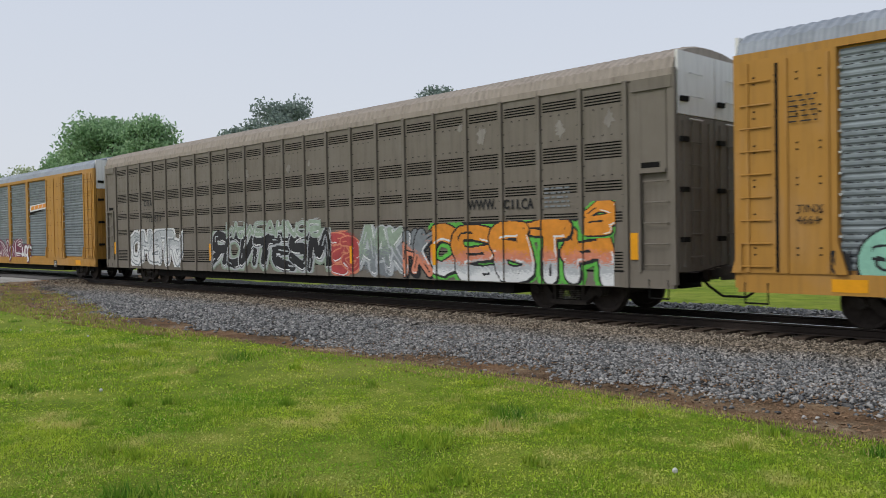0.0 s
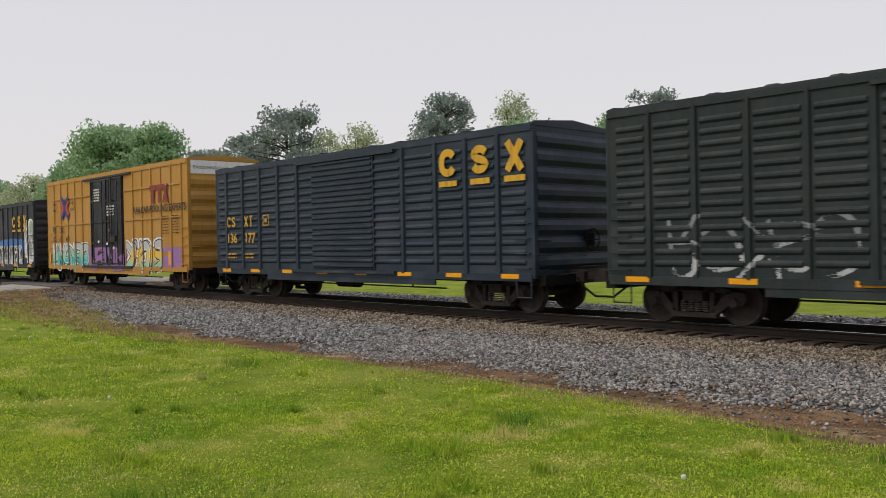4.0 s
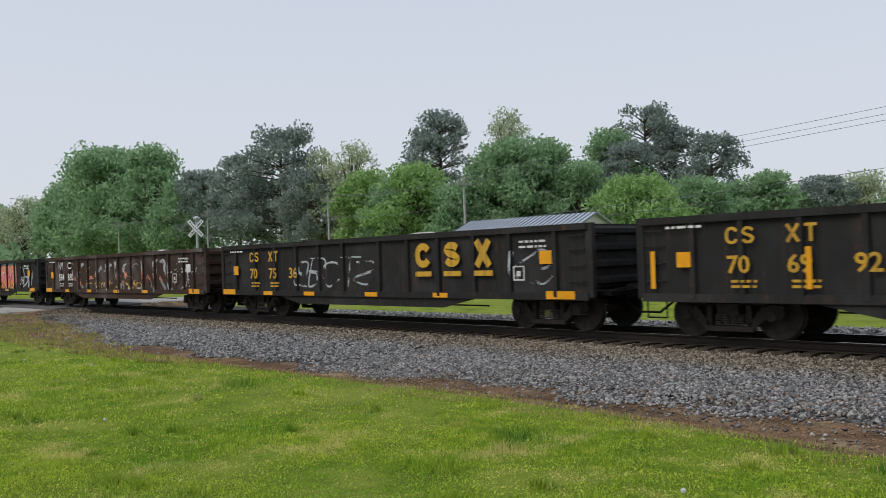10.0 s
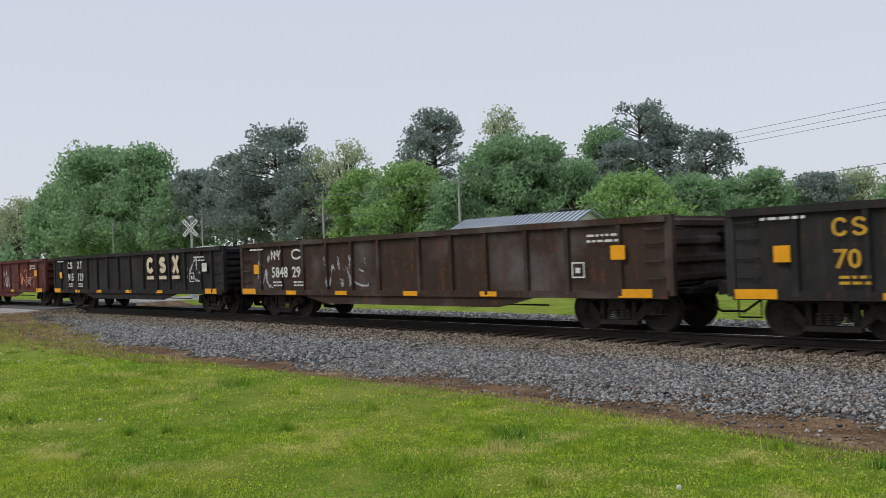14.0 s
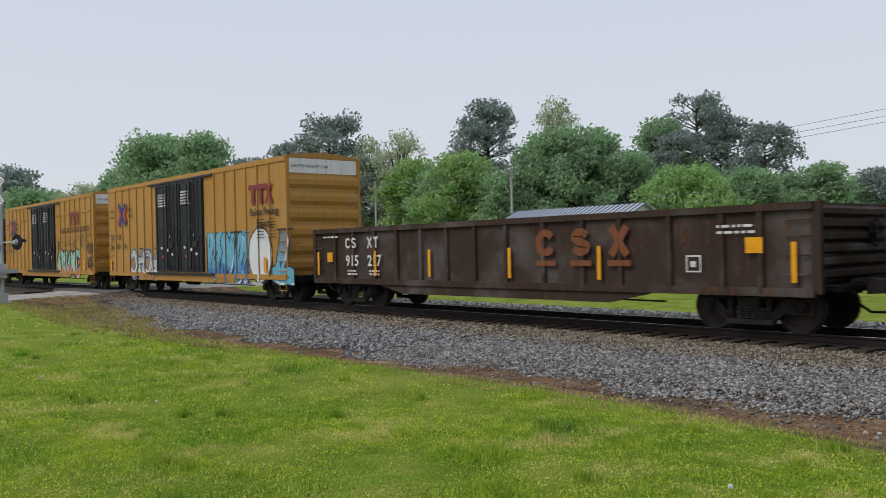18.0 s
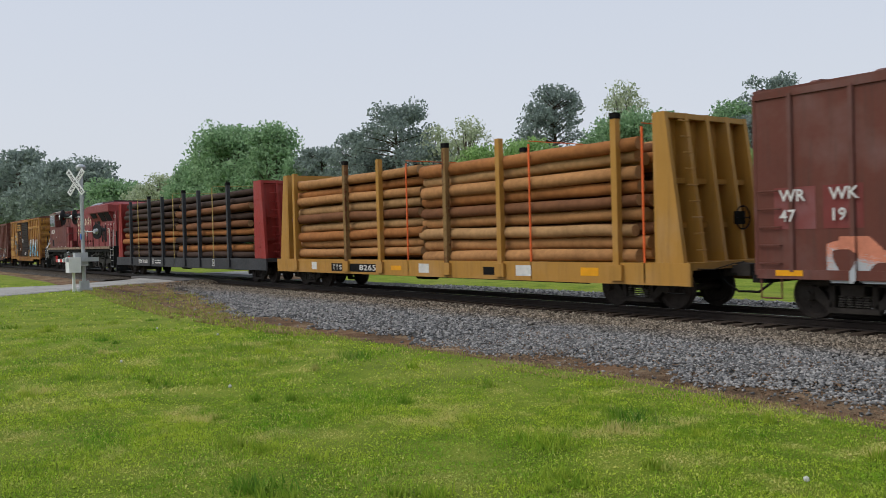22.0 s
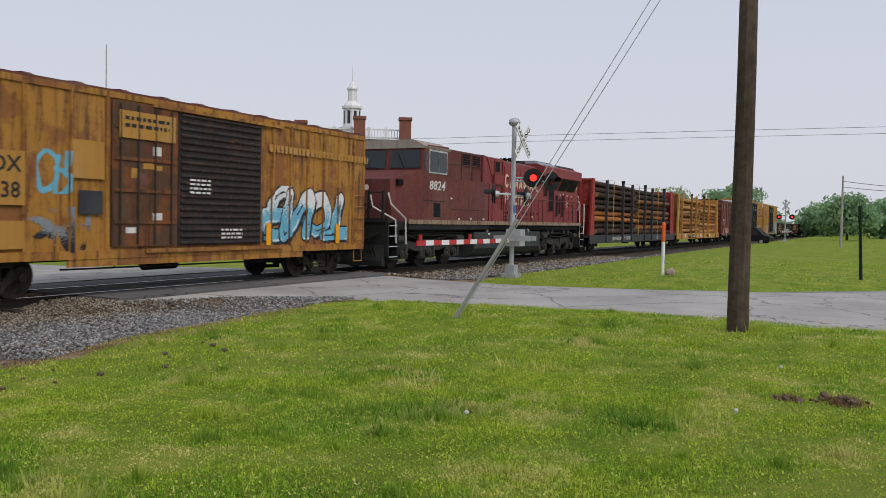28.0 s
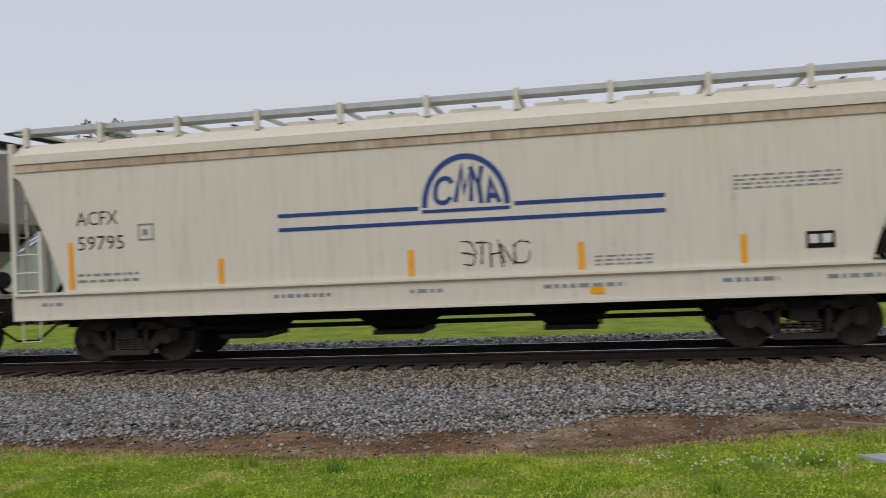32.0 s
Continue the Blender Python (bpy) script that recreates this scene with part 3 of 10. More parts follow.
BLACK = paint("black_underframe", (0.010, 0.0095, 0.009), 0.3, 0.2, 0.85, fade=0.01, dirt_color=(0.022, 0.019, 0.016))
IRON = plain("dark_cast_iron", (0.044, 0.038, 0.033), 0.75, 0.1, 0.5)
WHEEL = plain("wheel_steel", (0.048, 0.040, 0.035), 0.7, 0.15, 0.45)
SPRING = plain("spring_steel", (0.09, 0.08, 0.07), 0.6, 0.3)
YELLOW = paint("freight_yellow", (0.42, 0.215, 0.042), 0.3, 0.1, 0.55, fade=0.08)
YELLOW_OLD = paint("old_freight_yellow", (0.38, 0.18, 0.03), 1.0, 0.6, 0.65, fade=0.05, dirt_color=(0.06, 0.032, 0.018), patch=0.75)
DOOR_BLACK = paint("door_black", (0.018, 0.02, 0.024), 0.2, 0.05, 0.45, fade=0.03)
GRIME = paint("grimy_door", (0.10, 0.055, 0.032), 0.8, 0.6, 0.75, fade=0.05, patch=0.85)
NAVY = paint("dark_navy", (0.017, 0.03, 0.045), 0.3, 0.06, 0.42, fade=0.06)
SLATE = paint("slate_grey", (0.030, 0.034, 0.040), 0.45, 0.12, 0.6, fade=0.05)
GREEN_DARK = paint("dark_green", (0.016, 0.027, 0.028), 0.4, 0.08, 0.6, fade=0.05)
BROWN_RED = paint("mineral_red", (0.145, 0.038, 0.03), 0.3, 0.08, 0.55, fade=0.1)
OXIDE = paint("oxide_brown", (0.13, 0.042, 0.028), 0.55, 0.15, 0.6, fade=0.1)
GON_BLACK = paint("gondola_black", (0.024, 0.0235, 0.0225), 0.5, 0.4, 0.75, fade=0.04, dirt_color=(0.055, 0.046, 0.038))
GON_RUST = paint("gondola_rust", (0.05, 0.034, 0.026), 0.6, 0.6, 0.8)
GON_RED = paint("gondola_red", (0.10, 0.032, 0.026), 0.8, 0.4, 0.75)
RACK_BROWN = paint("rack_taupe", (0.172, 0.150, 0.120), 0.35, 0.05, 0.6, fade=0.06)
RACK_ROOF = paint("rack_roof_buff", (0.33, 0.285, 0.24), 0.5, 0.12, 0.7, fade=0.08)
GALV = plain("galvanised_panel", (0.19, 0.22, 0.23), 0.55, 0.15, 0.35, 3.0)
GALV_ROOF = plain("galvanised_roof", (0.27, 0.295, 0.325), 0.55, 0.12, 0.25, 2.0)
WHITE = paint("white_paint", (0.74, 0.73, 0.70), 0.3, 0.08, 0.55, fade=0.02)
HOP_GREY = paint("hopper_grey", (0.145, 0.195, 0.225), 0.25, 0.05, 0.55, fade=0.06)
HOP_PALE = paint("hopper_pale", (0.38, 0.385, 0.34), 0.2, 0.05, 0.55, fade=0.04)
HOP_WHITE = paint("hopper_cream", (0.60, 0.565, 0.475), 0.25, 0.14, 0.5, fade=0.03, dirt_color=(0.34, 0.25, 0.16))
LOCO_RED = paint("loco_red", (0.225, 0.031, 0.033), 0.6, 0.12, 0.5, fade=0.05, dirt_color=(0.06, 0.03, 0.026))
LOCO_GREY = paint("loco_frame_grey", (0.022, 0.024, 0.0225), 0.4, 0.1, 0.75, fade=0.03)
BULK_RED = paint("bulkhead_red", (0.30, 0.035, 0.028), 0.4, 0.12, 0.6, fade=0.06)
DECK_GREY = paint("deck_grey", (0.04, 0.042, 0.045), 0.4, 0.15, 0.65, fade=0.05)
AMBER = plain("reflector_amber", (0.75, 0.33, 0.01), 0.4, 0, 0.15)
T_BLACK, T_WHITE = plain("letter_black", (0.02, 0.02, 0.02), 0.6, 0, 0.3), plain("letter_white", (0.62, 0.61, 0.57), 0.6, 0, 0.25)
T_YELLOW, T_RED, T_BLUE = paint("letter_gold", (0.58, 0.33, 0.03), 0.75, 0.35, 0.6, fade=0.02, dirt_color=(0.06, 0.045, 0.03)), plain("emblem_red", (0.42, 0.06, 0.04), 0.6, 0, 0.25), plain("emblem_blue", (0.02, 0.05, 0.19), 0.6, 0, 0.25)
T_DKRED = plain("emblem_dark_red", (0.22, 0.04, 0.035), 0.6, 0, 0.25)
T_CREAM = plain("letter_cream", (0.62, 0.52, 0.36), 0.6, 0, 0.3)
SPRAY = {
    "white": plain("spray_white", (0.66, 0.67, 0.66), 0.55, 0, 0.12, 3), "black": plain("spray_black", (0.02, 0.02, 0.022), 0.5, 0, 0.3),
    "grey": plain("spray_grey", (0.20, 0.22, 0.23), 0.55, 0, 0.3), "silver": plain("spray_silver", (0.42, 0.44, 0.45), 0.4, 0.1, 0.2, 3),
    "orange": plain("spray_orange", (0.66, 0.25, 0.03), 0.5, 0, 0.25), "lime": plain("spray_lime", (0.12, 0.45, 0.07), 0.5, 0, 0.3),
    "pink": plain("spray_pink", (0.68, 0.20, 0.20), 0.5, 0, 0.25), "coral": plain("spray_coral", (0.60, 0.22, 0.13), 0.5, 0, 0.25),
    "teal": plain("spray_teal", (0.05, 0.38, 0.38), 0.5, 0, 0.3), "sky": plain("spray_sky", (0.13, 0.38, 0.50), 0.5, 0, 0.25),
    "maroon": plain("spray_maroon", (0.13, 0.015, 0.05), 0.5, 0, 0.3), "purple": plain("spray_purple", (0.28, 0.15, 0.34), 0.5, 0, 0.25),
    "blue": plain("spray_blue", (0.05, 0.16, 0.40), 0.5, 0, 0.3), "mint": plain("spray_mint", (0.25, 0.50, 0.38), 0.5, 0, 0.25),
    "yellow": plain("spray_yellow", (0.70, 0.45, 0.06), 0.5, 0, 0.25), "red": plain("spray_red", (0.40, 0.06, 0.06), 0.5, 0, 0.3),
    "sage": plain("spray_sage", (0.26, 0.33, 0.25), 0.55, 0, 0.3),
}


def lettering(parent, text, x, z, height, mat, y=-SIDE - 0.004, width=0.0, bold=False, slant=0.0, name="lettering"):
    """Stencilled words on the near side, x at the left, z at the foot."""
    cu = bpy.data.curves.new(name, "FONT")
    cu.body, cu.size, cu.shear, cu.resolution_u = text, height / 0.69, slant, 2
    if bold:
        cu.offset = height * 0.025
    tmp = bpy.data.objects.new(name, cu)
    me = bpy.data.meshes.new_from_object(tmp)
    bpy.data.objects.remove(tmp)
    bpy.data.curves.remove(cu)
    k = 1.0
    if width and len(me.vertices):
        w = max(v.co.x for v in me.vertices) - min(v.co.x for v in me.vertices)
        k = width / w
    me.transform(Matrix.Translation((x, y, z)) @ Matrix.Rotation(math.pi / 2, 4, "X") @ Matrix.Diagonal((k, 1, 1, 1)))
    me.name = name
    me.materials.clear()
    me.materials.append(mat)
    ob = new(name, me)
    ob.parent = parent
    return ob


def plates(parent, name, mat, rects, y=-SIDE - 0.005, thick=0.004, label=""):
    """Thin painted rectangles (x0, x1, z0, z1): one marking, or a strip each."""
    if name in ("white_placard", "number_board", "reflector_strip", "label_square", "blue_stripe", "edge_stripe", "repainted_patch"):
        for r in rects[1:]:
            plates(parent, name, mat, [r], y, thick, label)
        rects = rects[:1]
    return part(name, boxes(*[(a, b, y - thick, y, c, d) for a, b, c, d in rects]), mat, parent, label)


def bars(parent, x, z, w, rows, mat, rng, h=0.05, pitch=0.09, y=-SIDE - 0.004):
    """Small print that cannot be read: short bars in rows."""
    r = []
    for i in range(rows):
        p = x
        while p < x + w:
            q = rng.uniform(0.06, 0.2)
            r.append((p, min(p + q, x + w), z - i * pitch, z - i * pitch + h))
            p += q + 0.05
    return tagged(plates(parent, "small_print", mat, r, y, 0.002), kind="stuff")


def poly_plate(parent, name, mat, polys, y, thick=0.004, label=""):
    bm = bmesh.new()
    for p in polys:
        extrude_y(bm, p, y - thick, y)
    return part(name, bm, mat, parent, label)


def relief_at(relief, x):
    d = np.zeros_like(x)
    for a, b, k in relief:
        d = np.where((x > a) & (x < b), np.maximum(d, k), d)
    return d


LAYER = {}


def seg_dist(X, Z, a, b):
    ax, az, bx, bz = *a, *b
    dx, dz = bx - ax, bz - az
    t = np.clip(((X - ax) * dx + (Z - az) * dz) / (dx * dx + dz * dz + 1e-9), 0, 1)
    return np.hypot(X - ax - t * dx, Z - az - t * dz)


# abstract bent strokes, mirrored at will: no words
GLYPHS = [
    [(0.95, 0.85), (0.55, 1), (0.1, 0.85), (0.12, 0.58), (0.85, 0.42), (0.92, 0.15), (0.5, 0), (0.02, 0.14)],
    [(0, 0), (0.35, 1), (0.62, 1), (1, 0), None, (0.2, 0.38), (0.85, 0.36)],
    [(0.1, 0), (0.1, 1), None, (0.95, 1), (0.15, 0.48), (1, 0)],
    [(0.95, 1), (0.12, 0.96), (0.1, 0.5), (0.8, 0.52), None, (0.1, 0.5), (0.12, 0.04), (1, 0)],
    [(0.12, 0), (0.1, 1), (0.75, 0.98), (0.9, 0.72), (0.7, 0.5), (0.15, 0.48), None, (0.5, 0.48), (1, -0.02)],
    [(0.5, 1), (0.1, 0.8), (0.05, 0.3), (0.45, 0), (0.9, 0.2), (0.95, 0.75), (0.5, 1)],
    [(0.08, 0), (0.1, 1), (0.9, 0.02), (0.92, 1)],
    [(0.02, 0), (0.15, 1), (0.5, 0.35), (0.85, 1), (1, 0)],
    [(0.95, 0.8), (0.5, 1), (0.1, 0.75), (0.08, 0.28), (0.5, 0), (0.95, 0.2)],
    [(0.1, 1), (0.1, 0), None, (0.1, 0.5), (0.9, 0.52), None, (0.92, 1), (0.9, 0)],
    [(0, 1), (1, 0.96), None, (0.5, 0.98), (0.48, 0)],
    [(0.12, 0), (0.1, 1), (0.7, 0.95), (0.72, 0.58), (0.15, 0.52), (0.9, 0.45), (0.88, 0.06), (0.12, 0)],
]


def bend(pts):
    """A smooth line through the points, in short steps."""
    out = []
    for i in range(len(pts) - 1):
        p0, p1, p2, p3 = pts[max(i - 1, 0)], pts[i], pts[i + 1], pts[min(i + 2, len(pts) - 1)]
        for k in range(4):
            t = k / 4
            out.append(tuple(0.5 * (2 * b + (c - a) * t + (2 * a - 5 * b + 4 * c - d) * t * t + (3 * b - a - 3 * c + d) * t ** 3) for a, b, c, d in zip(p0, p1, p2, p3)))
    return out + [pts[-1]]


def graffiti(parent, relief, x0, x1, z0, z1, letters, fill, line="black", halo="", back="", seed=1, weight=0.13, step=0.026, label="", wild=0.17, worn=0.0):
    """Spray-painted shapes that follows the ribs of the car's side: overlapping bent shapes with outline, shade, shine, halo and a mist behind."""
    rng = np.random.RandomState(seed)
    step = min(step, max(0.012, (z1 - z0) / 68))
    nx, nz = max(2, int((x1 - x0) / step)), max(2, int((z1 - z0) / step))
    X, Z = np.meshgrid(x0 + (np.arange(nx) + 0.5) * step, z0 + (np.arange(nz) + 0.5) * step)
    h = z1 - z0
    pad = 0.16 * h if (halo or back or line) else 0.05 * h
    wob = np.zeros_like(X)
    for q in range(5):
        a, b2, c = rng.uniform(2, 7), rng.uniform(2, 7), rng.uniform(0, 6)
        wob += np.sin(a * X + b2 * Z + c) * 0.2
    mist = rng.normal(0, 1, X.shape)
    names = list(fill) + [back or fill[0], halo or fill[0], line or fill[0], "white"]
    nb = len(fill)
    idx = np.full(X.shape, -1)
    if back:
        e = np.abs((X - (x0 + x1) / 2) / ((x1 - x0) / 2)) ** 3 + np.abs((Z - (z0 + z1) / 2) / (h / 2)) ** 3 + 0.35 * wob + 0.10 * mist
        idx[e < 0.8] = nb
    Ds = []
    order = rng.permutation(letters)
    slant = rng.uniform(-0.12, 0.22) * h
    for i in range(letters):
        D = np.full(X.shape, 9.0)
        up, dn, sw = rng.uniform(-0.10, 0.06), rng.uniform(-0.04, 0.10), rng.uniform(1.1, 1.5)
        stroke = []
        fx, fz = rng.rand() < 0.5, rng.rand() < 0.5
        for g in GLYPHS[rng.randint(len(GLYPHS))] + [None]:
            if g:
                g = (1 - g[0] if fx else g[0], 1 - g[1] if fz else g[1])
            if g is None:
                if len(stroke) > 1:
                    q = bend(stroke)
                    for k in range(len(q) - 1):
                        D = np.minimum(D, seg_dist(X, Z, q[k], q[k + 1]) * (1.22 - 0.3 * math.sin(math.pi * k / len(q))))
                stroke = []
                continue
            pz = dn + (1 + up - dn) * g[1]
            stroke.append((x0 + pad * 0.4 + (x1 - x0 - pad * 0.8) / letters * (i + 0.5 + (g[0] - 0.5) * 0.84 * sw) + slant * (pz - 0.5) + rng.uniform(-wild, wild) * h * 0.5, z0 + pad + (h - 2 * pad) * min(1.04, max(-0.04, pz + rng.uniform(-wild, wild) * 0.6))))
        Ds.append(D)
    if not letters:
        order = [0]
        Ds = [np.maximum(0, np.hypot((X - (x0 + x1) / 2) / (x1 - x0) * 2, (Z - (z0 + z1) / 2) / h * 2) - 0.86 + 0.06 * wob) * h * 0.5]
    w = weight * h * (0.92 + 0.3 * wob)
    big = weight > 0.075
    if halo:
        H = np.min(Ds, 0)
        idx[H < w + 0.10 * h + 0.012 * mist] = nb + 1
    for i in order:
        D = Ds[i]
        if line:
            s1, s2 = max(1, int(0.05 * h / step)), max(1, int(0.055 * h / step))
            S = np.roll(np.roll(D, -s1, 0), s2, 1)
            idx[(D < w + 0.03 * h) | (S < w)] = nb + 2
        band = (Z - z0) / h * nb + 0.5 * wob + 0.22 * mist
        inner = D < w
        idx = np.where(inner, np.clip(np.floor(band), 0, nb - 1).astype(int), idx)
        if big and line:
            T = np.roll(np.roll(D, 1, 0), -1, 1)
            idx[(D < w * 0.86) & (D > w * 0.64) & (T > D) & (wob > -0.05)] = nb + 3
            idx[(D < w * 0.16) & (wob < -0.22)] = nb + 2
    if worn:
        chip = 0.35 * mist
        for q in range(7):
            a, b2, c = rng.uniform(-14, 14), rng.uniform(-14, 14), rng.uniform(0, 6)
            chip += np.sin(a * X + b2 * Z + c) * 0.38
        idx[chip < 2.2 * worn - 1.1] = -1
    depth = relief_at(relief, X[0])
    new_run = np.ones(idx.shape, bool)
    new_run[:, 1:] = (idx[:, 1:] != idx[:, :-1]) | (depth[1:] != depth[:-1])[None]
    jj, ii = np.nonzero(new_run)
    last = np.append(ii[1:], 0)
    last[np.append(jj[1:] != jj[:-1], True)] = nx
    keep = idx[jj, ii] >= 0
    jj, ii, last = jj[keep], ii[keep], last[keep]
    if not len(ii):
        return None
    xa, xb = x0 + ii * step, x0 + last * step
    za = z0 + jj * step
    LAYER[parent.name] = LAYER.get(parent.name, 0) + 1
    y = -(SIDE + depth[ii] + 0.005 + 0.0012 * LAYER[parent.name])
    V = np.stack([np.stack([xa, y, za], 1), np.stack([xb, y, za], 1), np.stack([xb, y, za + step], 1), np.stack([xa, y, za + step], 1)], 1).reshape(-1, 3)
    F = np.arange(len(V)).reshape(-1, 4)
    ob = tagged(rows_mesh("graffiti", V, F, [SPRAY[s] for s in names], parent), kind="stuff")
    ob.data.polygons.foreach_set("material_index", idx[jj, ii].astype(np.int32))
    if label:
        ob["label"] = label
    return ob


# ---- running gear, built once and copied under every car ----
def wheel_mesh(r, gauge_half=0.72, seg=28):
    bm = bmesh.new()
    for s in (-1, 1):
        prof = [(0.03, 0.0), (r - 0.09, 0.0), (r - 0.06, -0.02), (r, -0.02), (r + 0.0, 0.09), (r + 0.028, 0.10), (r + 0.028, 0.13), (r - 0.07, 0.13), (r - 0.10, 0.07), (0.16, 0.05), (0.12, 0.0), (0.03, 0.0)]
        rings = []
        for i in range(seg):
            a = 2 * math.pi * i / seg
            rings.append([bm.verts.new((q * math.cos(a), s * (gauge_half + 0.085 - d), q * math.sin(a))) for q, d in prof])
        for i in range(seg):
            A, B = rings[i], rings[(i + 1) % seg]
            for j in range(len(prof) - 1):
                bm.faces.new((A[j], B[j], B[j + 1], A[j + 1]))
        for k in range(6):
            a = math.pi * k / 3
            tube(bm, (0.26 * math.cos(a), s * (gauge_half + 0.08), 0.26 * math.sin(a)), (0.26 * math.cos(a), s * (gauge_half + 0.092), 0.26 * math.sin(a)), 0.035, 6)
    tube(bm, (0, -1.12, 0), (0, 1.12, 0), 0.085, 12)
    return bm


def add_wheelset(parent, x, r):
    if r not in MATS:
        bm = wheel_mesh(r)
        me = bpy.data.meshes.new("wheelset")
        bmesh.ops.recalc_face_normals(bm, faces=bm.faces)
        bm.to_mesh(me)
        bm.free()
        me.materials.append(WHEEL)
        MATS[r] = me
    ob = new("wheelset", MATS[r])
    ob.parent = parent
    ob.location = (x, 0, r)
    WHEELS.append((ob, x, r))
    return ob


def truck_mesh():
    bm = bmesh.new()
    for s in (-1, 1):
        ya, yb = sorted((s * 0.93, s * 1.07))
        extrude_y(bm, [(-0.80, 0.70), (-0.55, 0.80), (0.55, 0.80), (0.80, 0.70), (0.80, 0.62), (0.50, 0.66), (-0.50, 0.66), (-0.80, 0.62)], ya, yb)
        for d in (-1, 1):
            p = [(d * 1.08, 0.66), (d * 1.12, 0.52), (d * 1.05, 0.40), (d * 0.75, 0.40), (d * 0.45, 0.18), (d * 0.40, 0.30), (d * 0.62, 0.56), (d * 0.74, 0.68)]
            extrude_y(bm, p, ya, yb)
            box(bm, *sorted((d * 0.36, d * 0.46)), ya, yb, 0.2, 0.72)
            tube(bm, (d * 0.89, s * 1.05, 0.46), (d * 0.89, s * 1.15, 0.46), 0.10, 10)
            box(bm, d * 0.89 - 0.13, d * 0.89 + 0.13, *sorted((s * 0.95, s * 1.10)), 0.40, 0.64)
        box(bm, -0.50, 0.50, ya - 0.02, yb + 0.02, 0.15, 0.25)
    box(bm, -0.22, 0.22, -1.1, 1.1, 0.48, 0.78)
    return bm


def spring_mesh(s):
    bm = bmesh.new()
    for x in (-0.24, -0.08, 0.08, 0.24):
        for k in range(5):
            tube(bm, (x, s * 1.0, 0.27 + k * 0.045), (x, s * 1.0, 0.295 + k * 0.045), 0.07, 8)
    return bm


GEAR = {}


def add_truck(car, x):
    if "truck" not in GEAR:
        for key, bm, mt in (("truck", truck_mesh(), IRON), ("near", spring_mesh(-1), SPRING)):
            me = bpy.data.meshes.new(key)
            bmesh.ops.recalc_face_normals(bm, faces=bm.faces)
            bm.to_mesh(me)
            bm.free()
            me.materials.append(mt)
            GEAR[key] = me
    t = new("truck", GEAR["truck"])
    t.parent, t.location = car, (x, 0, 0)
    sp = tagged(new("spring_set", GEAR["near"]), kind="stuff")
    sp.parent = t
    for d in (-0.89, 0.89):
        add_wheelset(t, d, 0.457)
    return t


def add_coupler(car, x, s):
    """Coupler, its pocket and the brake hose at one end; s is the end's direction."""
    bm = boxes((x, x + s * 0.55, -0.09, 0.09, 0.80, 0.98) if s > 0 else (x + s * 0.55, x, -0.09, 0.09, 0.80, 0.98))
    extrude_y(bm, [(x + s * 0.52, 0.74), (x + s * 0.85, 0.76), (x + s * 0.85, 1.02), (x + s * 0.52, 1.04)], -0.16, 0.14)
    part("coupler", bm, IRON, car)
    p = [(x + s * 0.1, -0.25, 0.84), (x + s * 0.35, -0.32, 0.62), (x + s * 0.65, -0.30, 0.42), (x + s * 0.9, -0.22, 0.42)]
    part("brake_hose", path_rod(0.028, p, 6), BLACK, car)


def start_car(name, label, category="freight car"):
    i = len(CARS)
    a, b = COUPLERS[i], COUPLERS[i + 1]
    car = empty(name)
    tagged(car, label, category, "cars of the passing freight train")
    CARS.append((car, (a + b) / 2))
    return car, (a - b) / 2, random.Random(100 + i)


def underframe(car, L, z0=0.80, trucks=None, gear=True, half=None):
    half = half or L + 0.85
    tx = trucks or L - 2.1
    for s in (-1, 1):
        add_truck(car, s * tx)
        add_coupler(car, s * (half - 0.9), s)
        part("coupler_pocket", boxes((*sorted((s * (L - 0.1), s * (half - 0.62))), -0.26, 0.26, 0.74, 1.04)), IRON, car)
        part("cut_lever", path_rod(0.014, [(s * (L + 0.06), -1.4, 0.95), (s * (L + 0.1), -0.9, 0.92), (s * (half - 0.4), -0.3, 1.02), (s * (half - 0.3), 0.0, 1.06)], 5), IRON, car)
    part("centre_sill", boxes((-L + 0.2, L - 0.2, -0.22, 0.22, 0.68, z0 + 0.1), (-tx - 0.25, -tx + 0.25, -1.3, 1.3, 0.70, z0 + 0.06), (tx - 0.25, tx + 0.25, -1.3, 1.3, 0.70, z0 + 0.06)), BLACK, car)
    if gear:
        bm = bmesh.new()
        tube(bm, (-1.2, -0.75, 0.60), (-0.2, -0.75, 0.60), 0.17, 10)
        part("air_reservoir", bm, BLACK, car)
        part("brake_rigging", rods(0.022, ((-L + 3.6, -0.9, 0.55), (L - 3.6, -0.9, 0.52)), ((-2.2, -0.9, 0.54), (-2.2, -0.9, 0.85)), ((2.4, -0.9, 0.53), (2.4, -0.9, 0.85))), IRON, car)


def ladder(car, x0, x1, zs, y=-SIDE - 0.06, mat=None, rails=False):
    for z in zs:
        part("ladder_rung", rods(0.016, ((x0, y, z), (x1, y, z)), ((x0, y, z), (x0, y + 0.07, z)), ((x1, y, z), (x1, y + 0.07, z)), seg=5), mat or BLACK, car)
    if rails:
        for x in (x0, x1):
            part("ladder_rail", boxes((x - 0.025, x + 0.025, y - 0.01, y + 0.02, zs[0] - 0.15, zs[-1] + 0.15)), mat or BLACK, car)


def end_ladder(car, x, s, y0, y1, zs, mat):
    for z in zs:
        part("ladder_rung", rods(0.016, ((x + s * 0.08, y0, z), (x + s * 0.08, y1, z)), ((x + s * 0.08, y0, z), (x, y0, z)), ((x + s * 0.08, y1, z), (x, y1, z)), seg=5), mat, car)


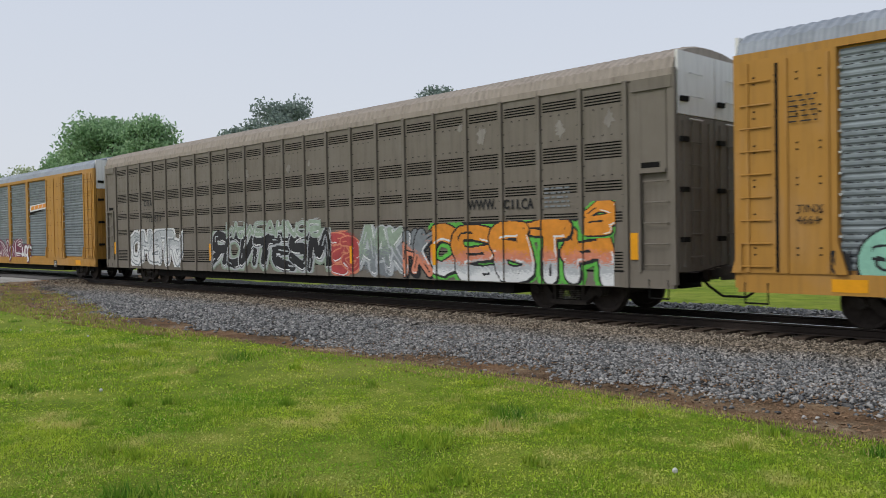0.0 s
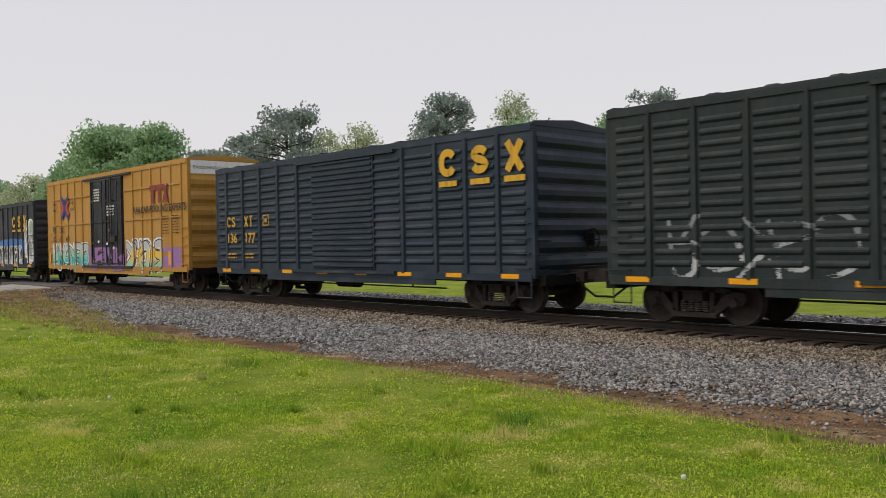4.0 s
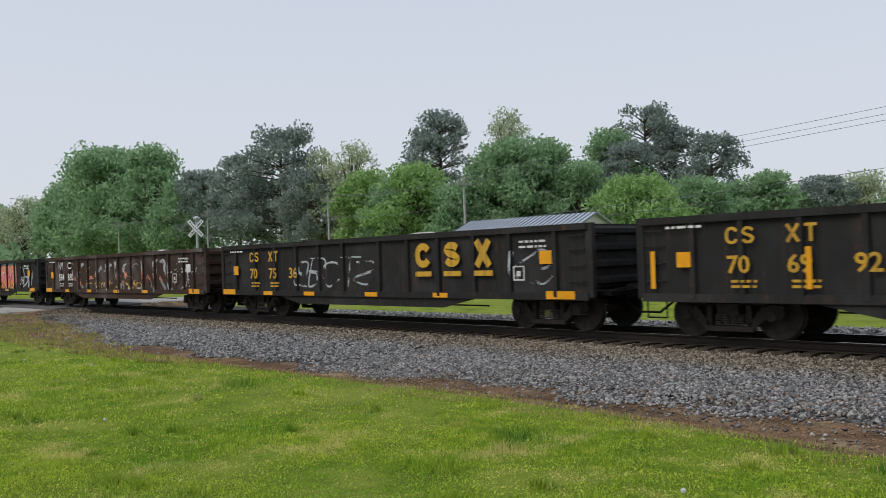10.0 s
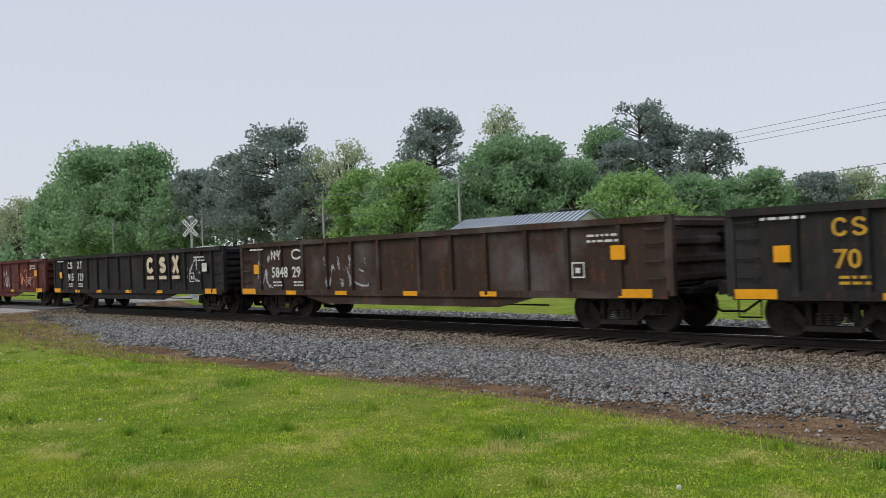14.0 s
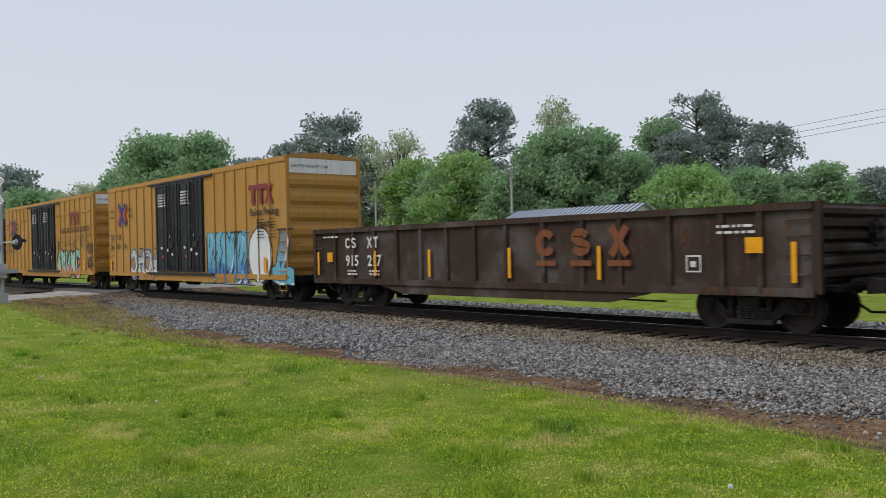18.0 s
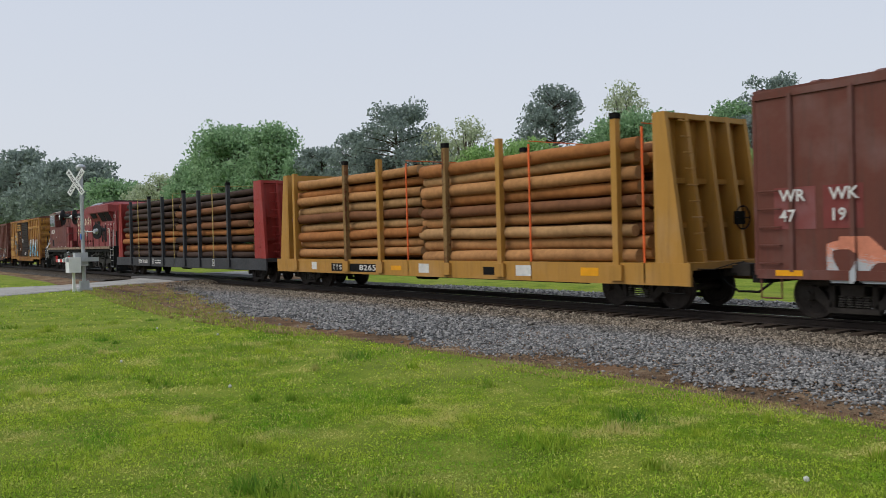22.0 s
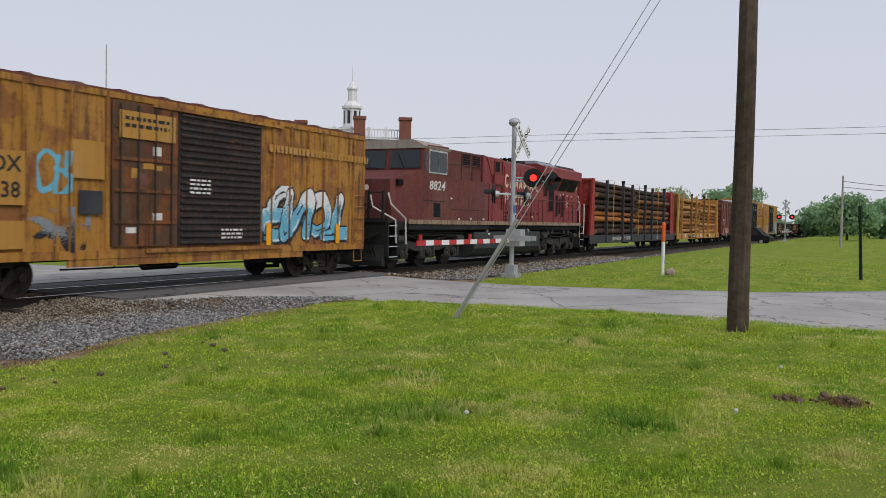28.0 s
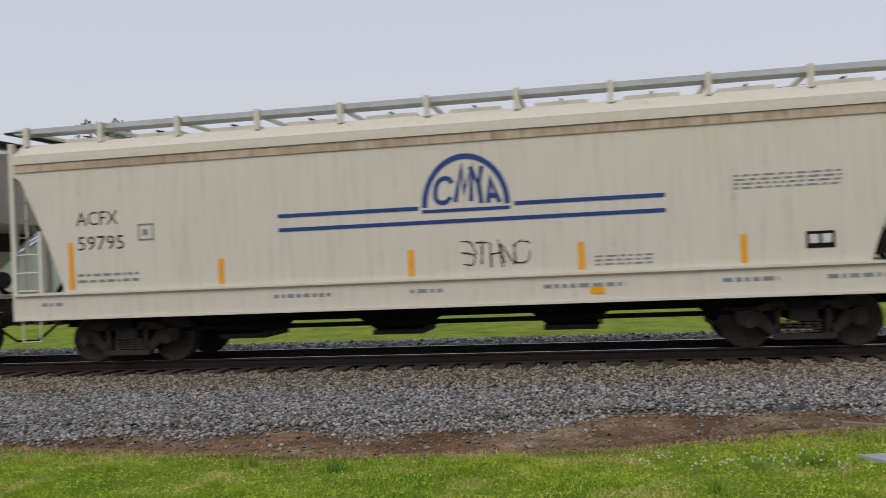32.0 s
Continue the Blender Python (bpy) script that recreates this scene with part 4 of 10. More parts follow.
def stirrup(car, x, mat):
    part("sill_step", path_rod(0.022, [(x - 0.22, -SIDE, 0.80), (x - 0.22, -SIDE, 0.42), (x + 0.22, -SIDE, 0.42), (x + 0.22, -SIDE, 0.80)], 5), mat, car)


def brake_wheel(car, x, s, y, z, mat):
    bm = bmesh.new()
    pts = [Vector((x + s * 0.16, y + 0.27 * math.cos(a * math.pi / 8), z + 0.27 * math.sin(a * math.pi / 8))) for a in range(17)]
    for p, q in zip(pts, pts[1:]):
        tube(bm, p, q, 0.018, 5)
    for a in range(4):
        tube(bm, (x + s * 0.16, y, z), pts[a * 4], 0.014, 5)
    box(bm, *sorted((x, x + s * 0.14)), y - 0.12, y + 0.12, z - 0.15, z + 0.15)
    part("brake_wheel", bm, mat, car)


# ---- boxcars ----
def corrugated_end(car, x, s, z0, z1, mat, ribs, top_band=None):
    """A pressed steel end: fat horizontal ribs on a plate."""
    zt = z1 - (0.55 if top_band else 0.12)
    n = ribs
    for i in range(n):
        zc = z0 + (zt - z0) * (i + 0.5) / n
        hh = (zt - z0) / n * 0.30
        bm = bmesh.new()
        prof = [(x, zc - hh - 0.06), (x + s * 0.075, zc - hh * 0.5), (x + s * 0.075, zc + hh * 0.5), (x, zc + hh + 0.06)]
        extrude_y(bm, prof, -SIDE + 0.12, SIDE - 0.12)
        part("end_rib", bm, mat, car)
    if top_band:
        part("end_top_plate", boxes((*sorted((x, x + s * 0.012)), -SIDE + 0.02, SIDE - 0.02, zt + 0.02, z1 - 0.02)), top_band, car, "white height-warning plate")


def boxcar(name, label, mat, z1, door, posts, end_mat=None, top_band=None, door_mat=None, door_style="panel", rails=(), ribs=7, roof=None, sill_stripes=7, post_d=0.06, post_w=0.11, z0=0.92, end_ribs=True, wall_ribs=False, stripes=AMBER, doors=1, inset=1.06):
    car, half, rng = start_car(name, label)
    L = half - inset
    end_mat = end_mat or mat
    relief = [(p - post_w / 2, p + post_w / 2, post_d) for p in posts]
    underframe(car, L, trucks=half - 2.72, half=half)
    part("body", boxes((-L, L, -SIDE, SIDE, z0, z1)), mat, car)
    roof = roof or mat
    bm = bmesh.new()
    extrude_x(bm, [(-SIDE - 0.02, z1), (-SIDE - 0.02, z1 + 0.05), (0, z1 + 0.17), (SIDE + 0.02, z1 + 0.05), (SIDE + 0.02, z1)], -L - 0.02, L + 0.02)
    part("roof", bm, roof, car)
    k = int(2 * L / 1.15)
    for i in range(k + 1):
        x = -L + 2 * L * i / k
        bm = bmesh.new()
        extrude_x(bm, [(-SIDE - 0.01, z1 + 0.045), (-SIDE + 0.15, z1 + 0.11), (0, z1 + 0.225), (SIDE - 0.15, z1 + 0.11), (SIDE + 0.01, z1 + 0.045)], max(-L, x - 0.09), min(L, x + 0.09))
        part("roof_seam", bm, roof, car)
    for p in posts:
        bm = bmesh.new()
        w = post_w / 2
        prof = [(p - w, 0), (p - w * 0.7, -post_d), (p + w * 0.7, -post_d), (p + w, 0)]
        A = [bm.verts.new((x, -SIDE + y, z0 + 0.02)) for x, y in prof]
        B = [bm.verts.new((x, -SIDE + y, z1 - 0.08)) for x, y in prof]
        for i in range(3):
            bm.faces.new((A[i], A[i + 1], B[i + 1], B[i]))
        bm.faces.new(A[::-1])
        bm.faces.new(B)
        part("side_post", bm, mat, car)
    for z in rails:
        for a, b in ((-L + 0.55, door[0] - 0.1), (door[1] + 0.1, L - 0.55)):
            part("side_rail", boxes((a, b, -SIDE - 0.045, -SIDE, z - 0.035, z + 0.035)), mat, car)
    if wall_ribs:
        for i in range(13):
            z = z0 + 0.32 + i * (z1 - z0 - 0.5) / 13
            for a, b in zip([-L + 0.1] + list(posts) + [L - 0.1], list(posts) + [L - 0.1]):
                if b - a > 0.5 and not (a > door[0] - 0.3 and b < door[1] + 0.3):
                    bm = bmesh.new()
                    extrude_x(bm, [(-SIDE, z - 0.07), (-SIDE - 0.04, z - 0.02), (-SIDE - 0.04, z + 0.02), (-SIDE, z + 0.07)], a + 0.12, b - 0.12)
                    part("wall_rib", bm, mat, car)
    part("top_chord", boxes((-L, L, -SIDE - 0.035, -SIDE, z1 - 0.13, z1)), mat, car)
    part("side_sill", boxes((-L + 0.02, L - 0.02, -SIDE - 0.045, -SIDE + 0.02, z0 - 0.12, z0 + 0.06), (-L * 0.55, L * 0.55, -SIDE - 0.03, -SIDE + 0.02, z0 - 0.28, z0 - 0.12)), mat, car)
    dm = door_mat or mat
    wd = (door[1] - door[0]) / doors
    for j in range(doors):
        a, b = door[0] + j * wd, door[0] + (j + 1) * wd
        dz0, dz1 = z0 + 0.12, z1 - 0.22
        yd = -SIDE - 0.05
        d = part("door", boxes((a + 0.02, b - 0.02, yd, -SIDE + 0.01, dz0, dz1)), dm, car, "dark sliding door" if dm is not mat else "")
        relief.append((a, b, 0.055))
        if door_style == "panel":
            for i in range(5):
                z = dz0 + 0.05 + (dz1 - dz0 - 0.1) * i / 4
                part("door_rib", boxes((a + 0.05, b - 0.05, yd - 0.04, yd, z - 0.035, z + 0.035)), dm, d)
            for i in range(3):
                x = a + 0.1 + (b - a - 0.2) * i / 2
                part("door_stile", boxes((x - 0.035, x + 0.035, yd - 0.045, yd, dz0 + 0.02, dz1 - 0.02)), dm, d)
            part("lock_rod", rods(0.022, ((a + (b - a) * 0.7, yd - 0.07, dz0), (a + (b - a) * 0.7, yd - 0.07, dz1))), IRON, d)
            part("door_latch", boxes((a + (b - a) * 0.62, a + (b - a) * 0.8, yd - 0.09, yd, dz0 + 1.0, dz0 + 1.25)), IRON, d)
        elif door_style == "slats":
            n = 20
            for i in range(n):
                z = dz0 + 0.06 + (dz1 - dz0 - 0.12) * i / (n - 1)
                bm = bmesh.new()
                extrude_x(bm, [(yd, z - 0.05), (yd - 0.04, z - 0.01), (yd - 0.04, z + 0.02), (yd, z + 0.05)], a + 0.08, b - 0.08)
                part("door_slat", bm, dm, d)
        else:
            for i in range(7):
                z = dz0 + 0.1 + (dz1 - dz0 - 0.2) * i / 6
                bm = bmesh.new()
                extrude_x(bm, [(yd, z - 0.09), (yd - 0.05, z - 0.03), (yd - 0.05, z + 0.03), (yd, z + 0.09)], a + 0.08, b - 0.08)
                part("door_rib", bm, dm, d)
            part("lock_rod", rods(0.02, ((a + 0.12, yd - 0.07, dz0), (a + 0.12, yd - 0.07, dz1))), IRON, d)
    for q in ((door[0] - 1.0, door[1] + 0.9, -SIDE - 0.11, -SIDE, z0 - 0.02, z0 + 0.07), (door[0] - 0.8, door[1] + 0.9, -SIDE - 0.10, -SIDE, z1 - 0.2, z1 - 0.12)):
        part("door_track", boxes(q), dm if dm is DOOR_BLACK else mat, car)
    for s in (-1, 1):
        x = s * L
        if end_ribs:
            corrugated_end(car, x, s, z0 + 0.1, z1, end_mat, ribs, top_band)
        for y in (-SIDE + 0.06, SIDE - 0.06):
            part("corner_post", boxes((*sorted((x - s * 0.02, x + s * 0.05)), y - 0.07, y + 0.07, z0 - 0.05, z1 - 0.02)), end_mat, car)
        part("end_sill", boxes((*sorted((x - s * 0.1, x + s * 0.22)), -SIDE + 0.15, SIDE - 0.15, z0 - 0.22, z0 + 0.02)), BLACK, car)
        end_ladder(car, x, s, -1.45, -1.02, [1.05, 1.4, 1.75, 2.1], end_mat)
        xs = sorted((x - s * 0.08, x - s * 0.52))
        ladder(car, xs[0], xs[1], [1.1, 1.45, 1.8, 2.15, 2.5], mat=mat)
        stirrup(car, x - s * 0.3, mat)
    brake_wheel(car, L, 1, 0.5, 1.75, BLACK)
    part("brake_platform", boxes((L, L + 0.3, 0.0, 1.0, 1.08, 1.11)), IRON, car)
    if sill_stripes:
        for i in range(sill_stripes):
            x = -L + 0.7 + (2 * L - 1.4) * i / (sill_stripes - 1)
            plates(car, "reflector_strip", stripes, [(x - 0.28, x + 0.28, z0 - 0.06, z0 + 0.05)], -SIDE - 0.048)
    return car, L, rng, relief


PLAIN = {
    "open_ring": [[(0.95, 0.78), (0.75, 0.96), (0.42, 1.0), (0.12, 0.84), (0.03, 0.5), (0.12, 0.16), (0.42, 0.0), (0.75, 0.04), (0.95, 0.22)]],
    "snake": [[(0.92, 0.82), (0.66, 0.98), (0.3, 0.97), (0.08, 0.76), (0.28, 0.57), (0.7, 0.45), (0.93, 0.25), (0.7, 0.03), (0.3, 0.02), (0.06, 0.2)]],
    "cross": [[(0.02, 1), (0.98, 0)], [(0.98, 1), (0.02, 0)]],
    "post": [[(0, 0.93), (1, 0.93)], [(0.5, 0.86), (0.5, 0)]],
    "wedge": [[(0.02, 0), (0.5, 1), (0.98, 0)], [(0.24, 0.30), (0.76, 0.30)]],
    "zigzag": [[(0.08, 0), (0.08, 1), (0.92, 0), (0.92, 1)]],
    "bow": [[(0.08, 0.06), (0.08, 0.94), (0.55, 0.94), (0.88, 0.72), (0.9, 0.35), (0.6, 0.06), (0.08, 0.06)]],
    "upright": [[(0.5, 0), (0.5, 1)]],
    "flag": [[(0.1, 0), (0.1, 0.94), (0.7, 0.94), (0.9, 0.72), (0.7, 0.48), (0.14, 0.48)]],
    "comb": [[(0.92, 0.94), (0.1, 0.94), (0.1, 0)], [(0.12, 0.5), (0.75, 0.5)]],
    "double_bow": [[(0.1, 0.06), (0.1, 0.94), (0.7, 0.94), (0.85, 0.75), (0.65, 0.52), (0.88, 0.3), (0.7, 0.06), (0.1, 0.06)], [(0.14, 0.5), (0.64, 0.5)]],
    "crest": [[(0.05, 0), (0.2, 1), (0.5, 0.3), (0.8, 1), (0.95, 0)]],
    "fork": [[(0.02, 1), (0.5, 0.48), (0.98, 1)], [(0.5, 0.5), (0.5, 0)]],
}


def ribbon(bm, pts, weight, y, thick=0.003):
    """A flat painted band of even width along the points, mitred at its bends."""
    P = [Vector((p[0], 0, p[1])) for p in pts]
    up = Vector((0, 1, 0))
    sides = []
    for i, p in enumerate(P):
        a = (P[i] - P[i - 1]).normalized() if i else None
        b = (P[i + 1] - P[i]).normalized() if i < len(P) - 1 else None
        d = ((a or b) + (b or a))
        d = d.normalized() if d.length > 0.2 else (a or b)
        n = d.cross(up)
        k = 1 / max(0.45, abs(n.dot((a or b).cross(up))))
        sides.append((p + n * weight * 0.5 * k, p - n * weight * 0.5 * k))
    F = [[bm.verts.new((q.x, y - thick, q.z)) for q in pr] for pr in sides]
    B = [[bm.verts.new((q.x, y, q.z)) for q in pr] for pr in sides]
    for i in range(len(F) - 1):
        bm.faces.new((F[i][0], F[i + 1][0], F[i + 1][1], F[i][1]))
        for q in (0, 1):
            bm.faces.new((F[i][q], F[i + 1][q], B[i + 1][q], B[i][q]))
    return bm


def plain_shape(car, name, shape, x, z, w, h, y, mat, weight, slant=0.0):
    """One of the plain painted shapes, w wide and h high, as a part of its own."""
    bm = bmesh.new()
    for i, line in enumerate(PLAIN[shape]):
        e = weight * 0.5
        pts = [(x + e + a * (w - weight) + slant * b * h, z + (e + b * (h - weight) if len(line) > 3 else b * h)) for a, b in line]
        ribbon(bm, bend(pts) if len(line) > 5 else pts, weight, y - 0.002 * i)
    return part(name, bm, mat, car)


def arrow_emblem(car, x, z, w, h, y):
    """A crossed-arrows emblem as plain red and blue bands."""
    a, b, t = w / 2, h / 2, 0.19 * h
    k = 0.06 * w
    for name, mat, lines, d in (
            ("emblem_red", T_RED, ([(x - a + k, z + 0.72 * b), (x - 0.32 * a, z), (x - a + k, z - 0.78 * b)], [(x + a - k, z + 0.62 * b), (x + 0.34 * a, z), (x + a - k, z - 0.7 * b)]), 0.0),
            ("emblem_blue", T_BLUE, (bend([(x - 0.72 * a, z + 0.98 * b), (x - 0.1 * a, z + 0.4 * b), (x + 0.06 * a, z), (x - 0.1 * a, z - 0.4 * b), (x - 0.72 * a, z - 0.98 * b)]), [(x + 0.82 * a, z + 0.95 * b), (x + 0.2 * a, z + 0.38 * b)], [(x + 0.2 * a, z - 0.42 * b), (x + 0.8 * a, z - 0.98 * b)]), 0.004)):
        for q in lines:
            part(name, ribbon(bmesh.new(), q, t, y - d), mat, car)


def bar_emblem(car, x, z, w, h, y, mat):
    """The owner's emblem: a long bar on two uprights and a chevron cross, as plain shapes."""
    plates(car, "emblem", mat, [(x, x + w * 0.72, z + h * 0.74, z + h), (x + w * 0.12, x + w * 0.24, z, z + h * 0.74), (x + w * 0.45, x + w * 0.57, z, z + h * 0.74)], y)
    poly_plate(car, "emblem_cross", mat, [[(x + w * 0.70, z + h), (x + w * 0.80, z + h), (x + w, z), (x + w * 0.89, z)], [(x + w * 0.98, z + h), (x + w * 0.90, z + h), (x + w * 0.68, z), (x + w * 0.78, z)]], y - 0.004)


def block_mark(car, x, z, w, h, y, mat):
    """The owner's three big plain shapes, an open ring, a snake and a cross, each underlined."""
    u, p = 0.225 * w, 0.39 * w
    for i, k in enumerate(("open_ring", "snake", "cross")):
        q = x + i * p
        plain_shape(car, "owner_mark", k, q, z + 0.27 * h, u, 0.73 * h, y, mat, 0.29 * u)
        plates(car, "mark_underline", mat, [(q, q + u, z, z + 0.15 * h)], y)


def code_bars(car, x, z, w, h, shapes, y, mat):
    """An owner's code as a row of plain shapes."""
    u = w / len(shapes)
    for i, k in enumerate(shapes):
        plain_shape(car, "owner_code", k, x + i * u, z, 0.84 * u, h, y, mat, 0.17 * h)


def route_sign(car, x, z, s, y, mat=None):
    """A small framed box stencil."""
    m = mat or T_WHITE
    plates(car, "stencil_box", m, [(x, x + s, z, z + 0.03), (x, x + s, z + s - 0.03, z + s), (x, x + 0.03, z, z + s), (x + s - 0.03, x + s, z, z + s), (x + 0.3 * s, x + 0.65 * s, z + 0.3 * s, z + 0.65 * s)], y)


def yellow_boxcar(name, label, door, seed, left_code, number, words, wx, wz, wh, ww, gr, doors=1, mark_x=4.4, half_rails=(2.93, 4.19), mark_w=1.7, emblem_x=-5.1):
    car_half = (COUPLERS[len(CARS)] - COUPLERS[len(CARS) + 1]) / 2
    L = car_half - 1.2
    posts = [p for p in np.arange(-L + 0.95, door[0] - 0.2, 0.92)] + [p for p in np.arange(door[1] + 0.95, L - 0.3, 0.88)]
    car, L, rng, relief = boxcar(name, label, YELLOW, 5.06, door, posts, YELLOW, WHITE, DOOR_BLACK, "panel", half_rails, 6, YELLOW, 0, post_d=0.05, doors=doors, inset=1.2)
    y = -SIDE - 0.058
    bar_emblem(car, mark_x, 3.52, mark_w, 0.72, y, T_DKRED)
    for i, w in enumerate(words):
        lettering(car, w, wx + (0.5 if i else 0), wz - 0.42 * i, wh, T_BLACK, y, ww * (0.52 if i else 1) if len(words) > 1 else ww, True)
    arrow_emblem(car, emblem_x, 3.75, 1.25, 1.05, y)
    for i, (w, dx) in enumerate((("next", -1.55), ("load", -1.6), ("any", 0.85), ("road", 0.80))):
        lettering(car, w, emblem_x + dx, 3.9 - 0.3 * (i % 2), 0.17, T_BLACK, y, 0, True, 0.25)
    a, b = left_code
    lettering(car, a, emblem_x - 1.65, 2.55, 0.26, T_BLACK, y, 0, True, 0.2)
    lettering(car, b, emblem_x - 0.75, 2.55, 0.26, T_BLACK, y, 0, True, 0.2)
    for i, q in enumerate(number):
        lettering(car, q, emblem_x - 1.65 + i * 0.85, 2.1, 0.26, T_BLACK, y, 0, True, 0.2)
    for x in (L - 2.0, L - 1.15):
        bars(car, x, 2.95, 0.5, 7, T_BLACK, rng, 0.035, 0.11, y)
    for j in range(doors):
        da, dw = door[0] + j * (door[1] - door[0]) / doors, (door[1] - door[0]) / doors
        bars(car, da + 0.35, 4.35, 0.8, 5, T_WHITE, rng, 0.07, 0.12, -SIDE - 0.10)
        for q in (0.14, 0.42, 0.64, 0.88):
            part("lock_rod", rods(0.022, ((da + dw * q, -SIDE - 0.13, 1.08), (da + dw * q, -SIDE - 0.13, 4.7)), seg=6), DOOR_BLACK, car)
            for z in (1.25, 2.45, 3.4, 4.55):
                part("rod_keeper", boxes((da + dw * q - 0.05, da + dw * q + 0.05, -SIDE - 0.15, -SIDE - 0.09, z - 0.03, z + 0.03)), DOOR_BLACK, car)
        for q, z, m in ((0.25, 2.0, T_WHITE), (0.52, 1.9, T_WHITE), (0.30, 1.62, T_RED), (0.72, 1.72, T_WHITE), (0.6, 2.5, T_WHITE)):
            plates(car, "placard", m, [(da + dw * q, da + dw * q + 0.16, z, z + 0.11)], -SIDE - 0.101, 0.003)
    if doors == 1:
        bars(car, door[0] + 1.95, 3.55, 0.8, 4, T_WHITE, rng, 0.07, 0.12, -SIDE - 0.10)
    plates(car, "reflector_strip", AMBER, [(-L + 0.25, -L + 0.42, 1.05, 1.6)], y)
    plates(car, "reflector_strip", AMBER, [(L - 1.55, L - 1.35, 1.05, 1.6)], y)
    lettering(car, "EXCESS HEIGHT CAR", 0, 0, 0.11, T_BLACK, 0).matrix_local = Matrix.Translation((L + 0.02, -1.3, 4.72)) @ Matrix.Rotation(math.pi / 2, 4, "Z")
    for x0, x1, z0, z1, n, fill, line, halo, back, w in gr:
        graffiti(car, relief, x0, x1, z0, z1, n, fill, line, halo, back, seed, w)
        seed += 1
    return car, L, rng, relief


# ---- autoracks ----
def arch(z_eave, z_top, half, n=10):
    pts = []
    for i in range(n + 1):
        a = math.pi * i / n
        pts.append((-half * math.cos(a) if i not in (0, n) else (-half if i == 0 else half), z_eave + (z_top - z_eave) * math.sin(a) ** 0.75))
    return pts


def autorack_roof(car, L, z_eave, z_top, mat, step=0.21):
    n = int(2 * L / step)
    lo, hi = arch(z_eave, z_top - 0.025, SIDE), arch(z_eave, z_top + 0.02, SIDE + 0.02)
    bm = bmesh.new()
    prev = None
    for i in range(n * 4 + 1):
        x = -L + 2 * L * i / (n * 4)
        ring = [bm.verts.new((x, y, z)) for y, z in (hi if i % 4 in (1, 2) else lo)]
        if prev:
            for a in range(len(ring) - 1):
                bm.faces.new((prev[a], prev[a + 1], ring[a + 1], ring[a]))
        else:
            bm.faces.new(ring)
        prev = ring
    bm.faces.new(prev[::-1])
    part("roof", bm, mat, car, "corrugated arched roof")


def rack_ends(car, L, z0, z1, mat, upper, s):
    x = s * L
    for y0, y1 in ((-1.45, -0.02), (0.02, 1.45)):
        d = part("end_door", boxes((*sorted((x, x + s * 0.06)), y0, y1, z0, z1 - 0.9)), mat, car)
        for i in range(4):
            y = y0 + 0.2 + i * 0.34
            part("door_rib", boxes((*sorted((x + s * 0.06, x + s * 0.09)), y - 0.03, y + 0.03, z0 + 0.1, z1 - 1.0)), mat, d)
        part("upper_end_panel", boxes((*sorted((x, x + s * 0.07)), y0, y1, z1 - 0.88, z1 + 0.38)), upper, car, "white upper end panel")
        for i in range(9):
            z, yy = 1.25 + 0.46 * i, y0 + 0.35
            part("grab_iron", rods(0.016, ((x + s * 0.13, yy, z), (x + s * 0.13, yy + 0.5, z)), seg=5), mat if z < 4 else upper, car)
        for z in (1.6, 2.6, 3.6, 4.4):
            part("hinge", boxes((*sorted((x + s * 0.06, x + s * 0.14)), y0 + 0.05, y0 + 0.3, z - 0.05, z + 0.05)), BLACK, d)


def autorack_base(name, label, roof_mat, side_mat, end_mat, upper, rungs=9, eave=None, inset=0.72):
    car, half, rng = start_car(name, label)
    L = half - inset
    underframe(car, L, trucks=half - 3.62, gear=False, half=half)
    part("body", boxes((-L, L, -SIDE + 0.06, SIDE - 0.06, 0.95, 4.98)), side_mat, car)
    part("side_sill", boxes((-L, L, -SIDE - 0.01, -SIDE + 0.1, 0.62, 0.98)), side_mat, car)
    part("centre_sill", boxes((-L + 4.4, L - 4.4, -1.35, 1.35, 0.36, 0.64), (-L + 0.5, L - 0.5, -0.4, 0.4, 0.55, 0.95)), BLACK, car)
    part("eave_rail", boxes((-L, L, -SIDE - 0.03, -SIDE + 0.06, 4.86, 5.0)), eave or side_mat, car)
    autorack_roof(car, L, 4.98, 5.58, roof_mat)
    for s in (-1, 1):
        rack_ends(car, L, 0.95, 4.98, end_mat, upper, s)
        xs = sorted((s * (L - 0.1), s * (L - 0.65)))
        ladder(car, xs[0], xs[1], [1.1 + 0.42 * i for i in range(rungs)], mat=end_mat)
        part("corner_post", boxes((*sorted((s * (L - 0.12), s * (L + 0.05))), -SIDE - 0.02, -SIDE + 0.08, 0.7, 5.0)), end_mat, car)
        stirrup(car, s * (L - 0.35), BLACK)
    return car, L, rng


SCUFF = paint("scuffed_primer", (0.27, 0.25, 0.22), 0.5, 0.1, 0.7)


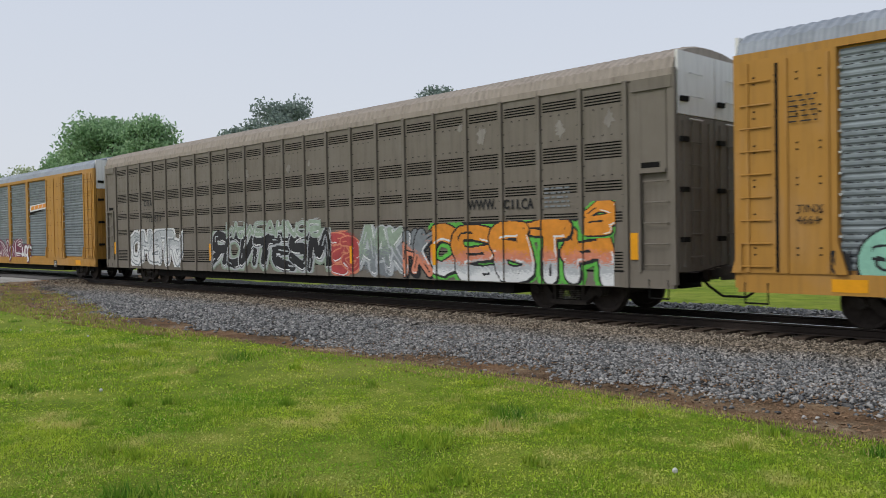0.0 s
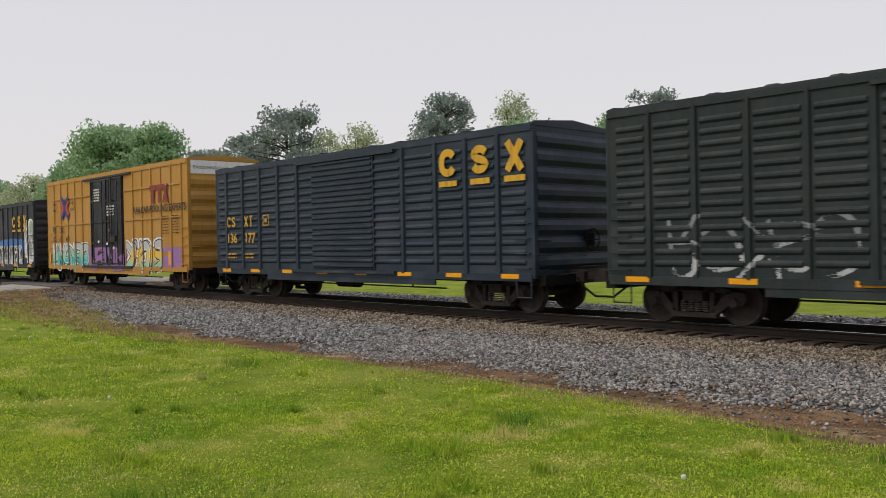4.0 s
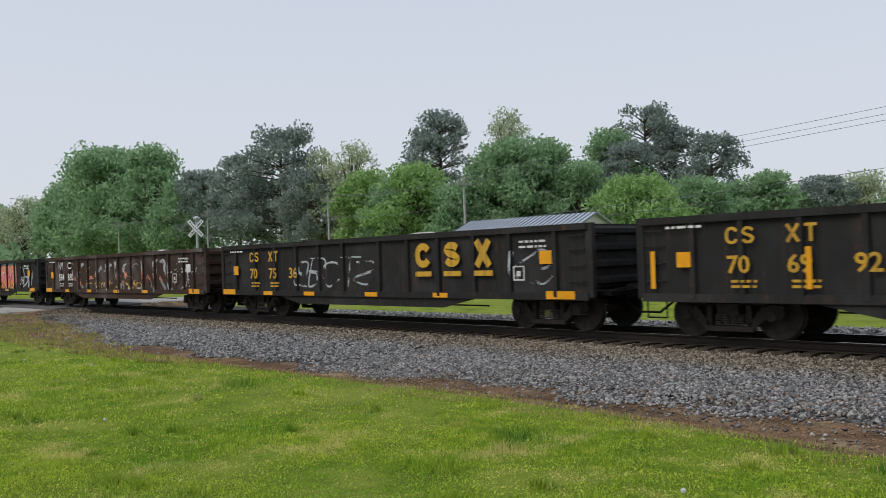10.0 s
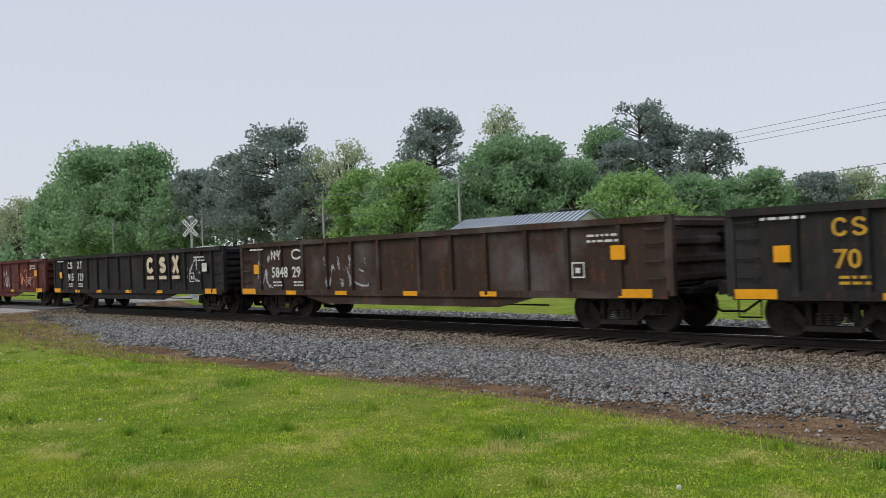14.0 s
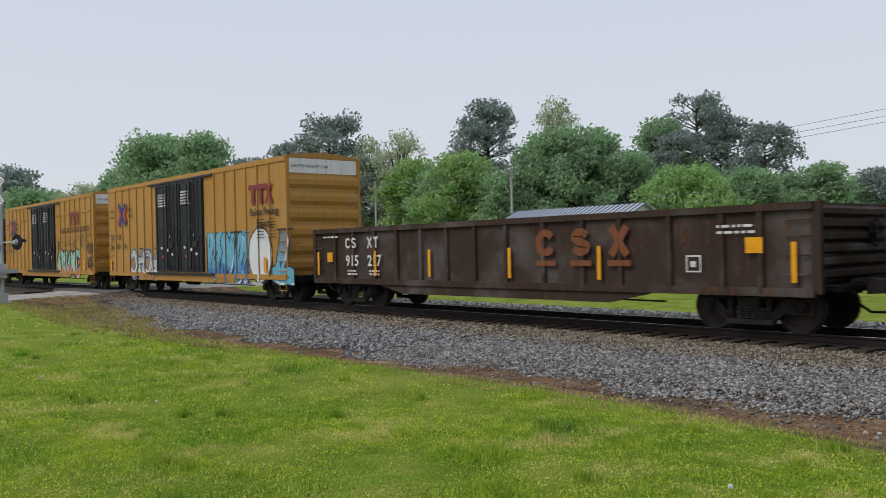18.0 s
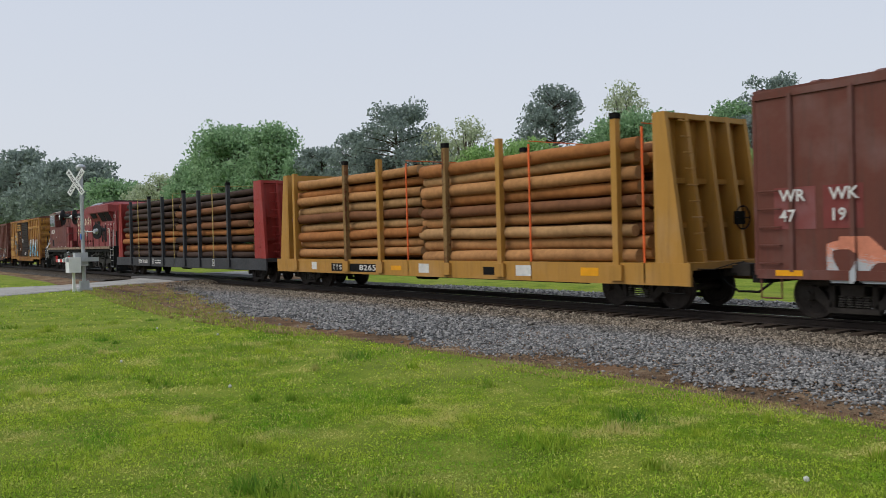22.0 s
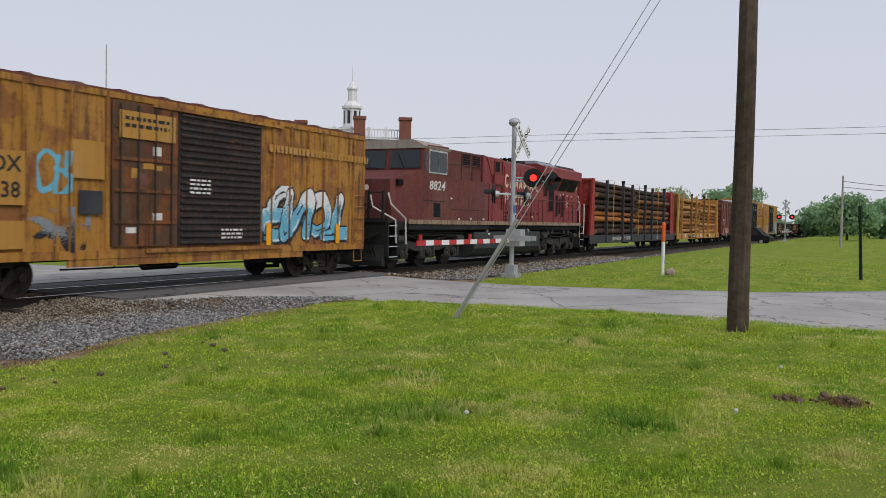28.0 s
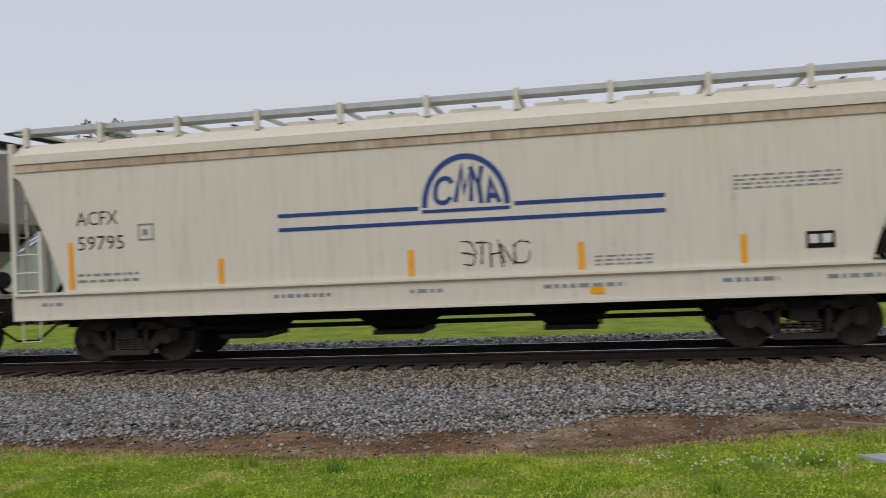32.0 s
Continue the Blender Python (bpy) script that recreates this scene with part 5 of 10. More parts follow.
def taupe_rack():
    car, L, rng = autorack_base("autorack", "taupe corrugated autorack wagon covered with graffiti", RACK_ROOF, RACK_BROWN, RACK_BROWN, WHITE, 5, RACK_ROOF, 0.62)
    relief = [(-L, L, 0.015)]
    posts = [i * 1.156 for i in range(-11, 12)]
    for p in posts:
        part("side_post", boxes((p - 0.05, p + 0.05, -SIDE - 0.055, -SIDE + 0.06, 0.62, 4.88)), RACK_BROWN, car)
        relief.append((p - 0.05, p + 0.05, 0.058))
    for a, b in zip(posts, posts[1:]):
        pan = part("side_panel", boxes((a + 0.055, b - 0.055, -SIDE, -SIDE + 0.06, 0.98, 4.86)), RACK_BROWN, car)
        slots, hoods = [], []
        for zc, n in ((4.69, 4), (3.67, 6), (2.86, 4), (2.2, 4), (1.36, 6)):
            for k in range(n):
                z = zc - 0.062 * k
                slots.append((a + 0.11, b - 0.11, z - 0.028, z))
                hoods.append((a + 0.10, b - 0.10, -SIDE - 0.014, -SIDE, z, z + 0.016))
        tagged(plates(car, "vent_slots", BLACK, slots, -SIDE - 0.001, 0.003), kind="stuff").parent = pan
        tagged(part("vent_hoods", boxes(*hoods), RACK_BROWN, pan), kind="stuff")
        tagged(part("rivet_rows", boxes(*[(x - 0.014, x + 0.014, -SIDE - 0.012, -SIDE, z - 0.014, z + 0.014) for z in (4.4, 4.1, 3.8, 3.2, 2.95, 2.55, 2.3) for x in (a + 0.085, b - 0.085)] + [(a + q * (b - a) - 0.014, a + q * (b - a) + 0.014, -SIDE - 0.012, -SIDE, z - 0.014, z + 0.014) for z in (3.82, 4.38, 2.98) for q in (0.3, 0.5, 0.7)]), IRON, pan), kind="stuff")
        # flat black strip added for the shadow above the sill, no recess behind it
        part("sill_shadow_gap", boxes((a + 0.055, b - 0.055, -SIDE - 0.013, -SIDE, 0.93, 0.975)), BLACK, car)
    for s in (-1, 1):
        x0, x1 = posts[-1] + 0.055, L - 0.15
        span = lambda p, q: sorted((s * p, s * q))
        part("end_panel", boxes((*span(x0, x1), -SIDE, -SIDE + 0.06, 2.98, 4.86), (*span(x0, x0 + 0.22), -SIDE, -SIDE + 0.06, 0.98, 2.98)), RACK_BROWN, car)
        part("eave_return", boxes((*span(x0 + 0.1, L), -SIDE - 0.04, -SIDE + 0.05, 4.62, 4.86)), RACK_BROWN, car)
        part("ladder_recess", boxes((*span(x0 + 0.24, x0 + 0.3), -SIDE - 0.05, -SIDE + 0.02, 0.95, 3.0), (*span(x0 + 0.3, x1), -SIDE + 0.05, -SIDE + 0.059, 0.98, 2.98), (*span(x0 + 0.24, x1), -SIDE - 0.06, -SIDE + 0.02, 2.95, 3.02)), RACK_BROWN, car)
        part("hand_slot", boxes((*span(x0 + 0.3, x1 - 0.15), -SIDE - 0.004, -SIDE + 0.01, 3.06, 3.17)), BLACK, car)
    for x0, x1, z0, z1, n, fill, line, halo, back, w, sd in (
            (6.7, 12.4, 0.64, 2.08, 5, ("white", "silver", "coral", "orange", "orange", "orange"), "black", "lime", "", 0.15, 11), (2.4, 3.85, 0.64, 1.95, 2, ("red", "red"), "coral", "", "red", 0.12, 12),
            (3.8, 5.8, 0.64, 2.1, 3, ("grey", "sage"), "silver", "", "grey", 0.11, 17), (5.7, 6.85, 0.64, 2.0, 2, ("coral", "grey"), "black", "", "", 0.12, 18),
            (-4.6, 2.5, 0.68, 2.05, 7, ("black", "black"), "silver", "sage", "", 0.13, 13), (-3.6, 2.0, 1.75, 2.35, 9, ("sage",), "silver", "", "", 0.12, 19),
            (-11.35, -6.75, 0.72, 2.2, 5, ("white", "silver"), "grey", "white", "", 0.10, 14), (11.65, 12.45, 1.65, 2.45, 1, ("orange", "orange"), "black", "lime", "", 0.17, 15)):
        graffiti(car, relief, x0, x1, z0, z1, n, fill, line, halo, back, sd, w)
    y = -SIDE - 0.02
    lettering(car, "WWW.", 8.14, 2.37, 0.24, T_BLACK, y, 0.94, True)
    plain_shape(car, "owner_mark", "open_ring", 9.32, 2.36, 0.2, 0.22, y, T_BLACK, 0.045)
    plates(car, "owner_mark", T_BLACK, [(9.57, 9.615, 2.35, 2.57), (9.72, 9.765, 2.35, 2.57)], y)
    lettering(car, ".CA", 9.80, 2.34, 0.24, T_BLACK, y, 0.42, True)
    code_bars(car, -9.95, 3.1, 0.75, 0.26, ("open_ring", "zigzag", "wedge"), -SIDE - 0.062, T_BLACK)
    lettering(car, "712 813", -9.8, 2.48, 0.24, T_BLACK, -SIDE - 0.062, 1.3)
    bars(car, 10.55, 2.75, 0.7, 5, SPRAY["grey"], rng, 0.04, 0.1, y)
    plates(car, "reflector_strip", AMBER, [(12.82, 13.05, 1.2, 1.75)], -SIDE - 0.03)
    plates(car, "reflector_strip", AMBER, [(-12.9, -12.75, 1.2, 1.7), (-4.72, -4.58, 1.0, 1.6), (6.88, 7.0, 1.0, 1.55), (3.42, 3.52, 1.0, 1.5)], -SIDE - 0.064)
    for x, z, q in ((8.6, 4.15, 0.5), (11.0, 4.05, 0.4), (12.3, 4.15, 0.4), (7.9, 4.4, 0.25), (-2.2, 3.9, 0.35), (-3.4, 3.95, 0.3), (0.3, 3.9, 0.35), (1.4, 4.0, 0.2)):
        bm = bmesh.new()
        p = [(x + q * rng.uniform(0.15, 0.42) * math.cos(a * math.pi / 10), z + q * rng.uniform(0.25, 0.6) * math.sin(a * math.pi / 10)) for a in range(20)]
        extrude_y(bm, p, -SIDE - 0.006, -SIDE - 0.001)
        part("scuffed_patch", bm, SCUFF, car)


def corrugated_panel(bm, x0, x1, z0, z1, y, pitch=0.125, depth=0.02):
    n = int((z1 - z0) / pitch)
    prof = []
    for i in range(n):
        z = z0 + (z1 - z0) * i / n
        q = (z1 - z0) / n
        prof += [(y, z), (y - depth, z + q * 0.25), (y - depth, z + q * 0.6), (y, z + q * 0.85)]
    prof.append((y, z1))
    A = [bm.verts.new((x0, a, z)) for a, z in prof]
    B = [bm.verts.new((x1, a, z)) for a, z in prof]
    for i in range(len(prof) - 1):
        bm.faces.new((A[i], B[i], B[i + 1], A[i + 1]))
    return bm


def yellow_rack(label, marks):
    car, L, rng = autorack_base("autorack", label, GALV_ROOF, YELLOW, YELLOW, WHITE)
    relief = []
    wide = [(-11.62, -9.05), (-6.81, -4.2), (-3.9, -1.4), (-1.15, 1.45), (1.72, 4.3), (4.57, 7.22), (9.43, 12.0)]
    for a, b in wide:
        pan = part("side_panel", corrugated_panel(bmesh.new(), a + 0.06, b - 0.06, 1.05, 4.82, -SIDE + 0.055), GALV, car, "corrugated galvanised side panel")
        rows = []
        for k in range(29):
            if k % 7 == 5:
                continue
            z, x = 1.16 + 0.125 * k, a + 0.14
            while x < b - 0.2:
                q = float(rng.uniform(0.05, 0.16))
                rows.append((x, min(x + q, b - 0.14), z, z + 0.013))
                x += q + float(rng.uniform(0.03, 0.12))
        tagged(plates(car, "vent_slots", BLACK, rows, -SIDE + 0.036, 0.003), kind="stuff").parent = pan
        tagged(part("bolt_rows", boxes(*[(x - 0.02, x + 0.02, -SIDE - 0.01, -SIDE + 0.03, 1.25 + 0.36 * k, 1.29 + 0.36 * k) for k in range(10) for x in (a + 0.07, b - 0.07)]), T_WHITE, pan), kind="stuff")
    edges = sorted([-L + 0.1] + [e for w in wide for e in w] + [L - 0.1])
    for a, b in zip(edges[::2], edges[1::2]):
        if b - a > 0.02:
            part("side_post", boxes((a - 0.03, b + 0.03, -SIDE - 0.035, -SIDE + 0.06, 0.98, 4.86)), YELLOW, car)
            relief.append((a - 0.03, b + 0.03, 0.035))
            if b - a > 1:
                for x in (a + 0.12, (a + b) / 2, b - 0.12):
                    part("panel_rib", boxes((x - 0.03, x + 0.03, -SIDE - 0.065, -SIDE - 0.035, 1.0, 4.8)), YELLOW, car)
                for x, q in ((a, -1), (b, 1)):
                    bm = bmesh.new()
                    extrude_y(bm, [(x, 1.5), (x + q * 0.05, 1.5), (x + q * 0.2, 0.98), (x, 0.98)], -SIDE - 0.07, -SIDE)
                    part("gusset", bm, YELLOW, car)
                tagged(part("bolt_rows", boxes(*[(x + d - 0.02, x + d + 0.02, -SIDE - 0.045, -SIDE - 0.03, 1.3 + 0.62 * k + e, 1.33 + 0.62 * k + e) for k in range(6) for e in (0, 0.12) for x in (a + 0.45, b - 0.45) for d in (-0.2, 0.2)]), BLACK, car), kind="stuff")
    if marks:
        for x0, x1, z0, z1, n, fill, line, halo, back, w, sd in ((-3.5, 3.55, 0.6, 1.95, 6, ("maroon", "maroon"), "white", "maroon", "", 0.11, 21), (-11.4, -8.4, 0.95, 1.9, 4, ("white", "silver"), "black", "", "", 0.13, 22), (3.4, 4.9, 0.66, 1.65, 3, ("white",), "maroon", "maroon", "", 0.09, 23)):
            graffiti(car, relief, x0, x1, z0, z1, n, fill, line, halo, back, sd, w)
        poly_plate(car, "owner_stripe", SPRAY["white"], [[(4.75, 3.30), (7.15, 3.42), (7.15, 3.72), (4.75, 3.62)]], -SIDE + 0.012)
        poly_plate(car, "owner_stripe_red", SPRAY["orange"], [[(4.9 + i * 0.56, 3.38 + i * 0.025), (5.36 + i * 0.56, 3.40 + i * 0.025), (5.48 + i * 0.56, 3.60 + i * 0.025), (5.02 + i * 0.56, 3.58 + i * 0.025)] for i in range(4)], -SIDE + 0.006)
        poly_plate(car, "owner_wedge", BLACK, [[(4.75, 3.16), (4.75, 3.27), (7.0, 3.40), (5.2, 3.20)]], -SIDE + 0.006)
        plates(car, "number_board", BLACK, [(-5.6, -3.3, 0.62, 0.86)], -SIDE - 0.015)
        lettering(car, "690342", -4.45, 0.66, 0.16, T_WHITE, -SIDE - 0.021, 1.0)
        code_bars(car, -5.5, 0.66, 0.8, 0.16, ("open_ring", "post", "post", "cross"), -SIDE - 0.02, T_WHITE)
        plates(car, "label_box", BLACK, [(8.1, 8.5, 0.52, 0.85)], -SIDE - 0.015)
        route_sign(car, 8.15, 0.56, 0.26, -SIDE - 0.02)
    else:
        lettering(car, "TINX", -12.28, 2.06, 0.14, T_BLACK, -SIDE - 0.07)
        lettering(car, "4664", -12.28, 1.86, 0.14, T_BLACK, -SIDE - 0.07)
        bars(car, -L + 1.0, 4.1, 0.5, 6, T_BLACK, rng, 0.025, 0.09, -SIDE - 0.07)
        plates(car, "door_gap", BLACK, [(-L + 0.74, -L + 0.80, 1.0, 4.75)], -SIDE - 0.036)
        graffiti(car, relief, -11.3, -10.0, 0.55, 1.8, 0, ("mint", "mint"), "black", "", "", 33, 0.05)
        graffiti(car, relief, -11.05, -10.3, 1.05, 1.5, 3, ("black",), "", "", "", 34, 0.06, 0.02)
        graffiti(car, relief, -11.75, -11.38, 0.95, 1.4, 3, ("black",), "", "", "", 35, 0.06, 0.015)
        graffiti(car, relief, -10.0, -7.2, 0.62, 2.1, 3, ("teal", "mint"), "black", "", "", 31, 0.14)
    plates(car, "reflector_strip", AMBER, [(-L + 1.7, -L + 2.3, 0.68, 0.9), (L - 2.3, L - 1.7, 0.68, 0.9), (-1, -0.4, 0.68, 0.8)], -SIDE - 0.012)


# ---- gondolas ----
def rubble(car, rng, x0, x1, z, n, mats, big=0.35):
    """Lumps of the load that show above the rim."""
    for i in range(n):
        x = rng.uniform(x0, x1)
        bm = bmesh.new()
        bmesh.ops.create_icosphere(bm, subdivisions=2, radius=1)
        s = (rng.uniform(0.4, 1.6) * big * 2, rng.uniform(0.5, 1.0) * big * 2, rng.uniform(0.3, 0.6) * big)
        for v in bm.verts:
            k = 1 + 0.35 * noise.noise(v.co * 1.7 + Vector((i, x, 0)))
            v.co = Vector((x + v.co.x * s[0] * k, rng.uniform(-0.02, 0.02) + v.co.y * s[1] * k, z + v.co.z * s[2] * k))
        part("scrap_lump", bm, rng.choice(mats), car)


SCRAP_PALE, SCRAP_RUST = plain("pale_scrap", (0.42, 0.41, 0.38), 0.8, 0, 0.4, 3), plain("rusty_scrap", (0.10, 0.05, 0.035), 0.9, 0, 0.5, 4)


def gondola(label, mat, number, code, post_x, mark=None, mark_mat=None, num_mat=None, gr=(), loads=(), strips="low", z1=2.40, belly=True, end_ribs=4, seed=0):
    car, half, rng = start_car("gondola", label)
    L = half - 0.68
    relief = [(p - 0.06, p + 0.06, 0.08) for p in post_x]
    underframe(car, L, 0.85, trucks=half - 2.25, half=half)
    zb = 0.80
    part("near_wall", boxes((-L, L, -SIDE, -SIDE + 0.06, zb, z1)), mat, car)
    part("far_wall", boxes((-L, L, SIDE - 0.06, SIDE, zb, z1)), mat, car)
    part("floor", boxes((-L, L, -SIDE + 0.06, SIDE - 0.06, 0.92, 1.0)), GON_RUST, car)
    bm = bmesh.new()
    for i in range(8):
        a, b = -L + 2 * L * i / 8, -L + 2 * L * (i + 1) / 8
        h1, h2 = z1 - 0.45 + rng.uniform(-0.15, 0.2), z1 - 0.45 + rng.uniform(-0.15, 0.2)
        extrude_y(bm, [(a + 0.08, 1.0), (b - 0.01, 1.0), (b - 0.01, h2), (a + 0.08, h1)], -SIDE + 0.07, SIDE - 0.07)
    part("load", bm, SCRAP_RUST, car, "rusty scrap load")
    part("top_chord", boxes((-L, L, -SIDE - 0.09, -SIDE + 0.08, z1 - 0.12, z1 + 0.02), (-L, L, SIDE - 0.08, SIDE + 0.09, z1 - 0.12, z1 + 0.02)), mat, car)
    bm = boxes((-L, L, -SIDE - 0.07, -SIDE, zb - 0.06, zb + 0.1))
    if belly:
        extrude_y(bm, [(-L + 3.4, zb - 0.05), (-L + 4.6, zb - 0.30), (L - 4.6, zb - 0.30), (L - 3.4, zb - 0.05)], -SIDE - 0.02, -SIDE + 0.05)
    part("side_sill", bm, mat, car)
    for p in post_x:
        bm = bmesh.new()
        prof = [(p - 0.075, 0), (p - 0.05, -0.08), (p + 0.05, -0.08), (p + 0.075, 0)]
        A = [bm.verts.new((x, -SIDE + y, zb)) for x, y in prof]
        B = [bm.verts.new((x, -SIDE + y, z1 - 0.1)) for x, y in prof]
        for i in range(3):
            bm.faces.new((A[i], A[i + 1], B[i + 1], B[i]))
        bm.faces.new(A[::-1])
        part("side_post", bm, mat, car)
    for s in (-1, 1):
        x = s * L
        part("end_wall", boxes((*sorted((x, x - s * 0.06)), -SIDE + 0.06, SIDE - 0.06, 0.95, z1)), mat, car)
        for i in range(end_ribs):
            z = 1.15 + (z1 - 1.3) * i / (end_ribs - 1)
            bm = bmesh.new()
            extrude_y(bm, [(x, z - 0.11), (x + s * 0.10, z - 0.05), (x + s * 0.10, z + 0.05), (x, z + 0.11)], -SIDE + 0.1, SIDE - 0.1)
            part("end_rib", bm, mat, car)
        part("corner_post", boxes((*sorted((x - s * 0.05, x + s * 0.12)), -SIDE - 0.03, -SIDE + 0.1, zb, z1 + 0.02)), mat, car)
        part("end_platform", boxes((*sorted((x, x + s * 0.3)), -1.2, 1.2, 0.82, 0.92)), BLACK, car)
        xs = sorted((x - s * 0.1, x - s * 0.5))
        ladder(car, xs[0], xs[1], [1.15, 1.5, 1.85, 2.15], mat=mat)
        end_ladder(car, x, s, -1.45, -1.05, [1.15, 1.5, 1.85, 2.15], mat)
        stirrup(car, x - s * 0.3, BLACK)
    brake_wheel(car, L, 1, 0.6, 1.9, BLACK)
    y = -SIDE - 0.086
    nm = num_mat or T_YELLOW
    for i, k in enumerate(code or (("open_ring", "snake"), ("cross", "post"))):
        code_bars(car, -L + 1.85 + 1.15 * i, 1.84, 0.64, 0.32, k, y, nm)
    for i, q in enumerate(number):
        lettering(car, q, -L + 1.86 + 1.15 * i, 1.30, 0.32, nm, y, 0, True)
    bars(car, -L + 1.95, 1.12, 0.5, 2, nm, rng, 0.05, 0.1, y)
    bars(car, -L + 3.1, 1.12, 0.5, 2, nm, rng, 0.05, 0.1, y)
    bars(car, -L + 0.6, 2.18, 0.8, 1, T_WHITE, rng, 0.05, 0.1, y)
    plates(car, "stencil_panel", AMBER, [(-L + 0.82, -L + 1.12, 1.42, 1.72)], y)
    if mark is not None:
        block_mark(car, mark, 1.30, 2.75, 0.86, y, mark_mat or T_YELLOW)
    route_sign(car, 5.72, 1.18, 0.34, y)
    bars(car, L - 1.9, 2.05, 0.8, 2, T_WHITE, rng, 0.05, 0.12, y)
    plates(car, "stencil_panel", AMBER if seed % 2 else T_WHITE, [(L - 1.3, L - 0.95, 1.55, 1.85)], y)
    if strips == "low":
        for x in (-L + 0.45, -L + 2.9, -2.6, 0.4, 3.2, L - 0.75):
            w = 0.40 if abs(x) > L - 1 else 0.27
            plates(car, "reflector_strip", AMBER, [(x - w, x + w, 0.76, 0.94 if abs(x) > L - 1 else 0.88)], -SIDE - 0.075)
    else:
        for x in (-L + 0.28, -L + 3.4, -2.4, 0.7, 3.5, L - 0.35):
            plates(car, "reflector_strip", AMBER, [(x - 0.05, x + 0.05, 1.0, 1.75)], y)
    for k, (x0, x1, z0, zz, n, fill, line, halo, back, w) in enumerate(gr):
        graffiti(car, relief, x0, x1, z0, zz, n, fill, line, halo, back, 200 + seed * 7 + k, w, 0.03 if w > 0.05 else 0.02, worn=0.0 if seed == 3 else (0.62 if mat is GON_RUST else 0.4))
    for x0, x1, n, pale in loads:
        rubble(car, rng, x0, x1, z1 - 0.05, n, [SCRAP_PALE] if pale else [SCRAP_RUST])
    return car, L, rng


# ---- log flats ----
BARKS = [plain("pole_timber_%s" % k, c, 0.75, 0, 0.35, 5, 0.4) for k, c in (("tan", (0.38, 0.19, 0.075)), ("amber", (0.33, 0.135, 0.045)), ("brown", (0.17, 0.075, 0.035)), ("dark", (0.055, 0.035, 0.027)), ("buff", (0.39, 0.225, 0.10)))]
CUT = plain("cut_wood_end", (0.36, 0.22, 0.11), 0.8, 0, 0.3, 20)
STRAP_Y, STRAP_O = plain("yellow_webbing", (0.45, 0.33, 0.12), 0.7, 0, 0.2), plain("orange_webbing", (0.75, 0.13, 0.03), 0.6, 0, 0.2)


def log_mesh(length, r, k):
    bm = bmesh.new()
    seg, n = 10, 6
    rr = random.Random(k)
    rings = []
    for i in range(n + 1):
        x = -length / 2 + length * i / n
        q = r * (1.08 - 0.16 * i / n)
        oy, oz = rr.uniform(-0.02, 0.02), rr.uniform(-0.02, 0.02)
        rings.append([bm.verts.new((x, oy + q * math.cos(2 * math.pi * j / seg) * rr.uniform(0.96, 1.04), oz + q * math.sin(2 * math.pi * j / seg) * rr.uniform(0.96, 1.04))) for j in range(seg)])
    for A, B in zip(rings, rings[1:]):
        for j in range(seg):
            f = bm.faces.new((A[j], A[(j + 1) % seg], B[(j + 1) % seg], B[j]))
            f.smooth = True
    for f in (bm.faces.new(rings[0][::-1]), bm.faces.new(rings[-1])):
        f.material_index = 1
    bmesh.ops.recalc_face_normals(bm, faces=bm.faces)
    me = bpy.data.meshes.new("log")
    bm.to_mesh(me)
    bm.free()
    return me


STAKE_WORN = paint("worn_stake", (0.24, 0.15, 0.06), 1.0, 1.0, 0.8, fade=0.05, dirt_color=(0.05, 0.04, 0.03))


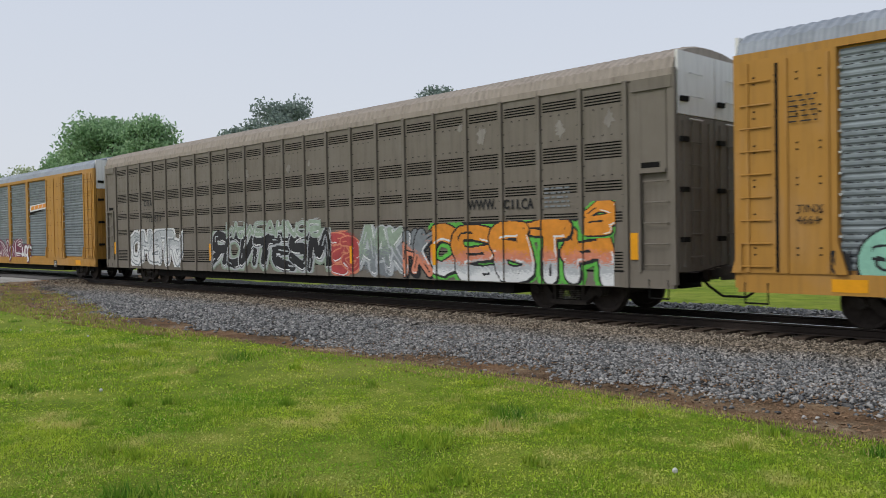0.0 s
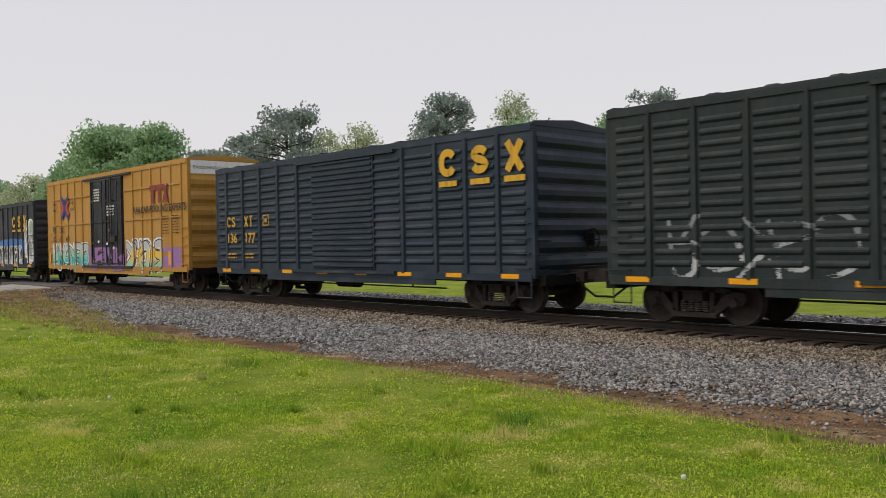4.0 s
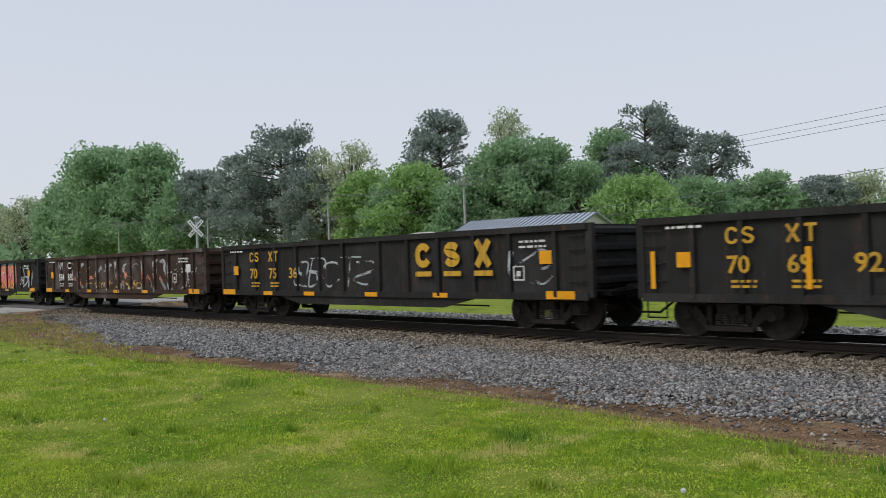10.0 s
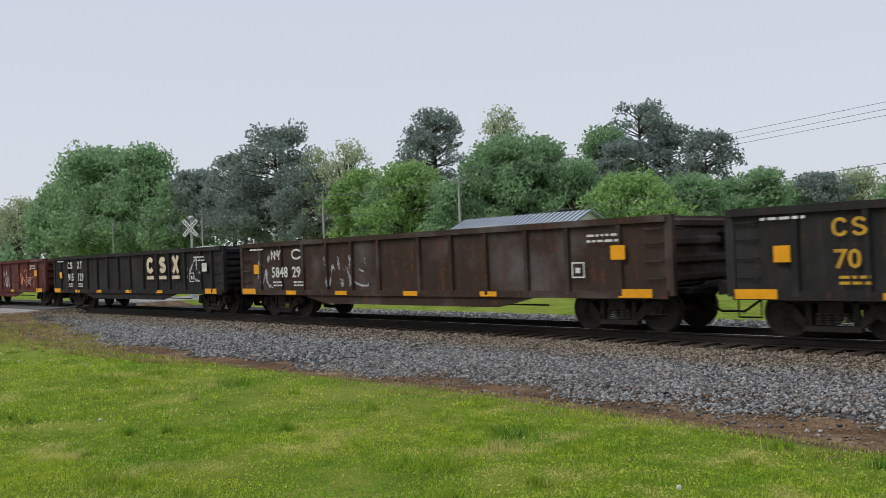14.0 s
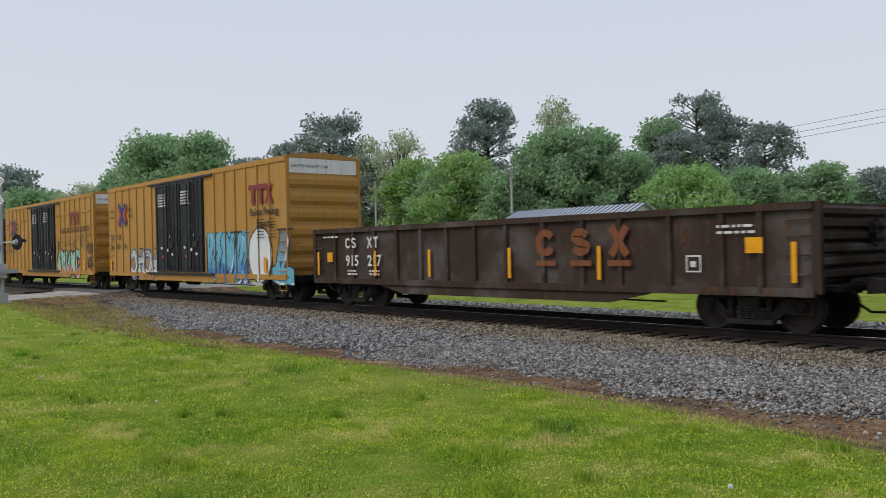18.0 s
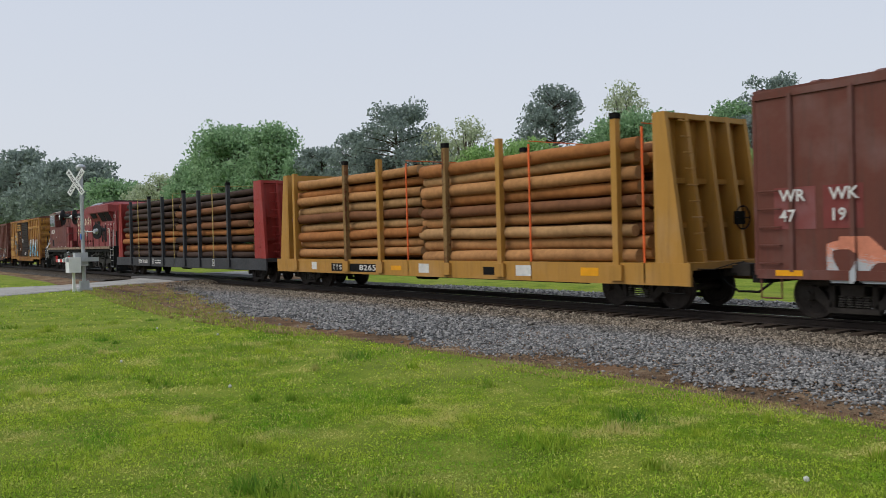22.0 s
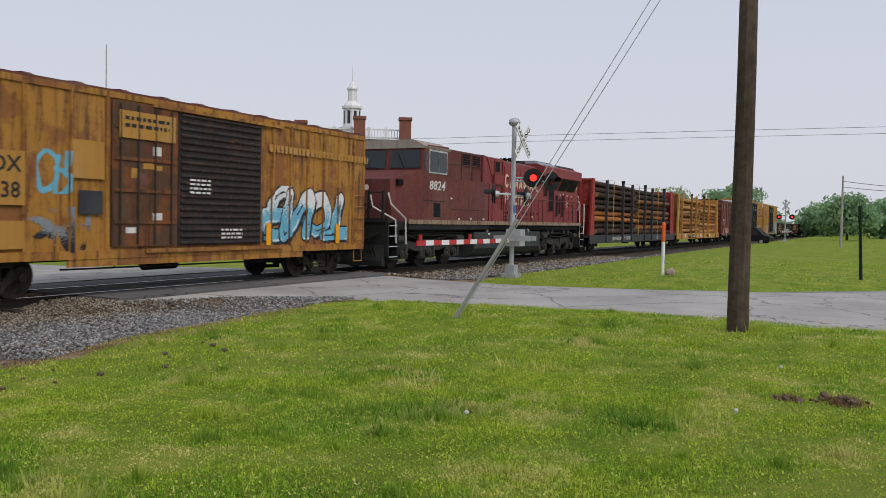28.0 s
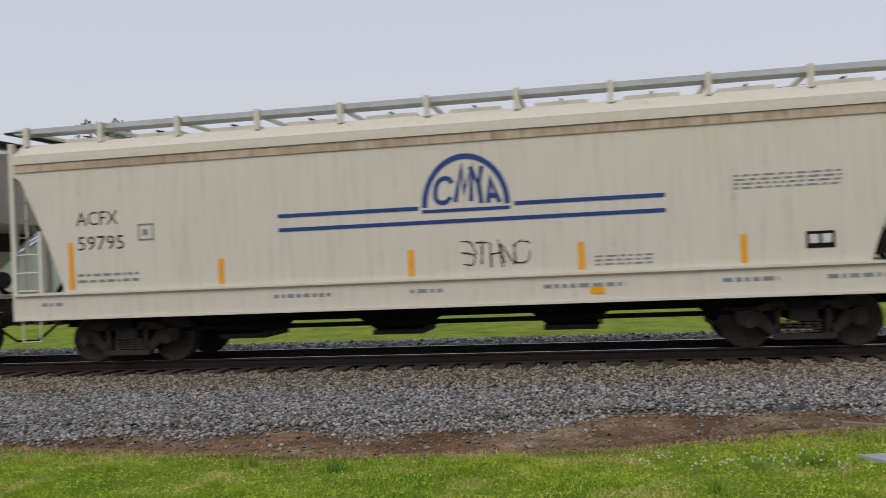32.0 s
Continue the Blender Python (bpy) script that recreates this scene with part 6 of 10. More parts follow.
def log_flat(label, deck_mat, bulk_mat, stakes, stake_mats, xl, xr, ladder_side, straps, dark, strap_mat, z_load=4.05, deep=(0.0, 0.0), rib=(0.16, 0.5)):
    car, half, rng = start_car("log_flatcar", label)
    L = half - 0.55
    underframe(car, L, 0.75, trucks=L - 1.9, half=half)
    part("deck", boxes((-L, L, -SIDE + 0.02, SIDE - 0.02, 0.92, 1.08)), deck_mat, car)
    part("side_sill", boxes((-L, L, -SIDE - 0.02, -SIDE + 0.06, 0.58, 1.08), (-L, L, SIDE - 0.06, SIDE + 0.02, 0.58, 1.08)), deck_mat, car)
    for s in (-1, 1):
        xa = xl if s < 0 else xr
        bk = part("bulkhead", boxes((xa - 0.04, xa + 0.04, -1.5, 1.5, 1.08, 4.42)), bulk_mat, car)
        for y in (-1.45, -0.75, 0.0, 0.75, 1.45):
            bm = bmesh.new()
            extrude_y(bm, [(xa + s * 0.04, 4.42), (xa + s * rib[0], 4.42), (xa + s * rib[1], 1.08), (xa + s * 0.04, 1.08)], y - 0.06, y + 0.06)
            part("bulkhead_rib", bm, bulk_mat, bk)
        d = deep[s > 0]
        for y in (-1.46, 1.46) if d else ():
            side = extrude_y(bmesh.new(), [(xa, 1.08), (xa - s * d, 1.08), (xa - s * d * 0.9, 4.42), (xa, 4.42)], y - 0.03, y + 0.03)
            part("bulkhead_side", side, bulk_mat, bk)
            for z in (1.6, 2.6, 3.6):
                part("side_rib", boxes((*sorted((xa - s * d * 0.85, xa - s * 0.05)), y - 0.05, y + 0.05, z - 0.04, z + 0.04)), bulk_mat, bk)
        for z in (1.9, 2.9, 4.35):
            part("bulkhead_beam", boxes((*sorted((xa + s * 0.04, xa + s * rib[0])), -1.5, 1.5, z - 0.06, z + 0.06)), bulk_mat, bk)
        for i in range(9):
            z = 1.35 + 0.36 * i
            q = xa + s * (rib[1] + (rib[0] - rib[1]) * i / 9 + 0.05)
            part("ladder_rung", rods(0.018, ((q, -1.15, z), (q, -0.78, z)), seg=5), bulk_mat, bk)
        brake_wheel(car, xa + s * 0.55, s, 0.7, 2.05, BLACK) if s > 0 else None
        stirrup(car, s * (L - 0.4), BLACK)
    for i, x in enumerate(stakes):
        for y in (-SIDE, SIDE):
            st = part("stake", boxes((x - 0.085, x + 0.085, y - 0.08, y + 0.08, 0.66, 4.42)), stake_mats[i % len(stake_mats)], car)
            part("stake_pocket", boxes((x - 0.19, x + 0.19, y - 0.11, y + 0.11, 0.66, 1.02)), deck_mat, st)
            if stake_mats[0] is not deck_mat or i % 2:
                part("stake_cap", boxes((x - 0.095, x + 0.095, y - 0.09, y + 0.09, 4.42, 4.56)), BLACK, st)
    zone = (xl + 0.1 + deep[0], xr - 0.1 - deep[1])
    mid = (zone[0] + zone[1]) / 2
    kinds = []
    for k in range(14):
        ln = (zone[1] - zone[0]) / 2 - rng.uniform(0.0, 0.7)
        me = log_mesh(ln, rng.uniform(0.145, 0.175), k + (50 if dark else 0))
        b = BARKS[3] if dark and k < 3 else BARKS[rng.choice([2, 3, 2, 1, 2, 3] if dark else [0, 1, 0, 4, 1, 2, 0])]
        me.materials.append(b)
        me.materials.append(CUT)
        kinds.append((me, ln))
    rows = 9
    for r in range(rows):
        n = 9 if r % 2 == 0 else 8
        for c in range(n):
            if 1 < c < n - 2 and r < rows - 2:
                continue
            for s in (-1, 1):
                if r == rows - 1 and rng.random() < 0.2:
                    continue
                me, ln = rng.choice(kinds)
                if dark and r > rows - 3:
                    me, ln = kinds[(r + c) % 3]
                lg = new("log", me)
                lg.parent = car
                x = mid + s * (ln / 2 + 0.05) + rng.uniform(-0.15, 0.15)
                yy = (c - (n - 1) / 2) * 0.335
                zz = 1.27 + r * (z_load - 1.35) / (rows - 0.5) + rng.uniform(-0.02, 0.02) + 0.05 * math.sin(x)
                lg.matrix_local = Matrix.Translation((x, yy, zz)) @ Euler((rng.uniform(0, 6), rng.uniform(-0.008, 0.008), rng.uniform(-0.006, 0.006))).to_matrix().to_4x4()
    for x in straps:
        part("strap", boxes((x - 0.022, x + 0.022, -SIDE - 0.02, -SIDE + 0.01, 0.62, z_load + 0.05), (x - 0.022, x + 0.022, -SIDE, SIDE, z_load + 0.12, z_load + 0.14)), strap_mat, car)
    return car, L, rng


# ---- covered hoppers ----
RUSTY_LEDGE = paint("rusty_ledge", (0.50, 0.42, 0.31), 0.6, 0.25, 0.65, fade=0.05, dirt_color=(0.16, 0.085, 0.045), patch=0.3)


def hopper(label, mat, sill_mat, number, code, hops, ends, sill, logo=None, eave=4.06, top=4.45, ribs=False, gr=(), seed=0, strips=()):
    car, half, rng = start_car("covered_hopper", label)
    L = half - 0.72
    underframe(car, L, 0.92, gear=False, half=half)
    zs0, zs1 = sill
    part("side_sill", boxes((-L, L, -SIDE - 0.02, -SIDE + 0.12, zs0, zs1), (-L, L, SIDE - 0.12, SIDE + 0.02, zs0, zs1)), sill_mat, car)
    part("sill_flange", boxes((-L, L, -SIDE - 0.075, -SIDE - 0.02, zs1 - 0.05, zs1), (-L, L, -SIDE - 0.06, -SIDE - 0.02, zs0, zs0 + 0.05)), sill_mat, car)
    xb = L - ends[0]
    # the tank: its lower ends slope in over the trucks
    xs = [(-L + 0.05, 2.75 if ends[1] else 2.6), (-xb, zs1), (xb, zs1), (L - 0.05, 2.75 if ends[1] else 2.6)]
    bm = bmesh.new()
    side = []
    bulge = 0.0
    for s in (-1, 1):
        arc = [(xb + (L - 0.2 - xb) * math.cos(a), zs1 + (2.95 - zs1) * math.sin(a) ** 1.1) if not ends[1] else (L - 0.2 - (L - 0.2 - xb) * math.sin(a), zs1 + (2.85 - zs1) * math.cos(a)) for a in [math.pi / 2 * q / 8 for q in range(9)]]
        arc = arc if ends[1] else [(xb + (L - 0.2 - xb) * q / 8, zs1 + ((3.7 if logo else 2.95) - zs1) * (q / 8) ** 0.9) for q in range(8, -1, -1)]
        zt = 3.78 if logo else 3.0
        pts = [(-L + 0.05, eave), (-L + 0.05, zt)] + [(-p, q) for p, q in arc] + arc[::-1] + [(L - 0.05, zt), (L - 0.05, eave)]
        side.append([bm.verts.new((x, s * SIDE, z)) for x, z in pts])
    bm.faces.new(side[0])
    bm.faces.new(side[1][::-1])
    k = len(side[0])
    for i in range(k):
        bm.faces.new((side[0][i], side[1][i], side[1][(i + 1) % k], side[0][(i + 1) % k]))
    part("tank", bm, mat, car)
    bm = bmesh.new()
    prof = [(-SIDE, eave), (-SIDE - 0.03, eave + 0.02), (-SIDE - 0.03, eave + 0.10), (-1.25, top - 0.06), (-0.6, top), (0.6, top), (1.25, top - 0.06), (SIDE + 0.03, eave + 0.10), (SIDE, eave)]
    extrude_x(bm, prof, -L + 0.05, L - 0.05)
    part("roof", bm, mat, car)
    if ribs:
        for z in (eave - 0.12, eave - 0.2, eave + 0.02):
            part("side_bead", boxes((-L + 0.08, L - 0.08, -SIDE - 0.035, -SIDE, z - 0.018, z + 0.018)), mat, car)
    else:
        part("side_bead", boxes((-L + 0.08, L - 0.08, -SIDE - 0.05, -SIDE, eave - 0.08, eave + 0.02)), mat, car)
        if logo:
            part("eave_ledge", boxes((-L + 0.1, L - 0.1, -SIDE - 0.025, -SIDE, eave - 0.24, eave - 0.09)), RUSTY_LEDGE, car, "rust-streaked ledge under the eave")
    # running boards along the roof on brackets
    for y in (-1.05, 1.05):
        part("running_board", boxes((-L - 0.1, L + 0.1, y - 0.22, y + 0.22, top + 0.17, top + 0.27)), SPRAY["silver"] if not ribs else DECK_GREY, car)
    n = 10
    for i in range(n + 1):
        x = -L + 0.2 + (2 * L - 0.4) * i / n
        bm = bmesh.new()
        box(bm, x - 0.05, x + 0.05, -1.36, -1.28, top - 0.10, top + 0.29)
        box(bm, x - 0.04, x + 0.04, -1.3, 1.3, top + 0.16, top + 0.22)
        part("board_bracket", bm, mat, car)
        if i < n:
            part("hatch", boxes((x + 0.25, x + 1.25, -0.42, 0.42, top, top + 0.16)), mat, car)
            part("hatch_latch", rods(0.02, ((x + 0.75, -0.5, top + 0.18), (x + 0.75, -0.2, top + 0.2))), BLACK, car)
    for s in (-1, 1):
        x = s * (L + 0.02)
        part("end_crosswalk", boxes((*sorted((s * (L - 0.15), s * (L + 0.35))), -1.27, 1.27, top + 0.20, top + 0.24)), IRON, car)
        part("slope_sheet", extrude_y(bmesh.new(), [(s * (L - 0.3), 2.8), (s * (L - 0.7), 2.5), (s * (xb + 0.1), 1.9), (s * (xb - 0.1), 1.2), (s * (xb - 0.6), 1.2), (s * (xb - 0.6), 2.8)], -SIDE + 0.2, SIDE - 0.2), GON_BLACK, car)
        part("end_platform", boxes((*sorted((s * (L + 0.12), s * xb)), -SIDE + 0.12, SIDE - 0.12, zs1 - 0.12, zs1 - 0.04)), sill_mat, car)
        for y in (-SIDE + 0.04, SIDE - 0.04):
            part("corner_post", boxes((*sorted((x - s * 0.07, x + s * 0.03)), y - 0.05, y + 0.05, zs0, top - 0.05)), mat, car)
            part("inner_post", boxes((*sorted((s * (L - 0.62), s * (L - 0.54))), y - 0.04, y + 0.04, zs1, 2.68)), mat, car)
        for i in range(9):
            z = zs1 + 0.05 + i * 0.36
            if z < 2.4:
                part("ladder_rung", rods(0.016, ((x - s * 0.04, -SIDE + 0.02, z), (s * (L - 0.58), -SIDE + 0.02, z)), seg=5), mat, car)
            part("end_rung", rods(0.016, ((x + s * 0.04, -1.5, z), (x + s * 0.04, -1.05, z)), seg=5), mat, car)
        part("ladder_rail", boxes((*sorted((x + s * 0.02, x + s * 0.06)), -1.07, -1.03, zs1, top + 0.2)), mat, car)
        for q in (-0.6, 0.6):
            part("end_brace", rods(0.05, ((s * (L - 0.1), q, 1.2), (s * (xb + 0.3), q, 2.2))), BLACK, car)
        part("air_reservoir", rods(0.2, ((s * (L - 0.75), -0.9, zs1 + 0.28), (s * (L - 0.75), 0.9, zs1 + 0.28)), seg=12), IRON, car)
        part("sill_step", path_rod(0.022, [(s * (L - 0.15), -SIDE, zs0), (s * (L - 0.15), -SIDE, 0.5), (s * (L - 0.55), -SIDE, 0.5), (s * (L - 0.55), -SIDE, zs0)], 5), sill_mat, car)
        brake_wheel(car, s * (L - 0.1), s, 0.75, 1.95, BLACK) if s < 0 else None
    for x in hops:
        bm = bmesh.new()
        A = [bm.verts.new((x + a, b, zs0 + 0.1)) for a, b in ((-1.0, -1.2), (1.0, -1.2), (1.0, 1.2), (-1.0, 1.2))]
        B = [bm.verts.new((x + a, b, 0.45)) for a, b in ((-0.42, -0.5), (0.42, -0.5), (0.42, 0.5), (-0.42, 0.5))]
        for i in range(4):
            bm.faces.new((A[i], A[(i + 1) % 4], B[(i + 1) % 4], B[i]))
        bm.faces.new(A)
        bm.faces.new(B[::-1])
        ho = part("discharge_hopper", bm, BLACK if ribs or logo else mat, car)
        part("outlet_gate", boxes((x - 0.5, x + 0.5, -0.62, 0.62, 0.38, 0.47)), IRON, ho)
        part("gate_shaft", rods(0.03, ((x + 0.55, -0.8, 0.5), (x + 0.55, 0.6, 0.5))), IRON, ho)
    if logo:
        part("train_pipe", rods(0.05, ((-L + 2.8, -0.8, 0.62), (L - 2.8, -0.8, 0.62))), BLACK, car)
    y = -SIDE - 0.004
    lettering(car, code, -xb + 0.30, 2.74 if logo else 2.6, 0.27, T_BLACK, y, 0.9, False)
    lettering(car, number, -xb + 0.30, 2.26 if logo else 2.14, 0.27, T_BLACK, y, 1.0, False)
    route_sign(car, -xb + 1.62, 2.4, 0.32, y, SPRAY["grey"])
    bars(car, -xb + 0.30, 1.75, 1.3, 2, SPRAY["grey"], rng, 0.05, 0.12, y)
    bars(car, L - 3.2, 2.95, 1.7, 4, SPRAY["grey"], rng, 0.03, 0.07, y)
    bars(car, 2.9, 1.7, 1.0, 3, SPRAY["grey"], rng, 0.03, 0.07, y)
    plates(car, "label_box", BLACK, [(L - 2.1, L - 1.65, 1.7, 1.98)], y)
    plates(car, "label_print", T_WHITE, [(L - 2.05, L - 1.9, 1.78, 1.93), (L - 1.85, L - 1.7, 1.78, 1.93)], y - 0.005, 0.002)
    for i, x in enumerate(strips or [-xb + 0.12 + (2 * xb - 0.24) * q / 5 for q in range(6)]):
        plates(car, "reflector_strip", AMBER, [(x - 0.055, x + 0.055, 1.5, 2.42 if i in (0, 5) else 1.98)], y)
    r = [(-L + 0.6, -L + 1.1), (-3, -1.9), (-0.4, 0.2), (2, 3.4), (5.0, 5.9), (L - 1.8, L - 0.9)]
    for a, b in r:
        bars(car, a, (zs0 + zs1) / 2, b - a, 1, SPRAY["grey"], rng, 0.07, 0.1, -SIDE - 0.023)
    plates(car, "reflector_strip", AMBER, [(2.8, 3.05, zs0 + 0.15, zs0 + 0.27)], -SIDE - 0.024)
    for k, (x0, x1, z0, z1, n, fill, line, halo, back, w) in enumerate(gr):
        graffiti(car, [], x0, x1, z0, z1, n, fill, line, halo, back, 300 + seed * 11 + k, w, 0.03 if w > 0.05 else 0.016)
    if logo:
        cx, cz, ro = 0.68, 2.72, 0.75
        arc = [(cx + ro * math.cos(math.pi * i / 20), cz + 1.18 * ro * math.sin(math.pi * i / 20)) for i in range(21)]
        part("dome_emblem_arc", ribbon(bmesh.new(), arc, 0.10, y), T_BLUE, car)
        for k, q, w, h in (("open_ring", -0.62, 0.40, 0.52), ("crest", -0.24, 0.40, 0.70), ("fork", 0.14, 0.30, 0.66), ("wedge", 0.36, 0.30, 0.42)):
            plain_shape(car, "dome_emblem_shape", k, cx + q, cz + 0.03, w, h, y, T_BLUE, 0.085, 0.12 if q < 0 else -0.12)
        plates(car, "blue_stripe", T_BLUE, [(-2.87, -0.18, 2.68, 2.75), (1.55, 4.13, 2.68, 2.75), (-2.87, 4.13, 2.42, 2.49), (-0.12, 1.48, 2.62, 2.68)], y)
    return car, L, rng


# ---- the locomotive in the middle of the train ----
GLASS = plain("cab_glass", (0.03, 0.04, 0.045), 0.06, 0.0, 0.1, 2, 0)
STEEL_RAIL = plain("handrail_white", (0.62, 0.60, 0.55), 0.5, 0, 0.2)
LOCO_DULL = paint("loco_dull_red", (0.135, 0.036, 0.033), 0.8, 0.15, 0.65, fade=0.06, dirt_color=(0.04, 0.026, 0.022), patch=0.25)
SOOT = paint("sooty_roof", (0.05, 0.038, 0.036), 0.6, 0.2, 0.8, fade=0.05)
LOCO_GEAR = paint("loco_gear_grey", (0.046, 0.047, 0.041), 0.5, 0.15, 0.75, fade=0.04)
EDGE_TAN = paint("worn_edge_tan", (0.29, 0.22, 0.15), 0.9, 0.8, 0.75, fade=0.05)
RAIL_DARK = plain("handrail_dark_red", (0.085, 0.03, 0.027), 0.6, 0, 0.3)
GRILLE = plain("radiator_mesh", (0.015, 0.015, 0.016), 0.8, 0, 0.4, 30)


def loco_truck(car, x):
    bm = bmesh.new()
    for s in (-1, 1):
        ya, yb = sorted((s * 1.0, s * 1.16))
        extrude_y(bm, [(-2.85, 0.98), (-2.6, 1.04), (-1.3, 0.98), (-0.7, 0.92), (0.7, 0.92), (1.3, 0.98), (2.6, 1.04), (2.85, 0.98), (2.85, 0.80), (2.5, 0.74), (1.35, 0.72), (1.0, 0.62), (-1.0, 0.62), (-1.35, 0.72), (-2.5, 0.74), (-2.85, 0.80)], ya, yb)
        for q in (-2.1, 0, 2.1):
            extrude_y(bm, [(q - 0.34, 0.76), (q - 0.4, 0.52), (q - 0.62, 0.40), (q - 0.62, 0.33), (q + 0.62, 0.33), (q + 0.62, 0.40), (q + 0.4, 0.52), (q + 0.34, 0.76)], ya + 0.03, yb + 0.02)
    t = part("truck", bm, LOCO_GEAR, car)
    t.location.x = x
    for q in (-2.1, 0, 2.1):
        bm = tube(bmesh.new(), (q, -1.14, 0.55), (q, -1.27, 0.55), 0.16, 14)
        tube(bm, (q, -1.27, 0.55), (q, -1.31, 0.55), 0.085, 10)
        part("axle_box", bm, LOCO_GEAR, t)
        part("damper", rods(0.045, ((q + 0.27, -1.24, 0.5), (q + 0.4, -1.24, 0.98)), seg=8), LOCO_GEAR, t)
        for d in (-0.5, 0.5):
            sp = bmesh.new()
            for k in range(6):
                tube(sp, (q + d, -1.11, 0.42 + k * 0.055), (q + d, -1.11, 0.452 + k * 0.055), 0.095, 9)
            tagged(part("coil_spring", sp, SPRING, t), kind="stuff")
    for q in (-2.35, 2.35):
        part("brake_cylinder", rods(0.14, ((q - 0.32, -1.3, 1.06), (q + 0.28, -1.3, 1.06)), seg=12), LOCO_GEAR, t)
        part("cylinder_bracket", boxes((q - 0.1, q + 0.1, -1.3, -1.1, 0.85, 1.0)), LOCO_GEAR, t)
        part("brake_shoe", boxes((q - 0.72, q - 0.6, -1.2, -1.05, 0.34, 0.72)), IRON, t)
    part("brake_pipe", path_rod(0.02, [(-2.6, -1.3, 1.2), (-1.6, -1.3, 1.18), (-0.9, -1.28, 1.04), (0.2, -1.28, 1.02), (1.2, -1.3, 1.12), (2.5, -1.3, 1.2)]), LOCO_GEAR, t)
    part("sand_pipe", path_rod(0.022, [(-2.8, -1.1, 1.4), (-2.85, -1.1, 0.8), (-2.7, -0.9, 0.3)]), BLACK, t)
    part("sand_pipe", path_rod(0.022, [(2.8, -1.1, 1.4), (2.85, -1.1, 0.8), (2.7, -0.9, 0.3)]), BLACK, t)
    for q in (-2.1, 0, 2.1):
        add_wheelset(t, q, 0.533)


def locomotive():
    car, half, rng = start_car("diesel_locomotive", "faded red diesel locomotive with cream lettering and grey running gear", "locomotive")
    for s in (-1, 1):
        loco_truck(car, s * 7.2 + (0.1 if s > 0 else 0))
        add_coupler(car, s * 10.3, s)
    part("frame", boxes((-10.0, 10.4, -1.40, 1.40, 1.42, 1.70), (-9.0, 9.0, -0.6, 0.6, 0.75, 1.42)), LOCO_GREY, car)
    part("walkway", boxes((-2.4, 10.4, -1.54, -1.18, 1.70, 1.76), (-2.4, 10.4, 1.18, 1.54, 1.70, 1.76)), LOCO_GREY, car)
    part("walkway_edge", boxes((-9.4, 10.15, -1.56, -1.54, 1.62, 1.78)), EDGE_TAN, car, "worn tan edge of the walkway")
    # long hood with its row of doors
    part("hood", boxes((-0.2, 4.5, -1.16, 1.16, 1.76, 4.46)), LOCO_RED, car)
    for i in range(9):
        x = 0.0 + i * 0.48
        d = part("hood_door", boxes((x + 0.012, x + 0.468, -1.195, -1.16, 1.9, 4.30)), LOCO_RED, car)
        part("door_handle", boxes((x + 0.36, x + 0.42, -1.22, -1.195, 2.12, 2.24)), BLACK, d)
        part("door_handle", boxes((x + 0.36, x + 0.42, -1.22, -1.195, 3.72, 3.84)), BLACK, d)
    part("hood_roof", extrude_x(bmesh.new(), [(-1.16, 4.46), (-0.85, 4.60), (0.85, 4.60), (1.16, 4.46)], -0.2, 4.5), LOCO_DULL, car)
    horn = part("horn_cluster", boxes((2.2, 2.9, -0.5, 0.1, 4.60, 4.66)), BLACK, car)
    for k, (a, b) in enumerate(((-0.42, 0.5), (-0.2, 0.62), (0.02, 0.45))):
        bm = tube(bmesh.new(), (2.5 - b * 0.5, a, 4.80), (2.5 + b * 0.5, a, 4.80), 0.045, 8)
        tube(bm, (2.5 + b * 0.5, a, 4.80), (2.5 + b * 0.5 + 0.12, a, 4.80), 0.05, 8, 0.12)
        tube(bm, (2.5, a, 4.64), (2.5, a, 4.80), 0.03, 6)
        part("horn", bm, BLACK, horn)
    part("exhaust_stack", boxes((3.55, 4.2, -0.5, 0.5, 4.58, 4.80)), SOOT, car)
    # stepped front of the hood: dynamic brake and blower housing
    part("blower_hood", boxes((-2.25, -0.2, -1.16, 1.16, 1.76, 4.56)), LOCO_RED, car)
    part("blower_roof", extrude_x(bmesh.new(), [(-1.16, 4.56), (-0.8, 4.66), (0.8, 4.66), (1.16, 4.56)], -2.25, 0.15), LOCO_DULL, car)
    part("hood_seam", boxes((-0.24, -0.16, -1.20, -1.16, 1.76, 4.5)), LOCO_DULL, car)
    f = part("intake_frame", boxes((-1.1, -0.48, -1.19, -1.16, 3.92, 4.5)), LOCO_RED, car)
    part("intake_screen", boxes((-1.03, -0.56, -1.2, -1.19, 3.98, 4.44)), GRILLE, f)
    part("panel_box", boxes((-1.25, -0.3, -1.26, -1.16, 3.42, 3.85)), LOCO_RED, car)
    part("locker", boxes((-2.3, -1.65, -1.5, -1.16, 1.76, 3.35)), LOCO_RED, car)
    part("locker", boxes((-1.6, -0.65, -1.45, -1.16, 1.76, 2.28)), LOCO_RED, car)
    for k in range(3):
        part("locker_step", boxes((-0.62 + 0.18 * k, -0.35 + 0.18 * k, -1.45, -1.18, 2.16 - 0.17 * k, 2.20 - 0.17 * k)), SOOT, car)
    # radiator section with its broad wings
    part("radiator_body", boxes((4.5, 10.55, -1.18, 1.18, 1.76, 4.1)), LOCO_RED, car)
    part("radiator_wing", extrude_x(bmesh.new(), [(-1.18, 3.46), (-1.50, 4.10), (1.50, 4.10), (1.18, 3.46)], 4.85, 9.95), LOCO_RED, car)
